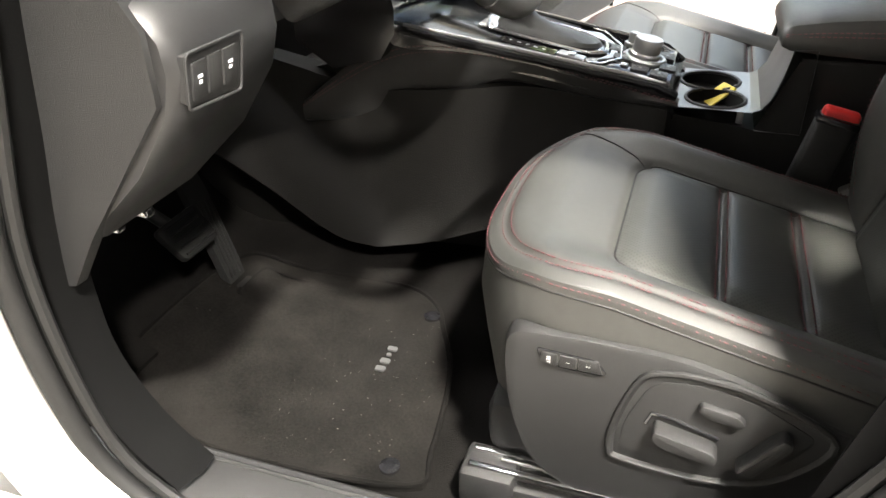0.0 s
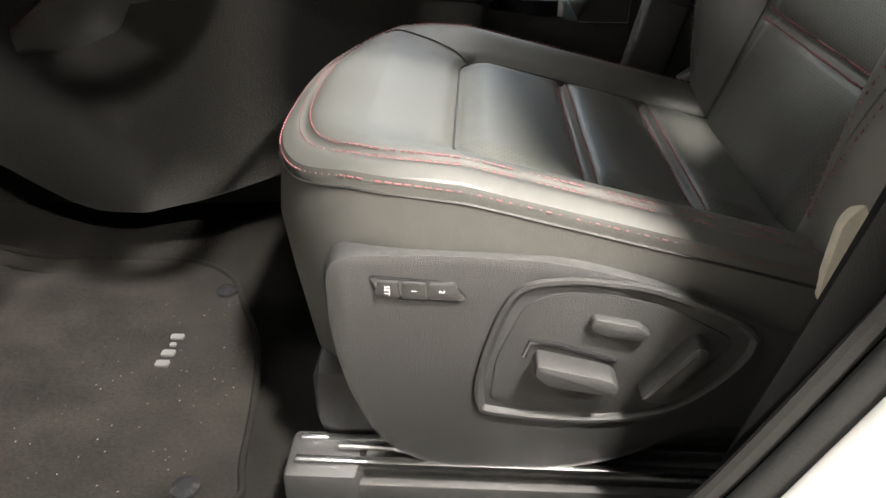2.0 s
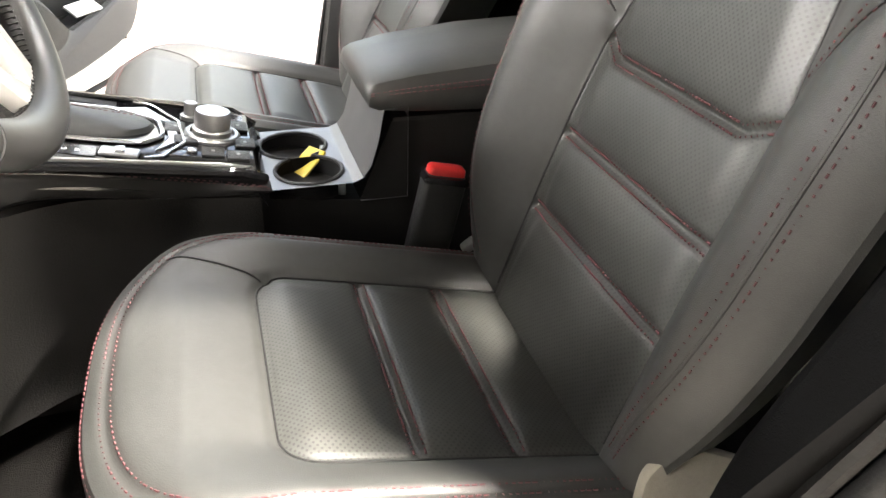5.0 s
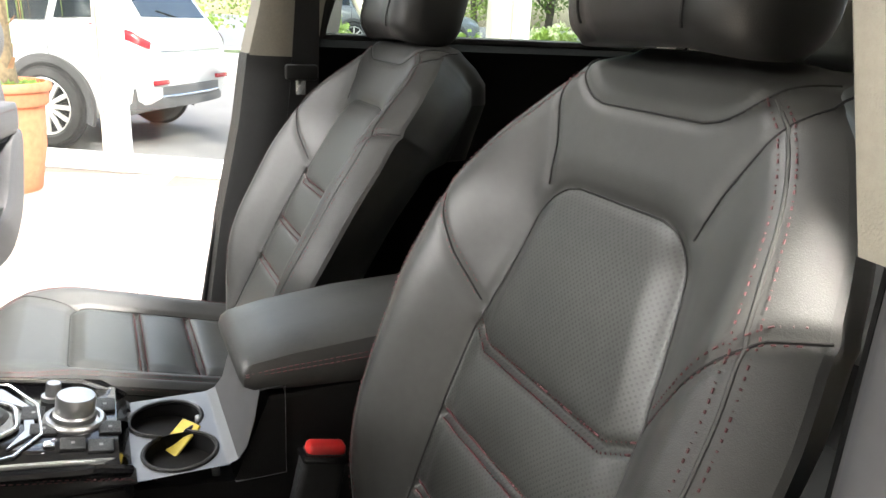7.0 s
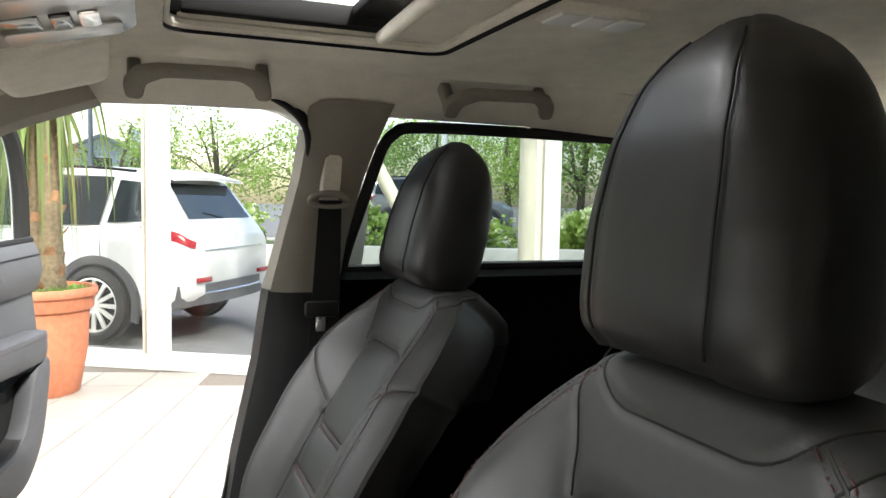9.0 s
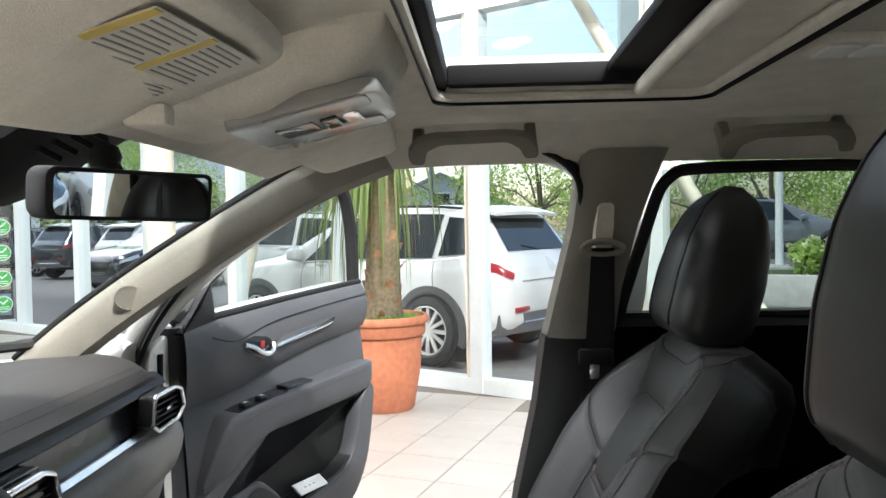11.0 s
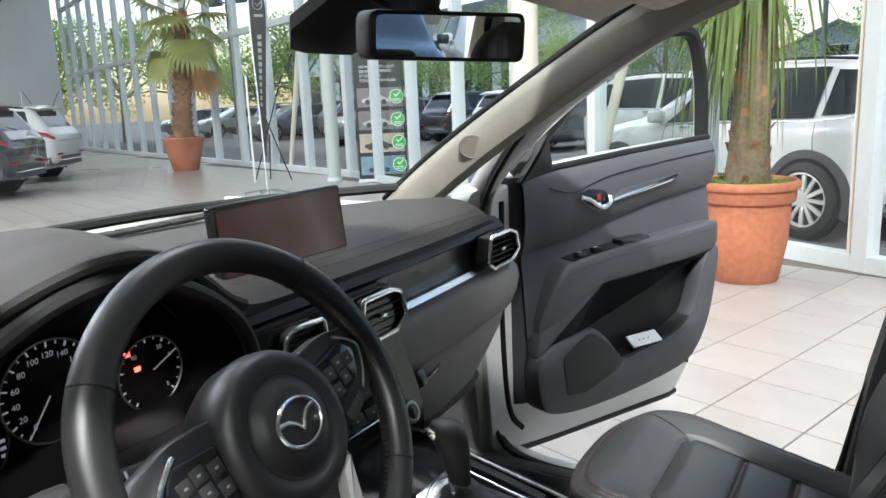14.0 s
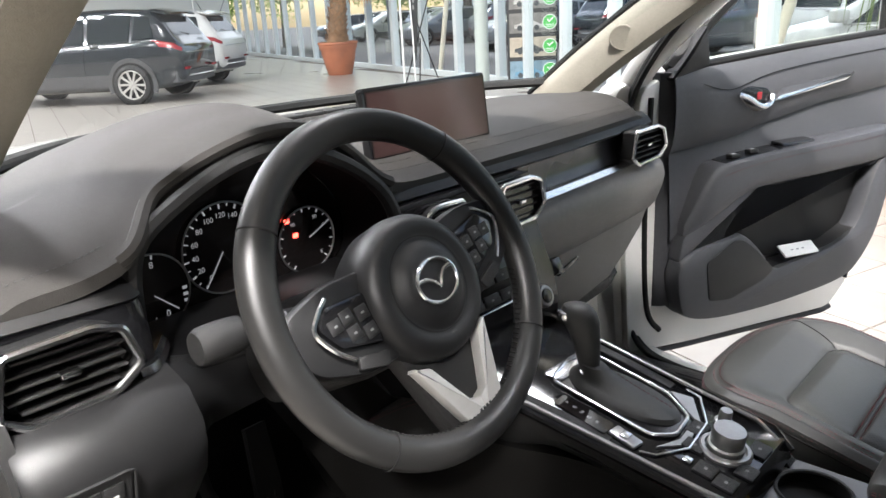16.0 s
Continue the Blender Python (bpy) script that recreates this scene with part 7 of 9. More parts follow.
part("inner_steel", dpl([(-0.28, 0.44), (-0.05, 0.425), (0.46, 0.415), (0.53, 0.49), (0.565, 0.70), (0.582, 0.95), (0.578, 1.20), (-0.15, 1.16), (-0.26, 1.12), (-0.30, 0.8)], -0.05, -0.022, 0.008, 0.03), BODY, pdoor)
part("bottom_seal", tube([dfx(x, -0.06, z) for x, z in ((-0.28, 0.41), (-0.05, 0.40), (0.47, 0.388), (0.51, 0.395))], 0.010, 8), SEALGREY, pdoor)
part("seal", tube([dfx(x, -0.022, z) for x, z in smooth_curve([(-0.232, 1.1), (-0.240, 0.8), (-0.225, 0.56), (-0.18, 0.485)], 5)], 0.008, 8), RUBBER, pdoor)
part("seal", tube([dfx(x, -0.022, z) for x, z in smooth_curve([(0.515, 0.50), (0.55, 0.70), (0.572, 0.95), (0.572, 1.2)], 5)], 0.008, 8), RUBBER, pdoor)
part("hinge_panel", loft([[dfx(x, y, z) for x, y in ((-0.15, -0.004), (-0.19, -0.006), (-0.208, -0.02), (-0.208, -0.05), (-0.15, -0.05))] for z in (0.56, 0.8, 1.0, 1.155)]), DOORTRIM, pdoor)
part("sail_panel", dpl([(-0.20, 1.14), (-0.085, 1.165), (-0.10, 1.26), (-0.14, 1.20)], -0.03, 0.012, 0.004, 0.006), PLASTIC, pdoor)
wf = [(0.585, 1.20), (0.575, 1.38), (0.535, 1.50), (0.46, 1.525), (0.30, 1.49), (0.10, 1.385), (-0.09, 1.24), (-0.17, 1.16)]
part("window_frame", tube([dfx(x, -0.035, z) for x, z in smooth_curve(wf, 5)], 0.021, 8), RUBBER, pdoor, "black door window frame")
part("outer_frame", tube([dfx(x + 0.012, -0.055, z + 0.008) for x, z in smooth_curve(wf[:5], 5)], 0.014, 8), BODY, pdoor)
gpane = part("pane", dpl([(-0.13, 1.17), (0.57, 1.21), (0.56, 1.38), (0.525, 1.495), (0.46, 1.515), (0.30, 1.48), (0.10, 1.375), (-0.08, 1.235)], -0.040, -0.037), CARGLASS, pdoor)
gpane.visible_shadow = False

# ---- mirror, visors, overhead console, belts ----
mir = thing("rear_view_mirror", "black interior rear-view mirror with a camera housing", "mirror", at=(0.09, 1.305, 1.425))
mn = Vector((math.cos(radians(-20)) * math.cos(radians(-4)), math.sin(radians(-20)) * math.cos(radians(-4)), math.sin(radians(-4))))
mr = Vector((-mn.y, mn.x, 0)).normalized()
mu_ = mn.cross(mr)
MM = Matrix(((mr.x, mu_.x, mn.x, 0.114), (mr.y, mu_.y, mn.y, 1.274), (mr.z, mu_.z, mn.z, 1.422), (0, 0, 0, 1)))
mp = rounded([(-0.124, -0.027), (0.120, -0.030), (0.122, 0.032), (-0.124, 0.027)], 0.014)
part("housing", loft([[MM @ Vector((x * k, y * k, h)) for x, y in mp] for k, h in ((0.80, -0.042), (0.93, -0.036), (1.0, -0.022), (1.0, -0.002), (0.985, 0.0015), (0.955, 0.0))]), PLASTIC, mir)
MIRROR = mat("mirror_glass", (0.80, 0.84, 0.84), 0.01, metal=1.0)
part("glass", prism(rounded([(-0.114, -0.0225), (0.110, -0.0255), (0.112, 0.0265), (-0.114, 0.022)], 0.010), 0.0, 0.0025, MM), MIRROR, mir, "mirror glass")
part("stem", tube([(0.075, 1.30, 1.44), (0.06, 1.295, 1.475), (0.05, 1.29, 1.50)], 0.014, 10), PLASTIC, mir)
part("ball", lathe([(0, -0.02), (0.016, -0.012), (0.02, 0), (0.016, 0.012), (0, 0.02)], 20, Matrix.Translation((0.062, 1.297, 1.47))), PLASTIC, mir)
hs = [(0.115, 1.255, 1.525), (0.02, 1.22, 1.50), (-0.10, 1.225, 1.445), (-0.135, 1.26, 1.425), (-0.13, 1.33, 1.425), (-0.09, 1.38, 1.44), (0.03, 1.39, 1.495), (0.115, 1.355, 1.52)]
part("camera_housing", loft([[(x, y, z + 0.018) for x, y, z in hs], hs, [(x * 0.9 + 0.004, 1.305 + (y - 1.305) * 0.8, z - 0.006) for x, y, z in hs], [(x * 0.7 + 0.015, 1.305 + (y - 1.305) * 0.5, z - 0.010) for x, y, z in hs]]), RUBBER, mir, "black camera housing on the windscreen")
for k in range(4):
    part("housing_rib", tube([(0.02 + 0.018 * k, 1.235, 1.475 + 0.007 * k), (0.03 + 0.018 * k, 1.26, 1.465 + 0.007 * k)], 0.004, 6), RUBBER, mir)


def visor(y0, y1, x0, x1, drop, lab):
    """A padded visor folded up under the headliner."""
    v = thing("sun_visor", lab, "sun visor", "sun visors", at=((x0 + x1) / 2, (y0 + y1) / 2, 1.5))
    poly = rounded([(x0, y0), (x0 + 0.01, y1), (x1 - 0.015, y1 + 0.01), (x1, y0)], 0.04)
    cx, cy_ = (x0 + x1) / 2, (y0 + y1) / 2
    bm = loft([[(cx + (x - cx) * k, cy_ + (y - cy_) * k, liner_z(x, y) - drop + h) for x, y in poly] for k, h in ((0.94, 0.022), (0.99, 0.016), (1.0, 0.008), (0.99, 0.001), (0.96, -0.003), (0.7, -0.004))])
    part("pad", bm, LINER, v, smooth=60)
    part("hinge", tube([(x0 + 0.02, y0 + 0.02, liner_z(x0 + 0.02, y0) - drop + 0.008), (x0 + 0.015, y0 - 0.03, liner_z(x0 + 0.02, y0) - 0.004)], 0.008, 8), DIMBEIGE, v)
    return v


def flat_on_visor(xa, xb, ya, yb, drop):
    return sheet(lambda u, w: (xa + (xb - xa) * u, ya + (yb - ya) * w, liner_z(xa + (xb - xa) * u, ya + (yb - ya) * w) - drop), 6, 6, (0, 0, -0.0008))


dv = visor(0.76, 1.108, 0.145, 0.350, 0.040, "greige driver sun visor with warning labels")
for k, (xa, xb, ya, yb) in enumerate(((0.205, 0.25, 0.875, 1.055), (0.258, 0.318, 0.875, 1.075))):
    ls = part("label_sheet", flat_on_visor(xa, xb, ya, yb, 0.0448), PAPER, dv, "white warning label")
    for j in range(2):
        part("label_head", flat_on_visor(xa + 0.001, xb - 0.001, ya + 0.092 * j, ya + 0.012 + 0.092 * j, 0.0456), LABELYELLOW, ls, "pale yellow label heading")
        for i in range(9):
            part("print_bar", flat_on_visor(xa + 0.004 + 0.104 * (xb - xa) * i, xa + 0.0054 + 0.104 * (xb - xa) * i, ya + 0.018 + 0.092 * j, ya + (0.086 - 0.012 * (i % 3 == 2)) + 0.092 * j, 0.0456), PRINTGREY, ls)
part("clip", box(-0.02, 0.02, -0.012, 0.012, -0.014, 0.006, 0.005, m=Matrix.Translation((0.215, 1.085, 1.487))), LINER, dv)
visor(1.56, 1.81, 0.205, 0.365, 0.036, "greige passenger sun visor folded up")
oh = thing("overhead_console", "greige overhead console with map lights and switches", "overhead console", at=(0.30, 1.305, 1.5))
rings = []
for x, w, d in ((0.115, 0.16, 0.002), (0.14, 0.155, 0.010), (0.18, 0.15, 0.024), (0.22, 0.145, 0.044), (0.255, 0.14, 0.060), (0.285, 0.138, 0.062), (0.32, 0.138, 0.053), (0.36, 0.136, 0.056), (0.39, 0.132, 0.048), (0.410, 0.125, 0.022), (0.414, 0.118, 0.0)):
    rings.append([(x, 1.30 + a * w, liner_z(x, 1.30) - d * b + 0.004) for a, b in ((-1.0, -0.3), (-1.0, 0.2), (-0.93, 0.65), (-0.8, 0.9), (-0.4, 1.0), (0.0, 1.02), (0.4, 1.0), (0.8, 0.9), (0.93, 0.65), (1.0, 0.2), (1.0, -0.3))])
part("body", loft(rings), LINER, oh, smooth=60)
OM = Matrix.Translation((0.315, 1.318, 1.5125)) @ Matrix.Rotation(math.atan(-0.245), 4, "Y")
part("light_panel", prism(rounded([(-0.088, -0.105), (0.085, -0.098), (0.085, 0.098), (-0.088, 0.105)], 0.03), -0.006, 0.012, OM, 0.003), FROST, oh, "frosted light and switch panel")
for y in (-0.066, 0.066):
    part("map_light", prism(rounded([(-0.045, y - 0.032), (0.070, y - 0.028), (0.070, y + 0.028), (-0.045, y + 0.032)], 0.012), -0.0085, -0.005, OM, 0.001), FROST, oh, "clear map light lens")
part("dark_window", prism(rounded([(-0.05, -0.03), (-0.005, -0.03), (-0.005, 0.03), (-0.05, 0.03)], 0.006), -0.0085, -0.005, OM, 0.001), GLOSSBLK, oh)
for k in range(2):
    part("sunroof_switch", prism(rounded([(0.004 + 0.026 * k, -0.03), (0.024 + 0.026 * k, -0.03), (0.024 + 0.026 * k, 0.03), (0.004 + 0.026 * k, 0.03)], 0.005), -0.011, -0.005, OM, 0.002), CHROME if k else GLOSSBLK, oh)
dl = thing("dome_lamp", "slim greige ceiling lamp with three white lenses", "ceiling lamp", at=(0.98, 1.375, 1.6))
part("housing", prism(rounded([(0.905, 1.335), (1.06, 1.335), (1.06, 1.415), (0.905, 1.415)], 0.02), 1.588, 1.602, None, 0.003), LINER, dl)
for k in range(3):
    part("lens", box(0.918 + 0.047 * k, 0.958 + 0.047 * k, 1.347, 1.403, 1.584, 1.590, 0.002), WHITE, dl)


def belt(s):
    b = thing("seat_belt", "black seat belt hanging from its pillar anchor", "seat belt", "seat belts", at=(0.74, CY + s * 0.66, 1.1))

    def q(x, y, z):
        return (x + (0.0 if s > 0 else 0.10), 1.305 + s * (y - 1.305), z)

    yy = 1.952
    part("anchor_cover", loft([[q(x + dx, yy + dy, z) for dx, dy in ((-w, 0.012), (-w * 0.8, -0.010), (w * 0.8, -0.010), (w, 0.012))] for x, z, w in ((0.755, 1.425, 0.012), (0.754, 1.418, 0.020), (0.75, 1.37, 0.022), (0.747, 1.335, 0.020))]), LINER, b, "greige anchor cover")
    part("ring", tube([q(0.745 + 0.040 * math.cos(t), yy - 0.016, 1.332 + (0.016 if math.sin(t) > 0 else 0.010) * math.sin(t)) for t in np.linspace(0, 2 * math.pi, 28, endpoint=False)], 0.007, 8, loop=True), DIMBEIGE, b)
    part("webbing", loft([[q(x - 0.023, y, z), q(x + 0.023, y, z), q(x + 0.023, y + 0.002, z), q(x - 0.023, y + 0.002, z)] for x, y, z in ((0.745, yy - 0.02, 1.334), (0.737, yy - 0.022, 1.22), (0.728, yy - 0.024, 1.10), (0.70, yy - 0.03, 0.85), (0.665, yy - 0.03, 0.6), (0.64, yy - 0.02, 0.45))]), RUBBER, b, "black webbing")
    part("webbing", loft([[q(x - 0.023, y, z), q(x + 0.023, y, z), q(x + 0.023, y + 0.002, z), q(x - 0.023, y + 0.002, z)] for x, y, z in ((0.747, yy - 0.008, 1.334), (0.745, yy - 0.006, 1.1), (0.74, yy + 0.0, 0.8), (0.73, yy + 0.02, 0.5))]), RUBBER, b)
    t1 = part("tongue", box(-0.034, 0.034, -0.009, 0.009, -0.016, 0.016, 0.007, m=Matrix.Translation(q(0.727, yy - 0.026, 1.118))), RUBBER, b, "black belt tongue")
    part("tongue_blade", box(-0.010, 0.010, -0.0015, 0.0015, -0.045, -0.014, 0.001, m=Matrix.Translation(q(0.725, yy - 0.026, 1.118))), CHROME, t1)


belt(1)
belt(-1)

# ---- showroom ----


def mix2(a, b, t):
    return a + (b - a) * t



def glass_y(x):
    """The foot of the glass front over the floor."""
    return 6.62 - 0.60 * (x - 0.4) if x > -8.41 else 11.906 - 0.392 * (x + 8.41)


def along(x, out=0.0):
    s = 0.60 if x > -8.41 else 0.392
    d = math.hypot(1, s)
    return Vector((x + out * s / d, glass_y(x) + out / d, 0))


def bar(a, b, w, d, name, material, parent, label="", up=None):
    """A square bar from a to b."""
    a, b = Vector(a), Vector(b)
    z = (b - a).normalized()
    u = Vector(up) if up else Vector((0.86, -0.51, 0))
    u = (u - z * u.dot(z)).normalized()
    v = z.cross(u)
    bm = loft([[p + u * i * w / 2 + v * j * d / 2 for i, j in ((-1, -1), (1, -1), (1, 1), (-1, 1))] for p in (a, b)])
    return part(name, bm, material, parent, label, smooth=0)


struct("ground", box(-160, 160, -60, 220, -0.5, -0.03), ASPHALT, "grey asphalt car park reaching the horizon")
floor_ob = struct("floor", loft([[(-33, -9, z), (8, -9, z), (8, glass_y(8) + 0.1, z), (-8.41, glass_y(-8.41) + 0.1, z), (-33, glass_y(-33) + 0.1, z)] for z in (-0.12, -0.006)]), GROUT, "showroom floor of square cream glossy tiles", smooth=0)
struct("wall_south", box(-33, 8, -9.3, -9, 0, 8), WALLGREY, "unseen back wall of the showroom, dark to cut stray light")
struct("wall_west", box(-33.3, -33, -9.3, 21.6, 0, 8), WALLWHITE, "white painted end wall of the showroom")
struct("wall_east", box(8, 8.3, -9.3, 2.0, 0, 8), WALLGREY, "end wall of the showroom, dark to cut stray light")
struct("showroom_ceiling", loft([[(-33, -9.3, z), (8.3, -9.3, z), (8.3, glass_y(8) + 0.3, z), (-8.41, glass_y(-8.41) + 0.3, z), (-33, glass_y(-33) + 0.3, z)] for z in (8.0, 8.3)]), DECK, "unseen ceiling high over the showroom, dark to cut stray light", smooth=0)
# ceiling lights
for ix in range(6):
    for py in (-3.2, 0.0, 4.6):
        px = -27.5 + 6.1 * ix + (0.6 if py > -1 else -0.4)
        cl = thing("ceiling_light", "long white ceiling light with a glowing diffuser", "ceiling light", group="showroom ceiling lights", at=(px, py, 7.6))
        part("housing", box(px - 0.8, px + 0.8, py - 0.16, py + 0.16, 7.6, 7.68, 0.01), ALU, cl)
        part("diffuser", box(px - 0.76, px + 0.76, py - 0.13, py + 0.13, 7.585, 7.602), LAMPGLOW, cl, "glowing white diffuser")
        part("hanger", box(px - 0.01, px + 0.01, py - 0.01, py + 0.01, 7.68, 8.0), ALU, cl)
        lamp("ceiling_lamp", "AREA", LAMP_W * (0.35 if py > 3 else 0.25 if py < -3 else 1.0) * (0.11 if px > -6 and py < 3 else 1.0), pose(px, py, 7.55), size=1.5, size_y=0.9, color=(1.0, 0.985, 0.96))

# bright spot lamps under the ceiling, behind the driver's side
for sx, sy, watts in ((2.8, -2.2, 450.0), (5.8, -5.4, 210.0)):
    SPOT = look((sx, sy, 7.45), (0.2, 0.8, 0.45))
    fl = thing("spot_light", "white spot lamp hanging under the showroom ceiling", "spot light", "spot lamps", at=(sx, sy, 7.45))
    part("housing", box(-0.34, 0.34, -0.24, 0.24, 0.03, 0.22, 0.03, m=SPOT), ALU, fl)
    part("lens", box(-0.31, 0.31, -0.21, 0.21, 0.012, 0.028, 0.002, m=SPOT), LAMPGLOW, fl, "glowing frosted lens")
    part("bracket", box(sx + 0.02, sx + 0.10, sy - 0.10, sy - 0.02, 7.6, 8.0, 0.004), ALU, fl)
    lamp("spot_lamp", "AREA", watts, SPOT, size=0.6, size_y=0.4, color=(1.0, 0.95, 0.86))

# glass front: mullions, transoms, panes
front = thing("glass_front", "tall glass front of pale aluminium bars", "curtain wall", kind="structure")
NEARX = [0.47 + 1.29 * k for k in range(-6, 6)]
FARX = [-8.41 - 1.62 * k for k in range(0, 15)]
for k, x in enumerate(NEARX + FARX):
    p, dd = along(x), (Vector((0.857, -0.515, 0)) if x > -8.41 else Vector((0.931, -0.365, 0)))
    w = 0.115 if x > -8 else 0.16
    bar(p + Vector((0, 0, 0)), p + Vector((0, 0, 8)), w, 0.16, "mullion", ALU, front, up=dd)
    if -3 < x < 5:
        q = along(x, 0.004) - dd * 0.086
        bar(q, q + Vector((0, 0, 8)), 0.055, 0.10, "mullion_liner", CREAMPAINT, front, "cream inner post", up=dd)
for seg in ((NEARX[-1], -8.41), (-8.41, FARX[-1])):
    a, b = along(seg[0]), along(seg[1] + 0.001)
    for z, hh in ((0.06, 0.12), (3.22, 0.14), (6.0, 0.14)):
        bar(a + Vector((0, 0, z)), b + Vector((0, 0, z)), hh, 0.14, "transom", ALU, front, up=(0, 0, 1))
    for z0, z1 in ((0.12, 3.15), (3.29, 5.93), (6.07, 8.0)):
        o = Vector((0, 0, 0))
        bm = loft([[a + Vector((0, 0, z0)), b + Vector((0, 0, z0))], [a + Vector((0, 0, z1)), b + Vector((0, 0, z1))]], closed=False)
        pn = part("pane", bm, GLASS, front, "clear glass pane", smooth=0)
        pn.visible_shadow = False


def brace(x0, z0, x1, z1, out):
    a, b = along(x0, out), along(x1, out)
    br = thing("steel_brace", "leaning cream steel brace behind the glass", "brace", group="braces", at=a)
    part("tube", tube([a + Vector((0, 0, z0)), b + Vector((0, 0, z1))], 0.055, 12), CREAMPAINT, br)
    part("foot_plate", box(a.x - 0.12, a.x + 0.12, a.y - 0.12, a.y + 0.12, -0.03, 0.02, 0.004), ALU, br)


brace(2.65, 0.0, -1.1, 7.9, 0.30)
brace(-2.55, 0.0, -0.2, 7.9, 0.30)
brace(-11.5, 0.0, -9.6, 6.5, 0.3)
brace(-17.5, 0.0, -19.5, 6.5, 0.3)


def column(x, y, r, material, label):
    c = thing("column", label, "column", group="round columns", at=(x, y, 0))
    part("shaft", lathe([(r, 0.0), (r, 8.0)], 36, Matrix.Translation((x, y, 0))), material, c)
    part("collar", lathe([(r + 0.003, 0.0), (r + 0.02, 0.0), (r + 0.02, 0.06), (r + 0.003, 0.065)], 36, Matrix.Translation((x, y, 0)), caps=False), ALU, c)


column(-8.32, 11.24, 0.125, GREYGREEN, "round grey green painted steel column in the showroom")
column(3.9, 6.8, 0.17, CREAMPAINT, "round cream painted column outside the glass")
column(-2.95, 8.15, 0.15, CREAMPAINT, "round cream painted column beside the glass front")

# ---- cars ----
CARX = [-0.95, -0.93, -0.88, -0.8, -0.7, -0.6, -0.5, -0.38, -0.2, 0.1, 0.5, 0.9, 1.3, 1.55, 1.75, 1.95, 2.15, 2.35, 2.55, 2.7, 3.0, 3.3, 3.5, 3.62, 3.7, 3.74]


def curve_at(pts, x):
    for (a, p), (b, q) in zip(pts, pts[1:]):
        if x <= b:
            return mix2(p, q, max(0, (x - a) / (b - a)))
    return pts[-1][1]


ROOFL = [(-0.95, 1.02), (-0.9, 1.08), (-0.82, 1.16), (-0.52, 1.58), (-0.38, 1.66), (0.0, 1.70), (0.6, 1.72), (1.3, 1.68), (1.6, 1.60), (2.5, 1.15), (2.7, 1.11), (3.3, 1.02), (3.58, 0.92), (3.74, 0.75)]
BELTL = [(-0.95, 0.98), (-0.82, 1.08), (-0.5, 1.14), (0.0, 1.10), (2.4, 1.04), (2.7, 1.02), (3.3, 0.93), (3.6, 0.82), (3.74, 0.7)]
HALFW = [(-0.95, 0.74), (-0.88, 0.84), (-0.7, 0.91), (-0.3, 0.95), (2.8, 0.95), (3.2, 0.92), (3.5, 0.83), (3.66, 0.7), (3.74, 0.5)]
UNDER = [(-0.95, 0.46), (-0.88, 0.38), (-0.6, 0.27), (0.0, 0.24), (3.0, 0.24), (3.5, 0.27), (3.74, 0.42)]


def car_ring(x):
    """Half section of a tall car, from under its middle to its roof."""
    w, top, bt, un = curve_at(HALFW, x), curve_at(ROOFL, x), curve_at(BELTL, x), curve_at(UNDER, x)
    bt = min(bt, top - 0.03)
    g = min(1.0, (top - bt) / 0.5)
    pts = [(0, un), (0.9 * w, un), (0.985 * w, un + 0.08), (1.0 * w, un + 0.22), (1.0 * w, mix2(un, bt, 0.62)), (1.012 * w, mix2(un, bt, 0.82)), (0.985 * w, bt - 0.03), (0.955 * w, bt)]
    for t in (0.3, 0.6, 0.86):
        pts.append((mix2(0.95, mix2(0.85, 0.74, g), t) * w, mix2(bt, top - 0.05 * g, t)))
    pts += [(mix2(0.8, 0.68, g) * w, top - 0.03 * g), (0.5 * w, top - 0.004), (0.25 * w, top + 0.006 * g), (0, top + 0.01 * g)]
    return pts


def car_pt(x, j, side, out=0.0):
    def raw(x, j):
        r = car_ring(x)
        i = min(int(j), len(r) - 2)
        f = j - i
        return Vector((x, side * mix2(r[i][0], r[i + 1][0], f), mix2(r[i][1], r[i + 1][1], f)))
    p = raw(x, j)
    n = (raw(x + 0.02, j) - raw(x - 0.02, j)).cross(raw(x, min(j + 0.2, 14)) - raw(x, max(j - 0.2, 0)))
    n = n.normalized() if n.length > 1e-9 else Vector((0, side, 0))
    if n.dot(Vector((0, p.y, p.z - 0.8))) < 0:
        n = -n
    return p + n * out


def car_pane(x0, x1, j0, j1, side, out=0.012, skew0=0.0, skew1=0.0, nu=8, nv=6):
    return sheet(lambda u, v: car_pt(mix2(x0 + skew0 * v, x1 + skew1 * v, u), mix2(j0, j1, v), side, out), nu, nv)


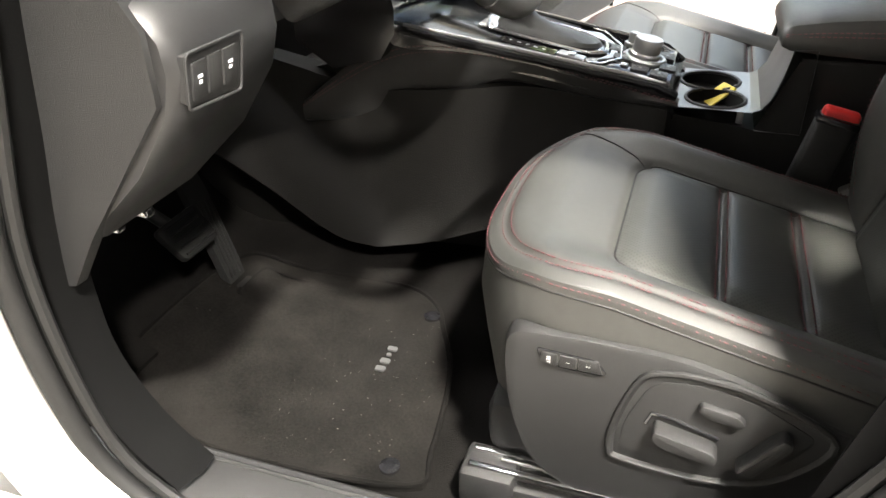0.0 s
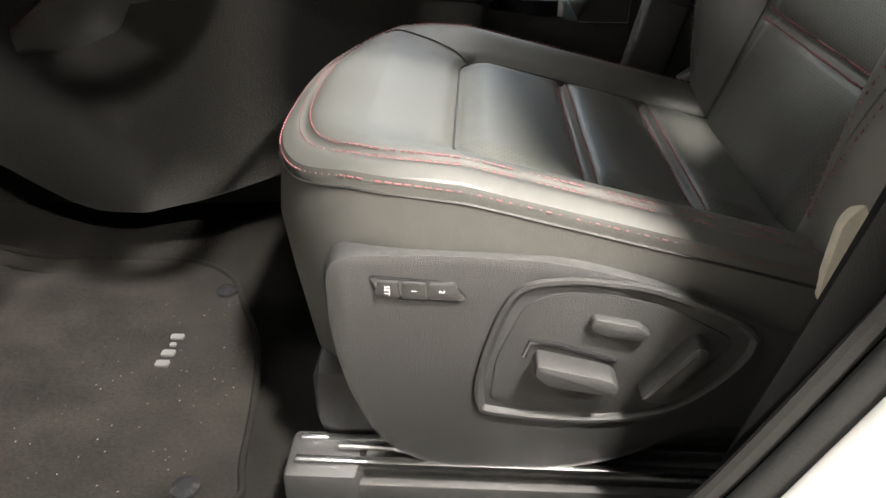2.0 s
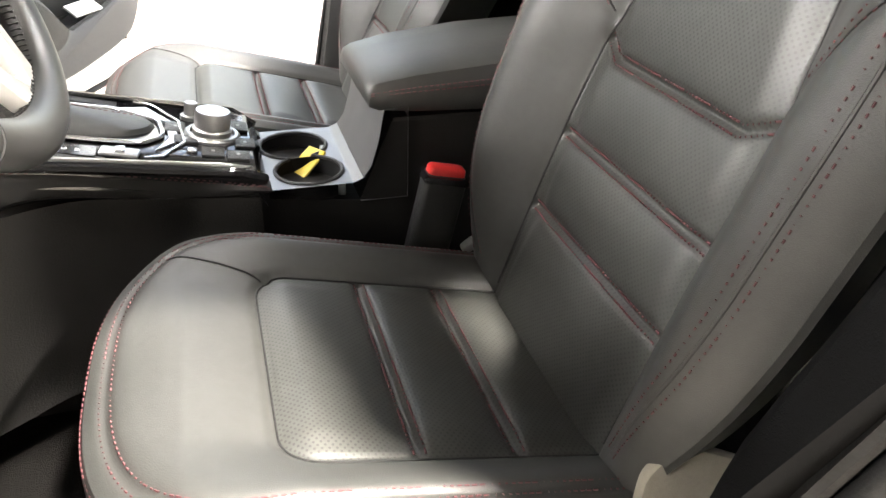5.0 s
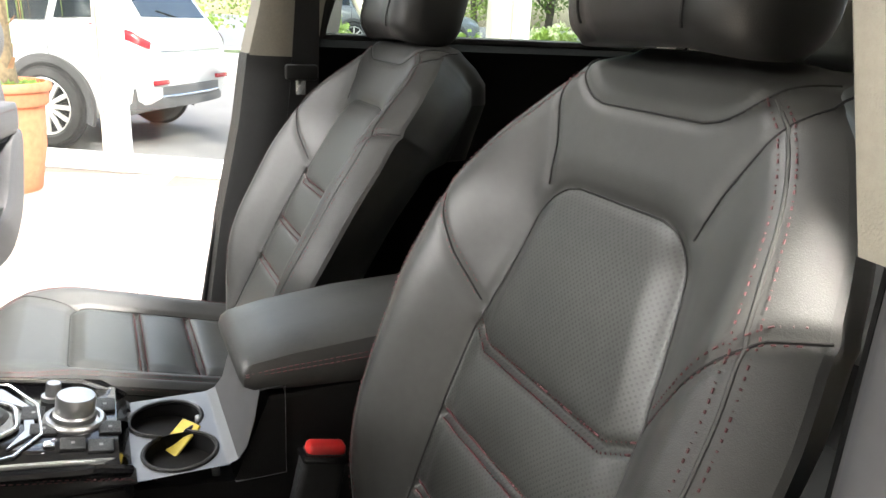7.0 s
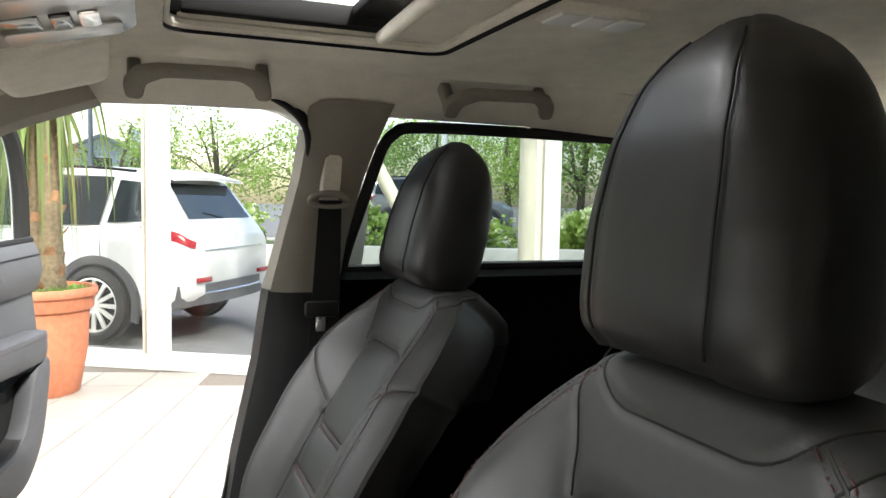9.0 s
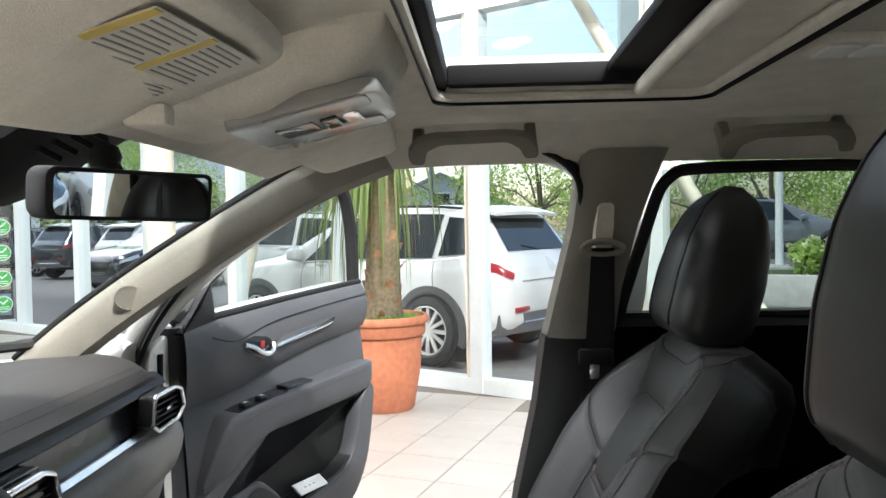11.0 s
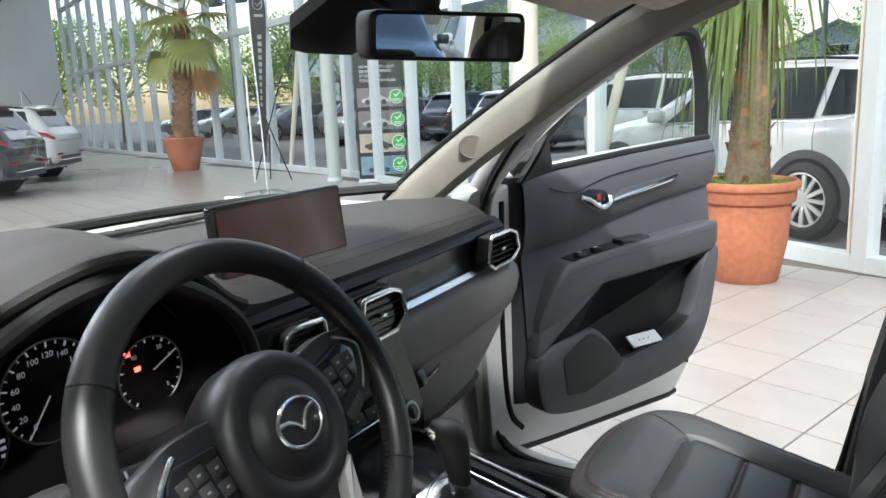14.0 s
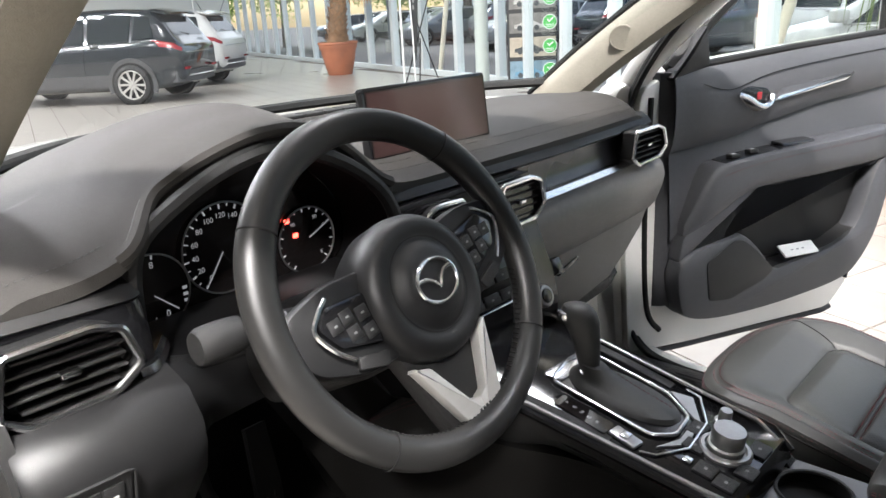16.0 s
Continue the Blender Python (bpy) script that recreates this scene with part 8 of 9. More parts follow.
def wheel_parts(x, y, side, M, parent, spokes=10, dark=False):
    wl = part("wheel", lathe([(0.17, -0.11), (0.30, -0.115), (0.345, -0.09), (0.36, -0.05), (0.36, 0.05), (0.345, 0.09), (0.29, 0.115), (0.262, 0.10), (0.262, -0.05)], 40, M @ Matrix.Translation((x, y, 0.36)) @ Matrix.Rotation(radians(-90 * side), 4, "X"), caps=False), TYRE, parent, "black tyre")
    A = M @ Matrix.Translation((x, y, 0.36)) @ Matrix.Rotation(radians(-90 * side), 4, "X")
    part("rim", join(lathe([(0.27, 0.02), (0.27, 0.10), (0.255, 0.105), (0.245, 0.09), (0.245, 0.02)], 40, A, caps=False), lathe([(0.0, 0.088), (0.05, 0.088), (0.06, 0.07), (0.06, 0.03)], 20, A, caps=False)), RIMSILVER, wl, "silver alloy rim")
    part("brake_disc", lathe([(0.0, 0.0), (0.24, 0.0), (0.24, -0.02)], 28, A, caps=False), GLOSSBLK, wl)
    for k in range(spokes):
        R = A @ Matrix.Rotation(2 * math.pi * k / spokes, 4, "Z")
        part("spoke", prism([(0.045, -0.018), (0.25, -0.03), (0.25, 0.012), (0.045, 0.018)], 0.045, 0.085, R, 0.004, 1), RIMSILVER, wl)


def car(name, label, paint, rear, fwd, group="", scale=1.0, spokes=10, clad=True):
    """A tall five-door car; rear is the near rear wheel's ground spot, on the given side."""
    f = Vector((fwd[0], fwd[1], 0)).normalized()
    M = Matrix(((f.x, -f.y, 0, rear[0]), (f.y, f.x, 0, rear[1]), (0, 0, 1, rear[2] if len(rear) > 2 else 0.0), (0, 0, 0, 1))) @ Matrix.Scale(scale, 4)
    c = thing(name, label, "car", group=group, at=M.translation)

    def T(bm):
        bmesh.ops.transform(bm, matrix=M, verts=bm.verts)
        return bm
    rings = []
    for x in CARX:
        h = car_ring(x)
        rings.append([(x, y, z) for y, z in h] + [(x, -y, z) for y, z in h[-2:0:-1]])
    bd = part("body", T(loft(rings)), paint, c, smooth=50)
    for s in (-1, 1):
        # glass, pillars
        part("window", T(car_pane(-0.02, 0.78, 7.15, 10.2, s, skew0=-0.04, skew1=0.0)), TINT, bd, "dark rear door window")
        part("window", T(car_pane(0.86, 1.98, 7.15, 10.2, s, skew0=0.0, skew1=-0.42)), TINT, bd, "dark front door window")
        part("window", T(car_pane(-0.50, -0.10, 7.25, 10.0, s, skew0=0.10, skew1=-0.04)), TINT, bd, "dark quarter window")
        part("window_trim", T(tube([car_pt(x, 7.0, s, 0.006) for x in [-0.55 + 0.16 * i for i in range(17)]], 0.009, 6)), CHROME, bd, "chrome strip under the windows")
        for x in (0.55, 1.55):
            part("door_handle", T(tube([car_pt(x + 0.03 * i, 6.05, s, 0.028 - 0.01 * abs(i - 3) / 3) for i in range(7)], 0.014, 8)), paint, bd, "door handle")
        for x in (-0.06, 0.82, 1.95):
            part("door_gap", T(tube([car_pt(x + (0.02 * (7 - j) if x > 0 else -0.05 * max(0, 4.2 - j)), j, s, -0.001) for j in (3.0, 3.6, 4.2, 5, 6, 6.8)], 0.0045, 5)), RUBBER, bd, "dark gap round the door")
        part("sill_cladding", T(car_pane(0.35, 2.45, 1.4, 3.3, s, 0.008)), CLAD if clad else paint, bd, "black plastic cladding along the sill")
        for x in (0.0, 2.8):
            w = curve_at(HALFW, x)
            arc = [(math.cos(radians(q)), math.sin(radians(q))) for q in range(-20, 201, 10)]
            part("arch", T(loft([[Vector((x + r * cx, s * (w - 0.012 + h), 0.36 + r * sz)) for cx, sz in arc] for r, h in ((0.37, -0.1), (0.40, 0.022), (0.475, 0.026), (0.485, 0.0))], closed=False)), CLAD, bd, "black wheel arch cladding")
            part("arch_lining", T(lathe([(0.0, 0.012), (0.40, 0.012), (0.40, -0.02)], 32, Matrix.Translation((x, s * (w - 0.002), 0.36)) @ Matrix.Rotation(radians(-90 * s), 4, "X"), caps=False)), RUBBER, bd, "dark wheel arch lining")
            wheel_parts(x, s * (w - 0.05), s, M, c, spokes)
        tl = part("tail_light", T(car_pane(-0.945, -0.60, 5.35, 6.6, s, 0.012, 0.0, 0.12)), TAIL, bd, "red tail light")
        part("lamp_tip", T(car_pane(-0.66, -0.47, 6.0, 6.4, s, 0.018)), TAIL, tl)
        part("headlight", T(car_pane(3.25, 3.66, 5.3, 6.6, s, 0.010)), LAMPLENS, bd, "clear headlight")
        part("mirror", T(join(box(1.98, 2.13, s * 1.0 - 0.09, s * 1.0 + 0.09, 1.08, 1.22, 0.035, 3), box(2.0, 2.06, min(s * 0.86, s * 0.95), max(s * 0.86, s * 0.95), 1.05, 1.12, 0.01))), paint, bd, "wing mirror")
        part("roof_rail", T(tube([car_pt(x, 10.95, s, 0.022) for x in (-0.25, 0.1, 0.5, 0.9, 1.25)], 0.014, 6)), RUBBER, bd, "black roof rail")
    part("rear_window", T(sheet(lambda u, v: Vector((mix2(-0.80, -0.55, u), 0, 0)) + Vector((0, mix2(-0.62, 0.62, v) * (1 - 0.1 * u), curve_at(ROOFL, mix2(-0.80, -0.55, u)) + 0.008)), 6, 12)), TINT, bd, "dark rear window")
    part("spoiler", T(sheet(lambda u, v: (mix2(-0.68, -0.40, u), mix2(-0.66, 0.66, v), mix2(1.60, 1.675, u) + 0.02 * math.sin(math.pi * v)), 5, 12, (0, 0, -0.035))), paint, bd, "roof spoiler")
    part("light_bar", T(box(-0.965, -0.94, -0.60, 0.60, 0.885, 0.90, 0.004)), CHROME, bd, "thin bright strip between the tail lights")
    part("bumper_trim", T(sheet(lambda u, v: (-1.0 + 0.16 * abs(2 * v - 1) ** 3, mix2(-0.86, 0.86, v), mix2(0.36, 0.56, u)), 3, 14, (0.10, 0, 0))), CLAD, bd, "black lower bumper trim")
    part("bumper_chrome", T(tube([(-1.005 + 0.16 * abs(2 * v - 1) ** 3, mix2(-0.8, 0.8, v), 0.47) for v in [i / 12 for i in range(13)]], 0.012, 6)), CHROME, bd, "chrome strip in the bumper")
    for s in (-1, 1):
        part("reflector", T(box(-0.985, -0.95, s * 0.62 - 0.12, s * 0.62 + 0.12, 0.585, 0.63, 0.006)), TAIL, bd, "red bumper reflector")
    part("wiper", T(tube([(-0.80, 0.0, 1.20), (-0.76, 0.3, 1.25)], 0.009, 6)), RUBBER, bd)
    part("grille", T(box(3.66, 3.755, -0.42, 0.42, 0.52, 0.78, 0.02)), GLOSSBLK, bd, "black grille")
    part("front_bumper_trim", T(sheet(lambda u, v: (3.76 - 0.30 * abs(2 * v - 1) ** 3, mix2(-0.84, 0.84, v), mix2(0.26, 0.46, u)), 3, 14, (-0.08, 0, 0))), CLAD, bd, "black lower front bumper")
    return c


for x in (-1.28, 1.42):
    for s in (-1, 1):
        cw = thing("car_wheel", "alloy wheel of the white showroom car", "wheel", group="wheels of the open car", at=(x, CY + s * 0.80, 0.0))
        wheel_parts(x, CY + s * 0.72, s, Matrix.Identity(4), cw, 10)


def to_mid(near, fwd, side, half=0.87):
    """The middle between the rear wheels from one wheel's ground spot."""
    f = Vector((fwd[0], fwd[1])).normalized()
    left = Vector((-f.y, f.x))
    return tuple(Vector(near) - left * side * half)


F1 = (-0.826, 0.563)
car("white_suv", "large clean white sport utility car parked behind the glass", SUVPAINT, to_mid((-0.02, 7.92), F1, 1, 0.83), F1, "parked cars", 0.95, 12)
F2 = (0.93, -0.36)
car("white_suv", "white sport utility car parked in the car park", SUVPAINT, to_mid((-3.6, 13.6), F2, -1), F2, "parked cars", 1.0, 10)
F3 = (-0.8, -0.6)
car("dark_suv", "glossy dark sport utility car standing in the showroom", DARKPAINT, to_mid((-13.1, 6.87), F3, 1), F3, "showroom cars", 1.0, 10)
car("white_suv", "white sport utility car standing in the showroom", SUVPAINT, (-16.2, 10.0), F3, "showroom cars", 1.0, 10)
paints = [("dark", DARKPAINT), ("white", SUVPAINT), ("grey", GREYPAINT), ("white", SUVPAINT), ("dark", DARKPAINT), ("grey", GREYPAINT), ("dark", DARKPAINT)]
for i in range(13):
    colour, pt = paints[(i * 3 + i // 4) % 7]
    x = -7.0 - 2.75 * i
    y = glass_y(x) + 9.0 + (0.3 * i)
    car(colour + "_car", colour + " car parked in a row outside the showroom", pt, (x, y), (0.38 + 0.05 * (i % 2), 0.92) if i % 3 else (-0.38, -0.92), "parked row", 0.95 + 0.03 * (i % 3), 8)
for i in range(6):
    colour, pt = paints[(i * 2 + 1) % 7]
    car(colour + "_car", colour + " car parked further off in the car park", pt, (-9.0 - 5.2 * i, 29.0 + 2.2 * i), (0.92, -0.38), "far parked cars", 1.0, 6)
car("white_suv", "white sport utility car parked behind the showroom corner", SUVPAINT, (12.6, 6.4), (-1.0, -0.2), "parked cars", 1.0, 8)
car("dark_suv", "dark sport utility car parked behind the showroom corner", DARKPAINT, (12.2, 4.1), (-1.0, -0.2), "parked cars", 1.0, 8)
car("grey_suv", "grey sport utility car parked beyond the hydrangeas", GREYPAINT, (6.9, 21.2, 0.35), (0.98, -0.15), "parked cars", 1.0, 8)

# ---- pots and palms ----


def pot(x, y, h, rt, rb, label):
    p = thing("flower_pot", label, "flower pot", group="terracotta pots", at=(x, y, 0))
    M = Matrix.Translation((x, y, 0))
    part("bowl", lathe([(0.0, 0.02), (rb - 0.03, 0.02), (rb - 0.03, 0.0), (rb - 0.008, 0.0), (rb, 0.01), (mix2(rb, rt, 0.4) + 0.004, h * 0.42), (rt - 0.055, h * 0.80), (rt - 0.045, h * 0.80)], 48, M, caps=False), TERRA, p)
    part("rim", lathe([(rt - 0.06, h * 0.795), (rt - 0.035, h * 0.795), (rt - 0.028, h * 0.81), (rt - 0.024, h * 0.91), (rt - 0.004, h * 0.925), (rt, h * 0.94), (rt - 0.002, h * 0.985), (rt - 0.012, h), (rt - 0.035, h), (rt - 0.042, h * 0.98), (rt - 0.055, h * 0.86)], 48, M, caps=False), TERRA, p, "rolled terracotta rim")
    rr = random.Random(7)
    part("soil", sheet(lambda u, v: (x + (rt - 0.045) * math.sqrt(u) * math.cos(2 * math.pi * v), y + (rt - 0.045) * math.sqrt(u) * math.sin(2 * math.pi * v), h * 0.93 + 0.03 * (1 - u) + 0.012 * rr.random()), 8, 40), SOIL, p, "mossy soil")
    bm = bmesh.new()
    for k in range(420):
        a, r = rr.uniform(0, 6.283), (rt - 0.05) * math.sqrt(rr.uniform(0.25, 1))
        q = Vector((x + r * math.cos(a), y + r * math.sin(a), h * 0.93 + 0.03 * (1 - (r / rt) ** 2)))
        d = Vector((rr.uniform(-1, 1), rr.uniform(-1, 1), rr.uniform(0.2, 1.2))).normalized() * rr.uniform(0.02, 0.055)
        e = d.orthogonal().normalized() * 0.011
        bm.faces.new([bm.verts.new(v) for v in (q, q + d * 0.5 + e, q + d, q + d * 0.5 - e)])
    tagged(part("moss", bm, MOSS, p, "small green weeds on the soil", smooth=0), kind="stuff")
    return p


def palm_trunk(name, pts, r, parent, shag, seed, material=None):
    rr = random.Random(seed)
    tr = part(name, tube(pts, r, 18, taper=lambda t: 1.25 - 0.5 * t + 0.15 * math.exp(-t * 9)), material or BARK, parent)
    bm = bmesh.new()
    vs = [Vector(p) for p in pts]
    for k in range(shag):
        t = k / shag
        q = t * (len(vs) - 1.001)
        c = vs[int(q)].lerp(vs[int(q) + 1], q - int(q))
        a = k * 2.4
        rad = r * (1.25 - 0.5 * t + 0.15 * math.exp(-t * 9))
        o = Vector((math.cos(a), math.sin(a), 0))
        s = Vector((-o.y, o.x, 0)) * rr.uniform(0.03, 0.055) * r / 0.13
        lift, ln = rr.uniform(0.015, 0.06) * r / 0.13, rr.uniform(0.05, 0.10) * r / 0.13
        b0 = c + o * (rad - 0.006)
        bm.faces.new([bm.verts.new(v) for v in (b0 - s, b0 + s, b0 + s * 0.6 + o * lift + Vector((0, 0, ln)), b0 - s * 0.6 + o * lift + Vector((0, 0, ln)))])
    if shag:
        tagged(part("husk", bm, HUSK, tr, "shaggy brown leaf stubs", smooth=0), kind="stuff")
    return tr


pot(-0.28, 6.06, 0.72, 0.355, 0.235, "large terracotta pot with mossy soil by the glass")
yucca = thing("palm", "tall potted yucca with drooping narrow green and dry leaves", "palm", group="potted palms", at=(-0.28, 6.06, 0.68))
palm_trunk("trunk", [(-0.28, 6.06, 0.66), (-0.275, 6.06, 0.9), (-0.265, 6.06, 1.3), (-0.25, 6.07, 1.8), (-0.24, 6.08, 2.4), (-0.24, 6.08, 2.75)], 0.118, yucca, 46, 3, YUCCABARK)
ry = random.Random(11)


def strap_leaf(root, az, reach, rise, drop, width, material, parent, name="leaf"):
    """A long narrow leaf that arches out and hangs."""
    n = 12
    o = Vector((math.cos(az), math.sin(az), 0))
    sd = Vector((-o.y, o.x, 0))
    left, mid, right = [], [], []
    for i in range(n + 1):
        t = i / n
        p = Vector(root) + o * reach * (1 - (1 - t) ** 1.7) + Vector((0, 0, rise * math.sin(min(1, t * 2.2) * math.pi / 2) * (1 - t) - drop * t ** 2.0))
        w = width * (0.6 + 0.4 * math.sin(math.pi * min(1, t * 1.4))) * (1 - t ** 4) + 0.001
        left.append(p - sd * w / 2 + Vector((0, 0, w * 0.2)))
        mid.append(p)
        right.append(p + sd * w / 2 + Vector((0, 0, w * 0.2)))
    bm = loft([left, mid, right], closed=False)
    return part(name, bm, material, parent, smooth=60)


for k in range(190):
    az = ry.uniform(0, 6.283) if k % 4 == 0 else ry.gauss(3.7, 0.8)
    dry = k % 8 == 0
    zr = ry.uniform(1.75, 2.75)
    strap_leaf((-0.26, 6.05, zr), az, ry.uniform(0.14, 0.24) if dry else ry.uniform(0.22, 0.70), ry.uniform(0.0, 0.1) if dry else ry.uniform(0.05, 0.3), zr - ry.uniform(1.2, 1.7) if dry else zr - ry.uniform(0.85, 1.75), ry.uniform(0.030, 0.050), DRYFROND if dry else FROND, yucca)
for k in range(9):
    strap_leaf((-0.22, 6.06, ry.uniform(2.0, 2.5)), ry.uniform(-0.6, 0.5), ry.uniform(0.12, 0.24), 0.05, ry.uniform(0.8, 1.5), 0.02, DRYFROND, yucca)

pot(-14.15, 12.68, 0.80, 0.50, 0.30, "large terracotta pot with a fan palm")
fan = thing("palm", "potted fan palm with a shaggy brown trunk", "palm", group="potted palms", at=(-14.15, 12.68, 0.75))
palm_trunk("trunk", [(-14.15, 12.68, 0.72), (-14.14, 12.69, 1.0), (-14.1, 12.72, 1.5), (-14.05, 12.8, 2.2), (-14.0, 12.84, 3.0), (-13.98, 12.85, 3.7)], 0.19, fan, 260, 4)


def fan_leaf(root, az, ln, droop, size, parent, material):
    o = Vector((math.cos(az), math.sin(az), 0))
    tip = Vector(root) + o * ln + Vector((0, 0, -droop))
    mid = Vector(root) + o * ln * 0.55 + Vector((0, 0, 0.15 * ln))
    lf = part("leaf_stalk", tube([root, mid, tip], 0.018, 6), material, parent)
    d = (tip - mid).normalized()
    sd = Vector((-o.y, o.x, 0))
    nm = d.cross(sd).normalized()
    bm = bmesh.new()
    for k in range(19):
        a = radians(-100 + 200 * k / 18)
        u = (d * math.cos(a) + sd * math.sin(a) * 0.95 - Vector((0, 0, 0.18))).normalized()
        v = u.cross(nm).normalized()
        s = size * (0.75 + 0.25 * math.cos(a))
        p1, p2, p3 = tip + u * s * 0.45, tip + u * s * 0.8 + Vector((0, 0, -0.05 * s)), tip + u * s + Vector((0, 0, -0.22 * s))
        w = s * 0.066
        c0 = bm.verts.new(tip)
        l1, r1, m1 = bm.verts.new(p1 - v * w), bm.verts.new(p1 + v * w), bm.verts.new(p1 + nm * 0.012)
        l2, r2, m2 = bm.verts.new(p2 - v * w * 0.7), bm.verts.new(p2 + v * w * 0.7), bm.verts.new(p2 + nm * 0.01)
        e = bm.verts.new(p3)
        for fc in ((c0, l1, m1), (c0, m1, r1), (l1, l2, m2, m1), (m1, m2, r2, r1), (l2, e, m2), (m2, e, r2)):
            bm.faces.new(fc)
    part("leaf", bm, material, lf, "fan shaped palm leaf", smooth=60)


for k in range(16):
    fan_leaf((-13.98, 12.85, 3.15 + 0.04 * k), k * 2.4, 0.55 + 0.25 * ry.random(), (0.75 - 0.085 * k) + 0.1 * ry.random(), ry.uniform(0.62, 0.85), fan, DRYFROND if k < 2 else FANLEAF)

# ---- banners ----
poster = thing("poster_stand", "black upright poster with white writing and car pictures", "poster", at=(-7.2, 11.26, 0))
pa, pb = Vector((-7.56, 11.02, 0)), Vector((-6.86, 11.53, 0))
pd, pn_ = (pb - pa).normalized(), Vector(((pb - pa).y, -(pb - pa).x, 0)).normalized()
if pn_.y > 0:
    pn_ = -pn_
PM = Matrix((( pd.x, 0, pn_.x, pa.x), (pd.y, 0, pn_.y, pa.y), (0, 1, 0, 0), (0, 0, 0, 1)))
PW = (pb - pa).length
part("board", box(0, PW, 0.04, 2.26, -0.012, 0, m=PM), POSTERBLK, poster, "black poster sheet")
part("cassette", box(-0.02, PW + 0.02, 0, 0.06, -0.05, 0.05, 0.01, m=PM), ALU, poster, "aluminium foot of the poster")
part("pole", box(PW / 2 - 0.01, PW / 2 + 0.01, 0.05, 2.2, -0.05, -0.03, m=PM), ALU, poster)
for k, line in enumerate(("LES MEILLEURS CHOIX", "SELON LES EXPERTS", "ET SELON LES", "CONDUCTEURS AUSSI.")):
    words(line, 0.062, PM @ Matrix.Translation((0.10, 2.02 - 0.078 * k, 0.002)), WHITE, poster, "writing", "LEFT")
for k in range(4):
    z0 = 1.33 - 0.40 * k
    pc = part("picture", box(0.04, PW - 0.03, z0, z0 + 0.33, 0, 0.002, m=PM), (PICGREY, PICGREY, PICSAND, PICBLUE)[k], poster, "picture of a car")
    carp = [(0.10, 0.08), (0.11, 0.14), (0.2, 0.155), (0.27, 0.205), (0.44, 0.205), (0.53, 0.15), (0.60, 0.135), (0.61, 0.08)]
    part("car_shape", prism([(x + 0.02, y + z0) for x, y in carp], 0.002, 0.0035, PM), (PICCAR, PICCAR, PICDARK, PICNAVY)[k], pc, "plain car silhouette")
    for wx in (0.22, 0.51):
        part("wheel_shape", prism([(wx + 0.045 * math.cos(a), z0 + 0.085 + 0.045 * math.sin(a)) for a in [i * math.pi / 8 for i in range(16)]], 0.0035, 0.0045, PM), PICDARK, pc)
    bg = part("badge", prism([(PW - 0.13 + 0.125 * math.cos(a), z0 + 0.17 + 0.125 * math.sin(a)) for a in [i * math.pi / 20 for i in range(40)]], 0.003, 0.006, PM), WHITE, poster, "round badge with a white rim")
    part("badge_face", prism([(PW - 0.13 + 0.112 * math.cos(a), z0 + 0.17 + 0.112 * math.sin(a)) for a in [i * math.pi / 20 for i in range(40)]], 0.006, 0.0075, PM), BADGEGREEN, bg, "green badge face")
    part("tick", prism([(PW - 0.17, z0 + 0.225), (PW - 0.14, z0 + 0.19), (PW - 0.07, z0 + 0.255), (PW - 0.07, z0 + 0.225), (PW - 0.14, z0 + 0.16), (PW - 0.18, z0 + 0.205)], 0.0075, 0.009, PM), WHITE, bg, "white tick")
    for j in range(2):
        part("caption", box(PW - 0.20, PW - 0.06, z0 + 0.12 - 0.03 * j, z0 + 0.132 - 0.03 * j, 0.0075, 0.0085, m=PM), WHITE, bg)

flag = thing("feather_flag", "black feather flag banner on a crossed white foot", "flag banner", at=(-8.13, 9.3, 0))
fd = Vector((0.58, 0.81, 0)).normalized()
FM = Matrix(((fd.x, 0, fd.y, -8.13), (fd.y, 0, -fd.x, 9.3), (0, 1, 0, 0), (0, 0, 0, 1)))
out_l = [(0.0, 0.62), (0.02, 0.62), (0.05, 1.0), (0.12, 1.9), (0.19, 2.7), (0.20, 2.95), (0.17, 3.15), (0.10, 3.29), (0.04, 3.31), (-0.02, 3.24), (-0.05, 3.05), (-0.055, 2.6), (-0.03, 1.6), (-0.01, 0.9)]
part("cloth", prism(out_l, -0.003, 0.003, FM), POSTERBLK, flag, "black flag cloth")
part("pole", tube([FM @ Vector(p) for p in ((-0.02, 0.0, 0), (-0.025, 1.0, 0), (-0.06, 2.2, 0), (-0.07, 2.9, 0), (-0.05, 3.22, 0), (0.03, 3.33, 0), (0.1, 3.31, 0))], 0.011, 8), WHITE, flag, "white bent pole")
ringp = [FM @ Vector((0.075 + 0.075 * math.cos(a), 3.0 + 0.09 * math.sin(a), 0.006)) for a in [i * math.pi / 12 for i in range(24)]]
part("emblem", tube(ringp, 0.008, 6, loop=True), SILVER, flag, "silver oval emblem shape")
part("emblem_wing", tube([FM @ Vector(p) for p in ((0.01, 3.02, 0.006), (0.05, 3.0, 0.006), (0.075, 2.955, 0.006), (0.10, 3.0, 0.006), (0.14, 3.02, 0.006))], 0.007, 6), SILVER, flag)
part("bar", box(0.01, 0.15, 2.80, 2.84, 0.003, 0.005, m=FM), SILVER, flag, "silver bar of lettering")
for k in range(11):
    part("bar", box(0.035 - 0.004 * k, 0.10 - 0.008 * k, 2.46 - 0.105 * k, 2.53 - 0.105 * k, 0.003, 0.005, m=FM), SILVER, flag)
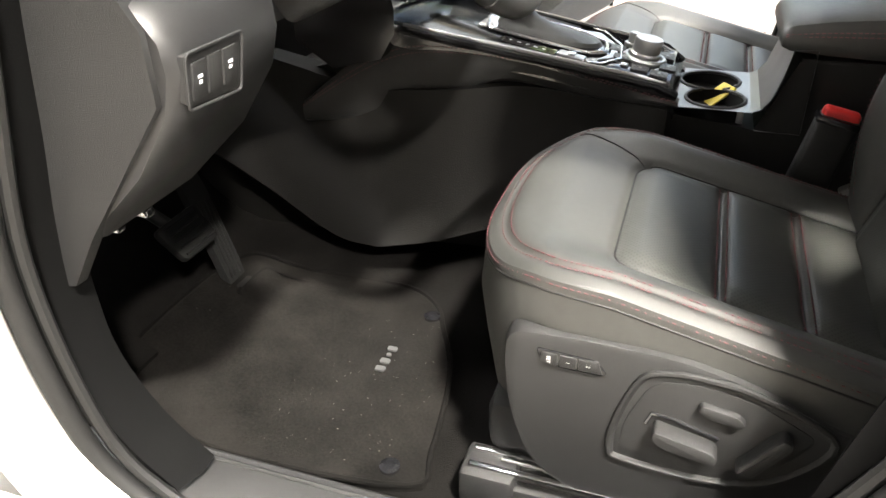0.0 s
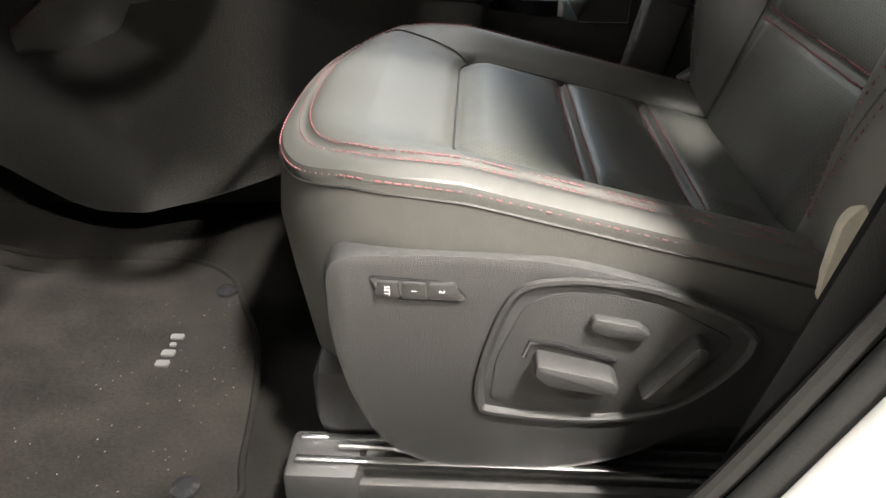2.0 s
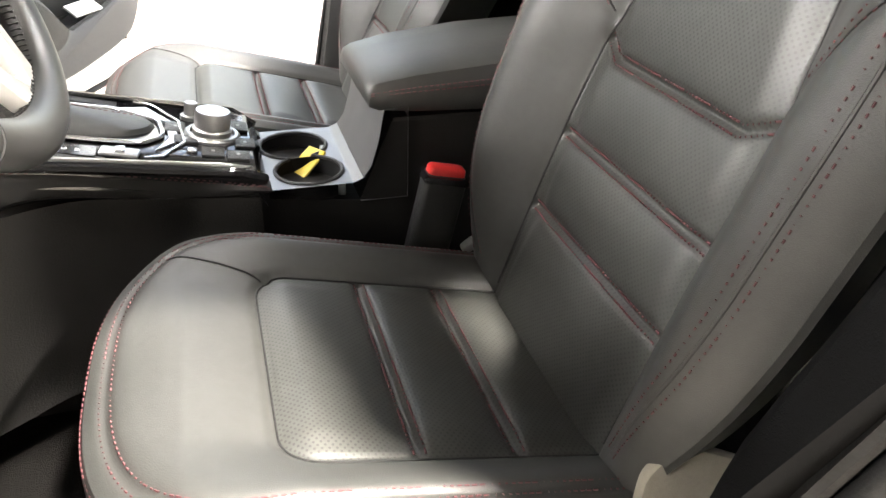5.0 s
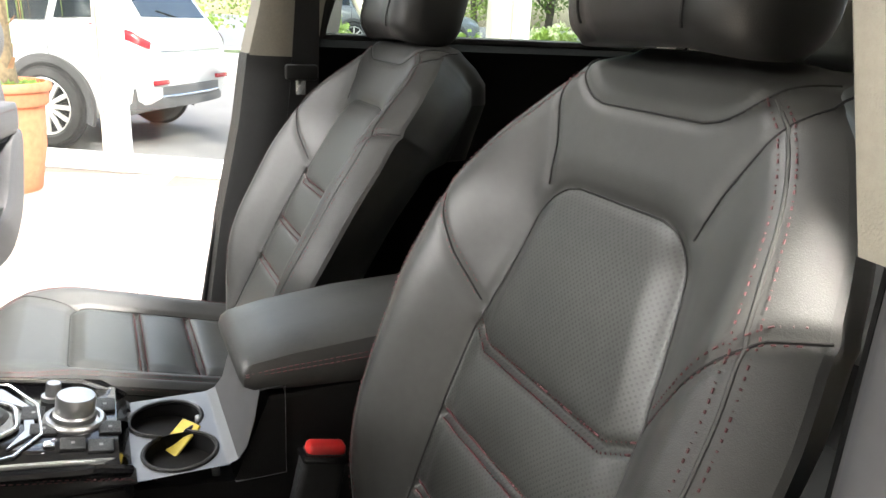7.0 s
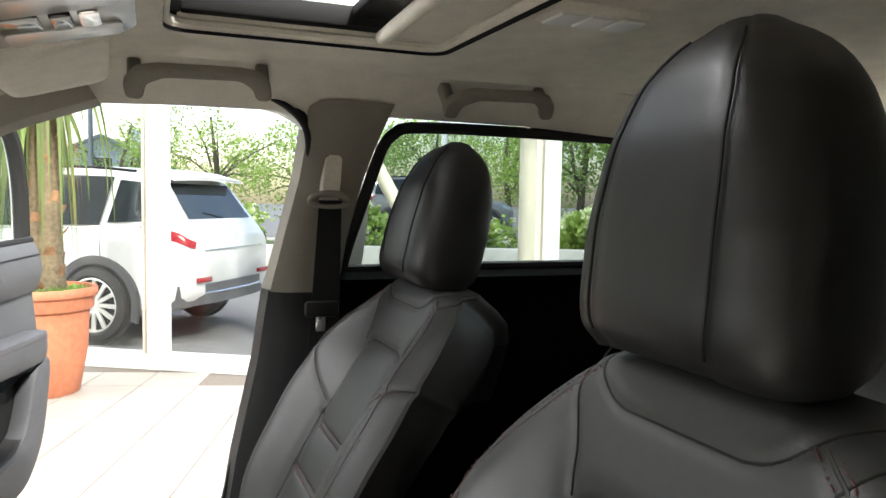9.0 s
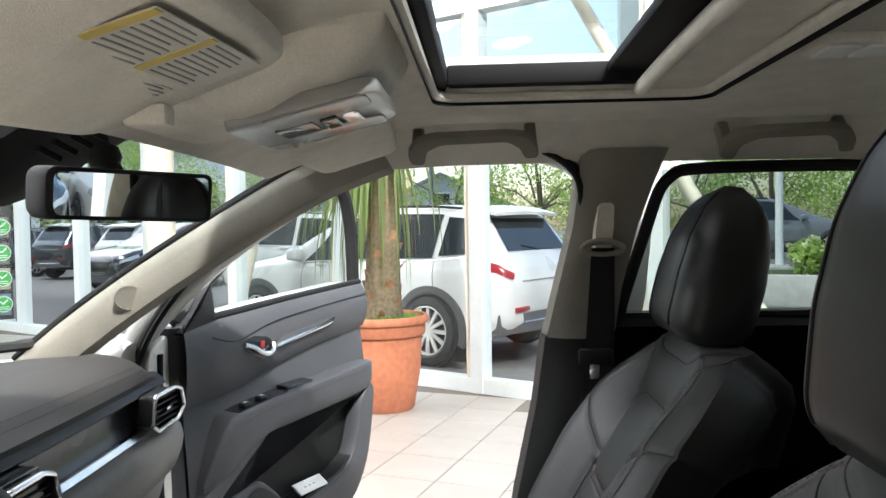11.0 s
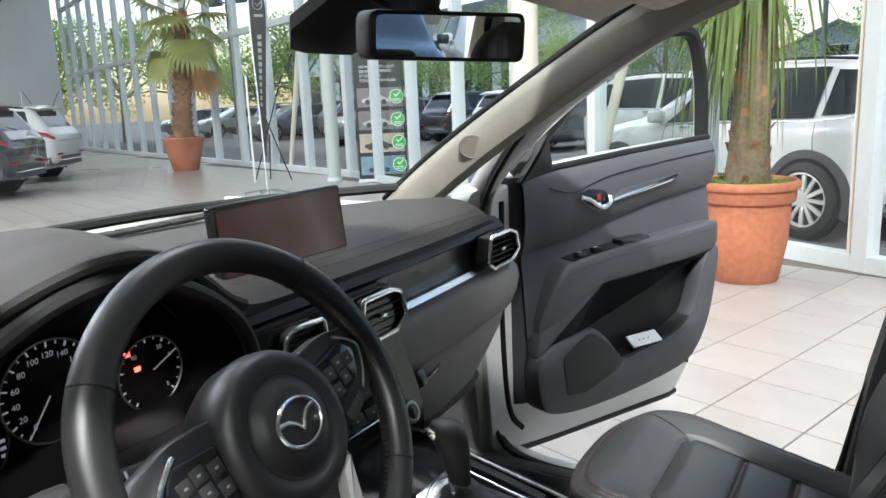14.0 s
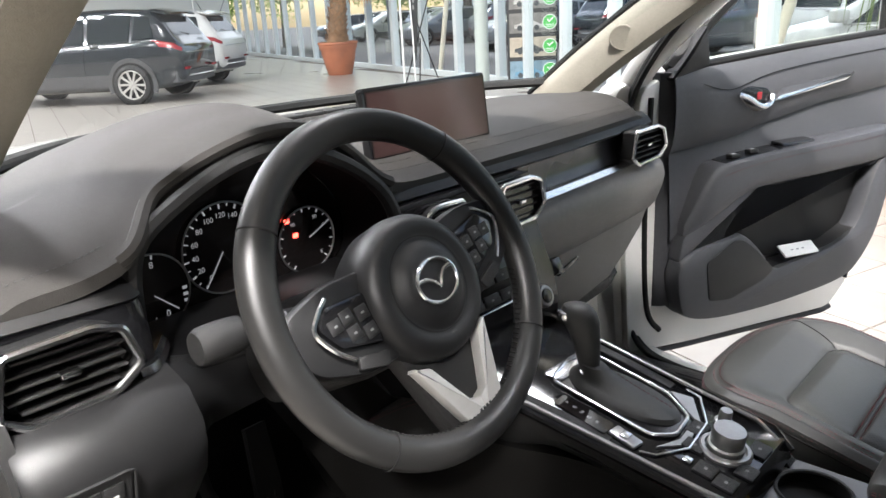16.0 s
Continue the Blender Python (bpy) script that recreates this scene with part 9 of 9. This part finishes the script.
for a in (0, 90, 180, 270):
    o = Vector((math.cos(radians(a + 20)), math.sin(radians(a + 20)), 0))
    part("foot", tube([Vector((-8.13, 9.3, 0.07)), Vector((-8.13, 9.3, 0.05)) + o * 0.2, Vector((-8.13, 9.3, 0.015)) + o * 0.42], 0.012, 6), SILVER, flag)


def cross_stand(x, y, h, w, az, label):
    st = thing("banner_stand", label, "banner stand", group="banner stands", at=(x, y, 0))
    o, b = Vector((math.cos(az), math.sin(az), 0)), Vector((-math.sin(az), math.cos(az), 0))
    c = Vector((x, y, 0))
    part("arm", tube([c - o * w, c + o * w * 0.9 + Vector((0, 0, h))], 0.012, 6), RUBBER, st)
    part("arm", tube([c + o * w, c - o * w * 0.9 + Vector((0, 0, h))], 0.012, 6), RUBBER, st)
    part("leg", tube([c + Vector((0, 0, h * 0.45)), c + b * 0.45], 0.012, 6), RUBBER, st)
    part("edge", box(-0.02, 0.02, -0.01, 0.01, 0, h, 0.004, m=Matrix.Translation(c - o * w)), WHITE, st, "rolled white banner edge")
    return st


cross_stand(-9.6, 10.95, 2.0, 0.35, 0.9, "thin crossed stand with a white banner edge")
cross_stand(-24.0, 15.2, 2.3, 0.6, 0.9, "thin crossed black banner stand")

# ---- outside: planting, house, trees ----


def leaf_cloud(blobs, count, size, seed, flat=0.5):
    """Many small leaves strewn in and round a set of balls."""
    rr = random.Random(seed)
    verts, faces = [], []
    for k in range(count):
        cx, cy, cz, r = blobs[rr.randrange(len(blobs))]
        while True:
            d = Vector((rr.uniform(-1, 1), rr.uniform(-1, 1), rr.uniform(-1, 1)))
            if 0.05 < d.length < 1:
                break
        d *= (0.55 + 0.45 * rr.random()) / max(0.5, d.length ** 0.5)
        p = Vector((cx, cy, cz)) + Vector((d.x * r, d.y * r, d.z * r * 0.8))
        a = Vector((rr.uniform(-1, 1), rr.uniform(-1, 1), rr.uniform(-flat, flat))).normalized() * size * rr.uniform(0.6, 1.3)
        b = a.cross(Vector((rr.uniform(-1, 1), rr.uniform(-1, 1), rr.uniform(-1, 1)))).normalized() * size * 0.45
        i = len(verts)
        verts += [p, p + a * 0.5 + b, p + a, p + a * 0.5 - b]
        faces.append((i, i + 1, i + 2, i + 3))
    me = bpy.data.meshes.new("leaves")
    me.from_pydata([tuple(v) for v in verts], [], faces)
    bm = bmesh.new()
    bm.from_mesh(me)
    bpy.data.meshes.remove(me)
    return bm


def tree(x, y, h, spread, seed, material=None, leaves=5200):
    rr = random.Random(seed)
    t = thing("tree", "broad green leafy tree beyond the car park", "tree", group="trees", at=(x, y, 0))
    part("trunk", tube([(x, y, -0.05), (x + 0.05, y, h * 0.25), (x + rr.uniform(-0.3, 0.3), y, h * 0.55), (x + rr.uniform(-0.4, 0.4), y, h * 0.85)], 0.03 * h, 10, taper=lambda q: 1.1 - 0.85 * q), TREEBARK, t)
    blobs = []
    for k in range(13):
        a, rad = rr.uniform(0, 6.283), spread * math.sqrt(rr.random()) * 0.8
        z = h * rr.uniform(0.42, 0.9) - 0.15 * rad
        p = (x + rad * math.cos(a), y + rad * math.sin(a), z)
        blobs.append((*p, spread * rr.uniform(0.26, 0.46)))
        if k < 8:
            part("limb", tube([(x, y, h * rr.uniform(0.25, 0.5)), ((x + p[0]) / 2, (y + p[1]) / 2, (h * 0.4 + p[2]) / 2 + 0.2), p], 0.010 * h, 6, taper=lambda q: 1 - 0.75 * q), TREEBARK, t)
    tagged(part("crown", leaf_cloud(blobs, leaves, h * 0.021, seed), material or LEAF, t, smooth=0), kind="stuff")
    return t


E0 = Vector((0.5, 0.45))
for k, (az, dist, h, sp) in enumerate(((-2.0, 27, 5.2, 3.0), (4.5, 24, 5.3, 3.0), (11, 27, 5.0, 3.0), (16, 26, 4.6, 2.6), (21, 31, 5.4, 3.2), (26.5, 27, 5.0, 3.0), (32, 26, 5.6, 3.2), (38, 25, 5.5, 3.0), (-9, 30, 4.6, 2.8), (-14, 34, 5.2, 3.0), (-19, 32, 4.6, 2.8), (-24, 36, 6.0, 3.4), (-29, 34, 5.2, 3.4), (-33.5, 38, 6.4, 3.6), (-38, 36, 5.4, 3.4), (-42, 40, 6.6, 3.8), (-46, 42, 6.0, 3.8), (-50, 40, 6.4, 3.8), (-54, 44, 7.2, 4.2), (-58, 44, 6.6, 4.0), (-62, 46, 7.0, 4.2), (-66, 44, 6.4, 4.0))):
    a = radians(az)
    tree(E0.x + dist * math.sin(a), E0.y + dist * math.cos(a), h * (0.85 if -12 < az < 18 else 0.97), sp, 40 + k, LEAF if k % 3 == 0 else LEAFBRIGHT, 4200 if -12 < az < 18 else 5200)

# planter with hydrangeas
pl0, pld = Vector((2.2, 14.2, 0)), Vector((0.93, -0.37, 0))
pln = Vector((0.37, 0.93, 0))
planter = thing("planter", "long raised planter with a pale concrete kerb", "planter", at=pl0 + pld * 5)
PQ = Matrix(((pld.x, pln.x, 0, pl0.x), (pld.y, pln.y, 0, pl0.y), (0, 0, 1, 0), (0, 0, 0, 1)))
part("kerb", join(box(-2, 12, 0, 0.22, -0.03, 0.5, 0.02, m=PQ), box(-2, 12, 2.4, 2.6, -0.03, 0.5, 0.02, m=PQ)), CONCRETE, planter, "pale concrete kerb")
part("earth", box(-2, 12, 0.22, 2.4, -0.03, 0.45, m=PQ), SOIL, planter)
rh = random.Random(9)
blobs, blooms = [], []
for k in range(34):
    p = PQ @ Vector((rh.uniform(-1.8, 11.8), rh.uniform(0.4, 2.1), rh.uniform(0.62, 1.0)))
    blobs.append((p.x, p.y, p.z, rh.uniform(0.34, 0.55)))
for k in range(260):
    b = blobs[rh.randrange(len(blobs))]
    a, e = rh.uniform(0, 6.283), rh.uniform(-0.1, 1.2)
    blooms.append((b[0] + b[3] * math.cos(a) * math.cos(e) * 0.95, b[1] + b[3] * math.sin(a) * math.cos(e) * 0.95, b[2] + b[3] * 0.85 * math.sin(e), rh.uniform(0.05, 0.085)))
bush = thing("hydrangea_bush", "hydrangea bushes with creamy white flowers in the planter", "bush", at=pl0 + pld * 5)
tagged(part("foliage", leaf_cloud(blobs, 9000, 0.11, 3), LEAFBRIGHT, bush, smooth=0), kind="stuff")
tagged(part("blossom", leaf_cloud(blooms, 7000, 0.035, 4, 1.0), BLOSSOM, bush, "creamy white flower heads", smooth=0), kind="stuff")

# house with a gabled front, dark low building
house = thing("house", "pale grey house with a gabled roof beyond the car park", "house", at=(-1.9, 42, 0))
part("wall", prism([(-4.2, 42 - 42 + 0.0), (4.2, 0.0), (4.2, 2.4), (0, 4.3), (-4.2, 2.4)], 0, 8, Matrix(((1, 0, 0, -1.9), (0, 0, 1, 42), (0, 1, 0, 0), (0, 0, 0, 1)))), HOUSEWALL, house)
for s in (-1, 1):
    part("roof_slope", prism([(0, 4.3), (s * 4.7, 2.15), (s * 4.7, 2.33), (0, 4.5)], -0.4, 8.3, Matrix(((1, 0, 0, -1.9), (0, 0, 1, 42), (0, 1, 0, 0), (0, 0, 0, 1)))), ROOFGREY, house, "grey shingled roof slope")
wn_ = part("window", box(-2.4, -1.4, 41.95, 42.0, 2.5, 3.3), TINT, house, "attic window")
part("frame", join(box(-2.46, -1.34, 41.92, 41.96, 3.3, 3.36), box(-2.46, -1.34, 41.92, 41.96, 2.44, 2.5)), WHITE, wn_)
part("chimney", box(-0.5, 0.0, 44, 44.5, 3.6, 4.9), HOUSEWALL, house)
hall = thing("low_building", "long low grey commercial building behind the trees", "building", at=(-40, 62, 0))
HM = Matrix(((0.93, 0.37, 0, -40), (-0.37, 0.93, 0, 62), (0, 0, 1, 0), (0, 0, 0, 1)))
part("wall", box(-26, 24, 0, 12, 0, 7.6, m=HM), HOUSEWALL, hall, "grey wall panels")
part("fascia", box(-26.3, 24.3, -0.4, 12.3, 7.6, 9.6, 0.05, m=HM), ROOFGREY, hall, "dark grey fascia")
for k in range(14):
    wv = part("window", box(-24 + 3.4 * k, -21.8 + 3.4 * k, -0.06, 0.0, 1.0, 5.0, m=HM), TINT, hall, "dark window")
    part("frame", box(-24.08 + 3.4 * k, -21.72 + 3.4 * k, -0.09, -0.05, 5.0, 5.15, m=HM), ALU, wv)


def street_lamp(x, y, h, twin, material, label):
    sl = thing("street_lamp", label, "street lamp", group="car park lamps", at=(x, y, 0))
    part("pole", tube([(x, y, -0.03), (x, y, h)], 0.08, 10, taper=lambda q: 1.1 - 0.35 * q), material, sl)
    part("base", lathe([(0.0, 0.45), (0.2, 0.45), (0.22, 0.4), (0.22, -0.03)], 20, Matrix.Translation((x, y, 0)), caps=False), CONCRETE, sl, "concrete foot")
    for s in (-1, 1) if twin else (1,):
        ar = part("arm", tube([(x, y, h - 0.15), (x + s * 0.45, y, h - 0.1)], 0.035, 8), material, sl)
        part("lamp_head", box(x + s * 0.75 - 0.35, x + s * 0.75 + 0.35, y - 0.2, y + 0.2, h - 0.2, h + 0.02, 0.03), ROOFGREY, ar, "flat lamp head")


street_lamp(-21.5, 21.5, 5.6, True, ROOFGREY, "dark twin headed car park lamp post")
street_lamp(7.0, 17.0, 7.5, False, WHITE, "slim white lamp post by the hydrangeas")
street_lamp(-1.2, 24.5, 5.2, False, ROOFGREY, "dark slim lamp post beyond the cars")
pylon = thing("sign_pylon", "tall narrow grey sign pylon with plain bars", "sign", at=(4.6, 20, 0))
part("slab", box(4.1, 5.2, 19.8, 20.2, -0.03, 9.2, 0.03), GREYGREEN, pylon)
part("bar", box(4.3, 5.0, 19.77, 19.8, 8.2, 8.35), WHITE, pylon)

# ---- floor tiles, last ----
TS, ua, ub = 0.40, Vector((0.308, 0.951, 0)), Vector((0.951, -0.308, 0))
tile_bm = box(-TS / 2 + 0.004, TS / 2 - 0.004, -TS / 2 + 0.004, TS / 2 - 0.004, -0.008, 0.0, 0.0012, 1)
tile_me = mesh_from(tile_bm, "tile", 0)
tile_me.materials.append(TILE)
TO = Vector((0.10, 4.02, 0))
spots = []
for i in range(-100, 60):
    for j in range(-100, 60):
        p = TO + ub * (i + 0.5) * TS + ua * (j + 0.5) * TS
        if -32.7 < p.x < 7.7 and -8.7 < p.y < glass_y(p.x) - 0.32:
            spots.append((abs(p.x - 0.2) * 1.4 + abs(p.y - 4.6), p))
spots.sort(key=lambda s: s[0])
rot = Matrix(((ub.x, ua.x, 0, 0), (ub.y, ua.y, 0, 0), (0, 0, 1, 0), (0, 0, 0, 1)))
for d, p in spots[:300]:
    tl = new("tile", tile_me)
    tl.parent = floor_ob
    tl.matrix_world = Matrix.Translation(p) @ rot
verts, faces = [], []
h = TS / 2 - 0.004
for d, p in spots[300:]:
    i = len(verts)
    verts += [tuple(p + ub * a * h + ua * b * h + Vector((0, 0, z))) for z in (-0.008, 0) for a, b in ((-1, -1), (1, -1), (1, 1), (-1, 1))]
    faces += [(i + 4, i + 5, i + 6, i + 7), (i, i + 1, i + 5, i + 4), (i + 1, i + 2, i + 6, i + 5), (i + 2, i + 3, i + 7, i + 6), (i + 3, i, i + 4, i + 7)]
me = bpy.data.meshes.new("tile_field")
me.from_pydata(verts, [], faces)
me.materials.append(TILE)
far_tiles = new("tile_field", me)
far_tiles.parent = floor_ob
tagged(far_tiles, kind="stuff")
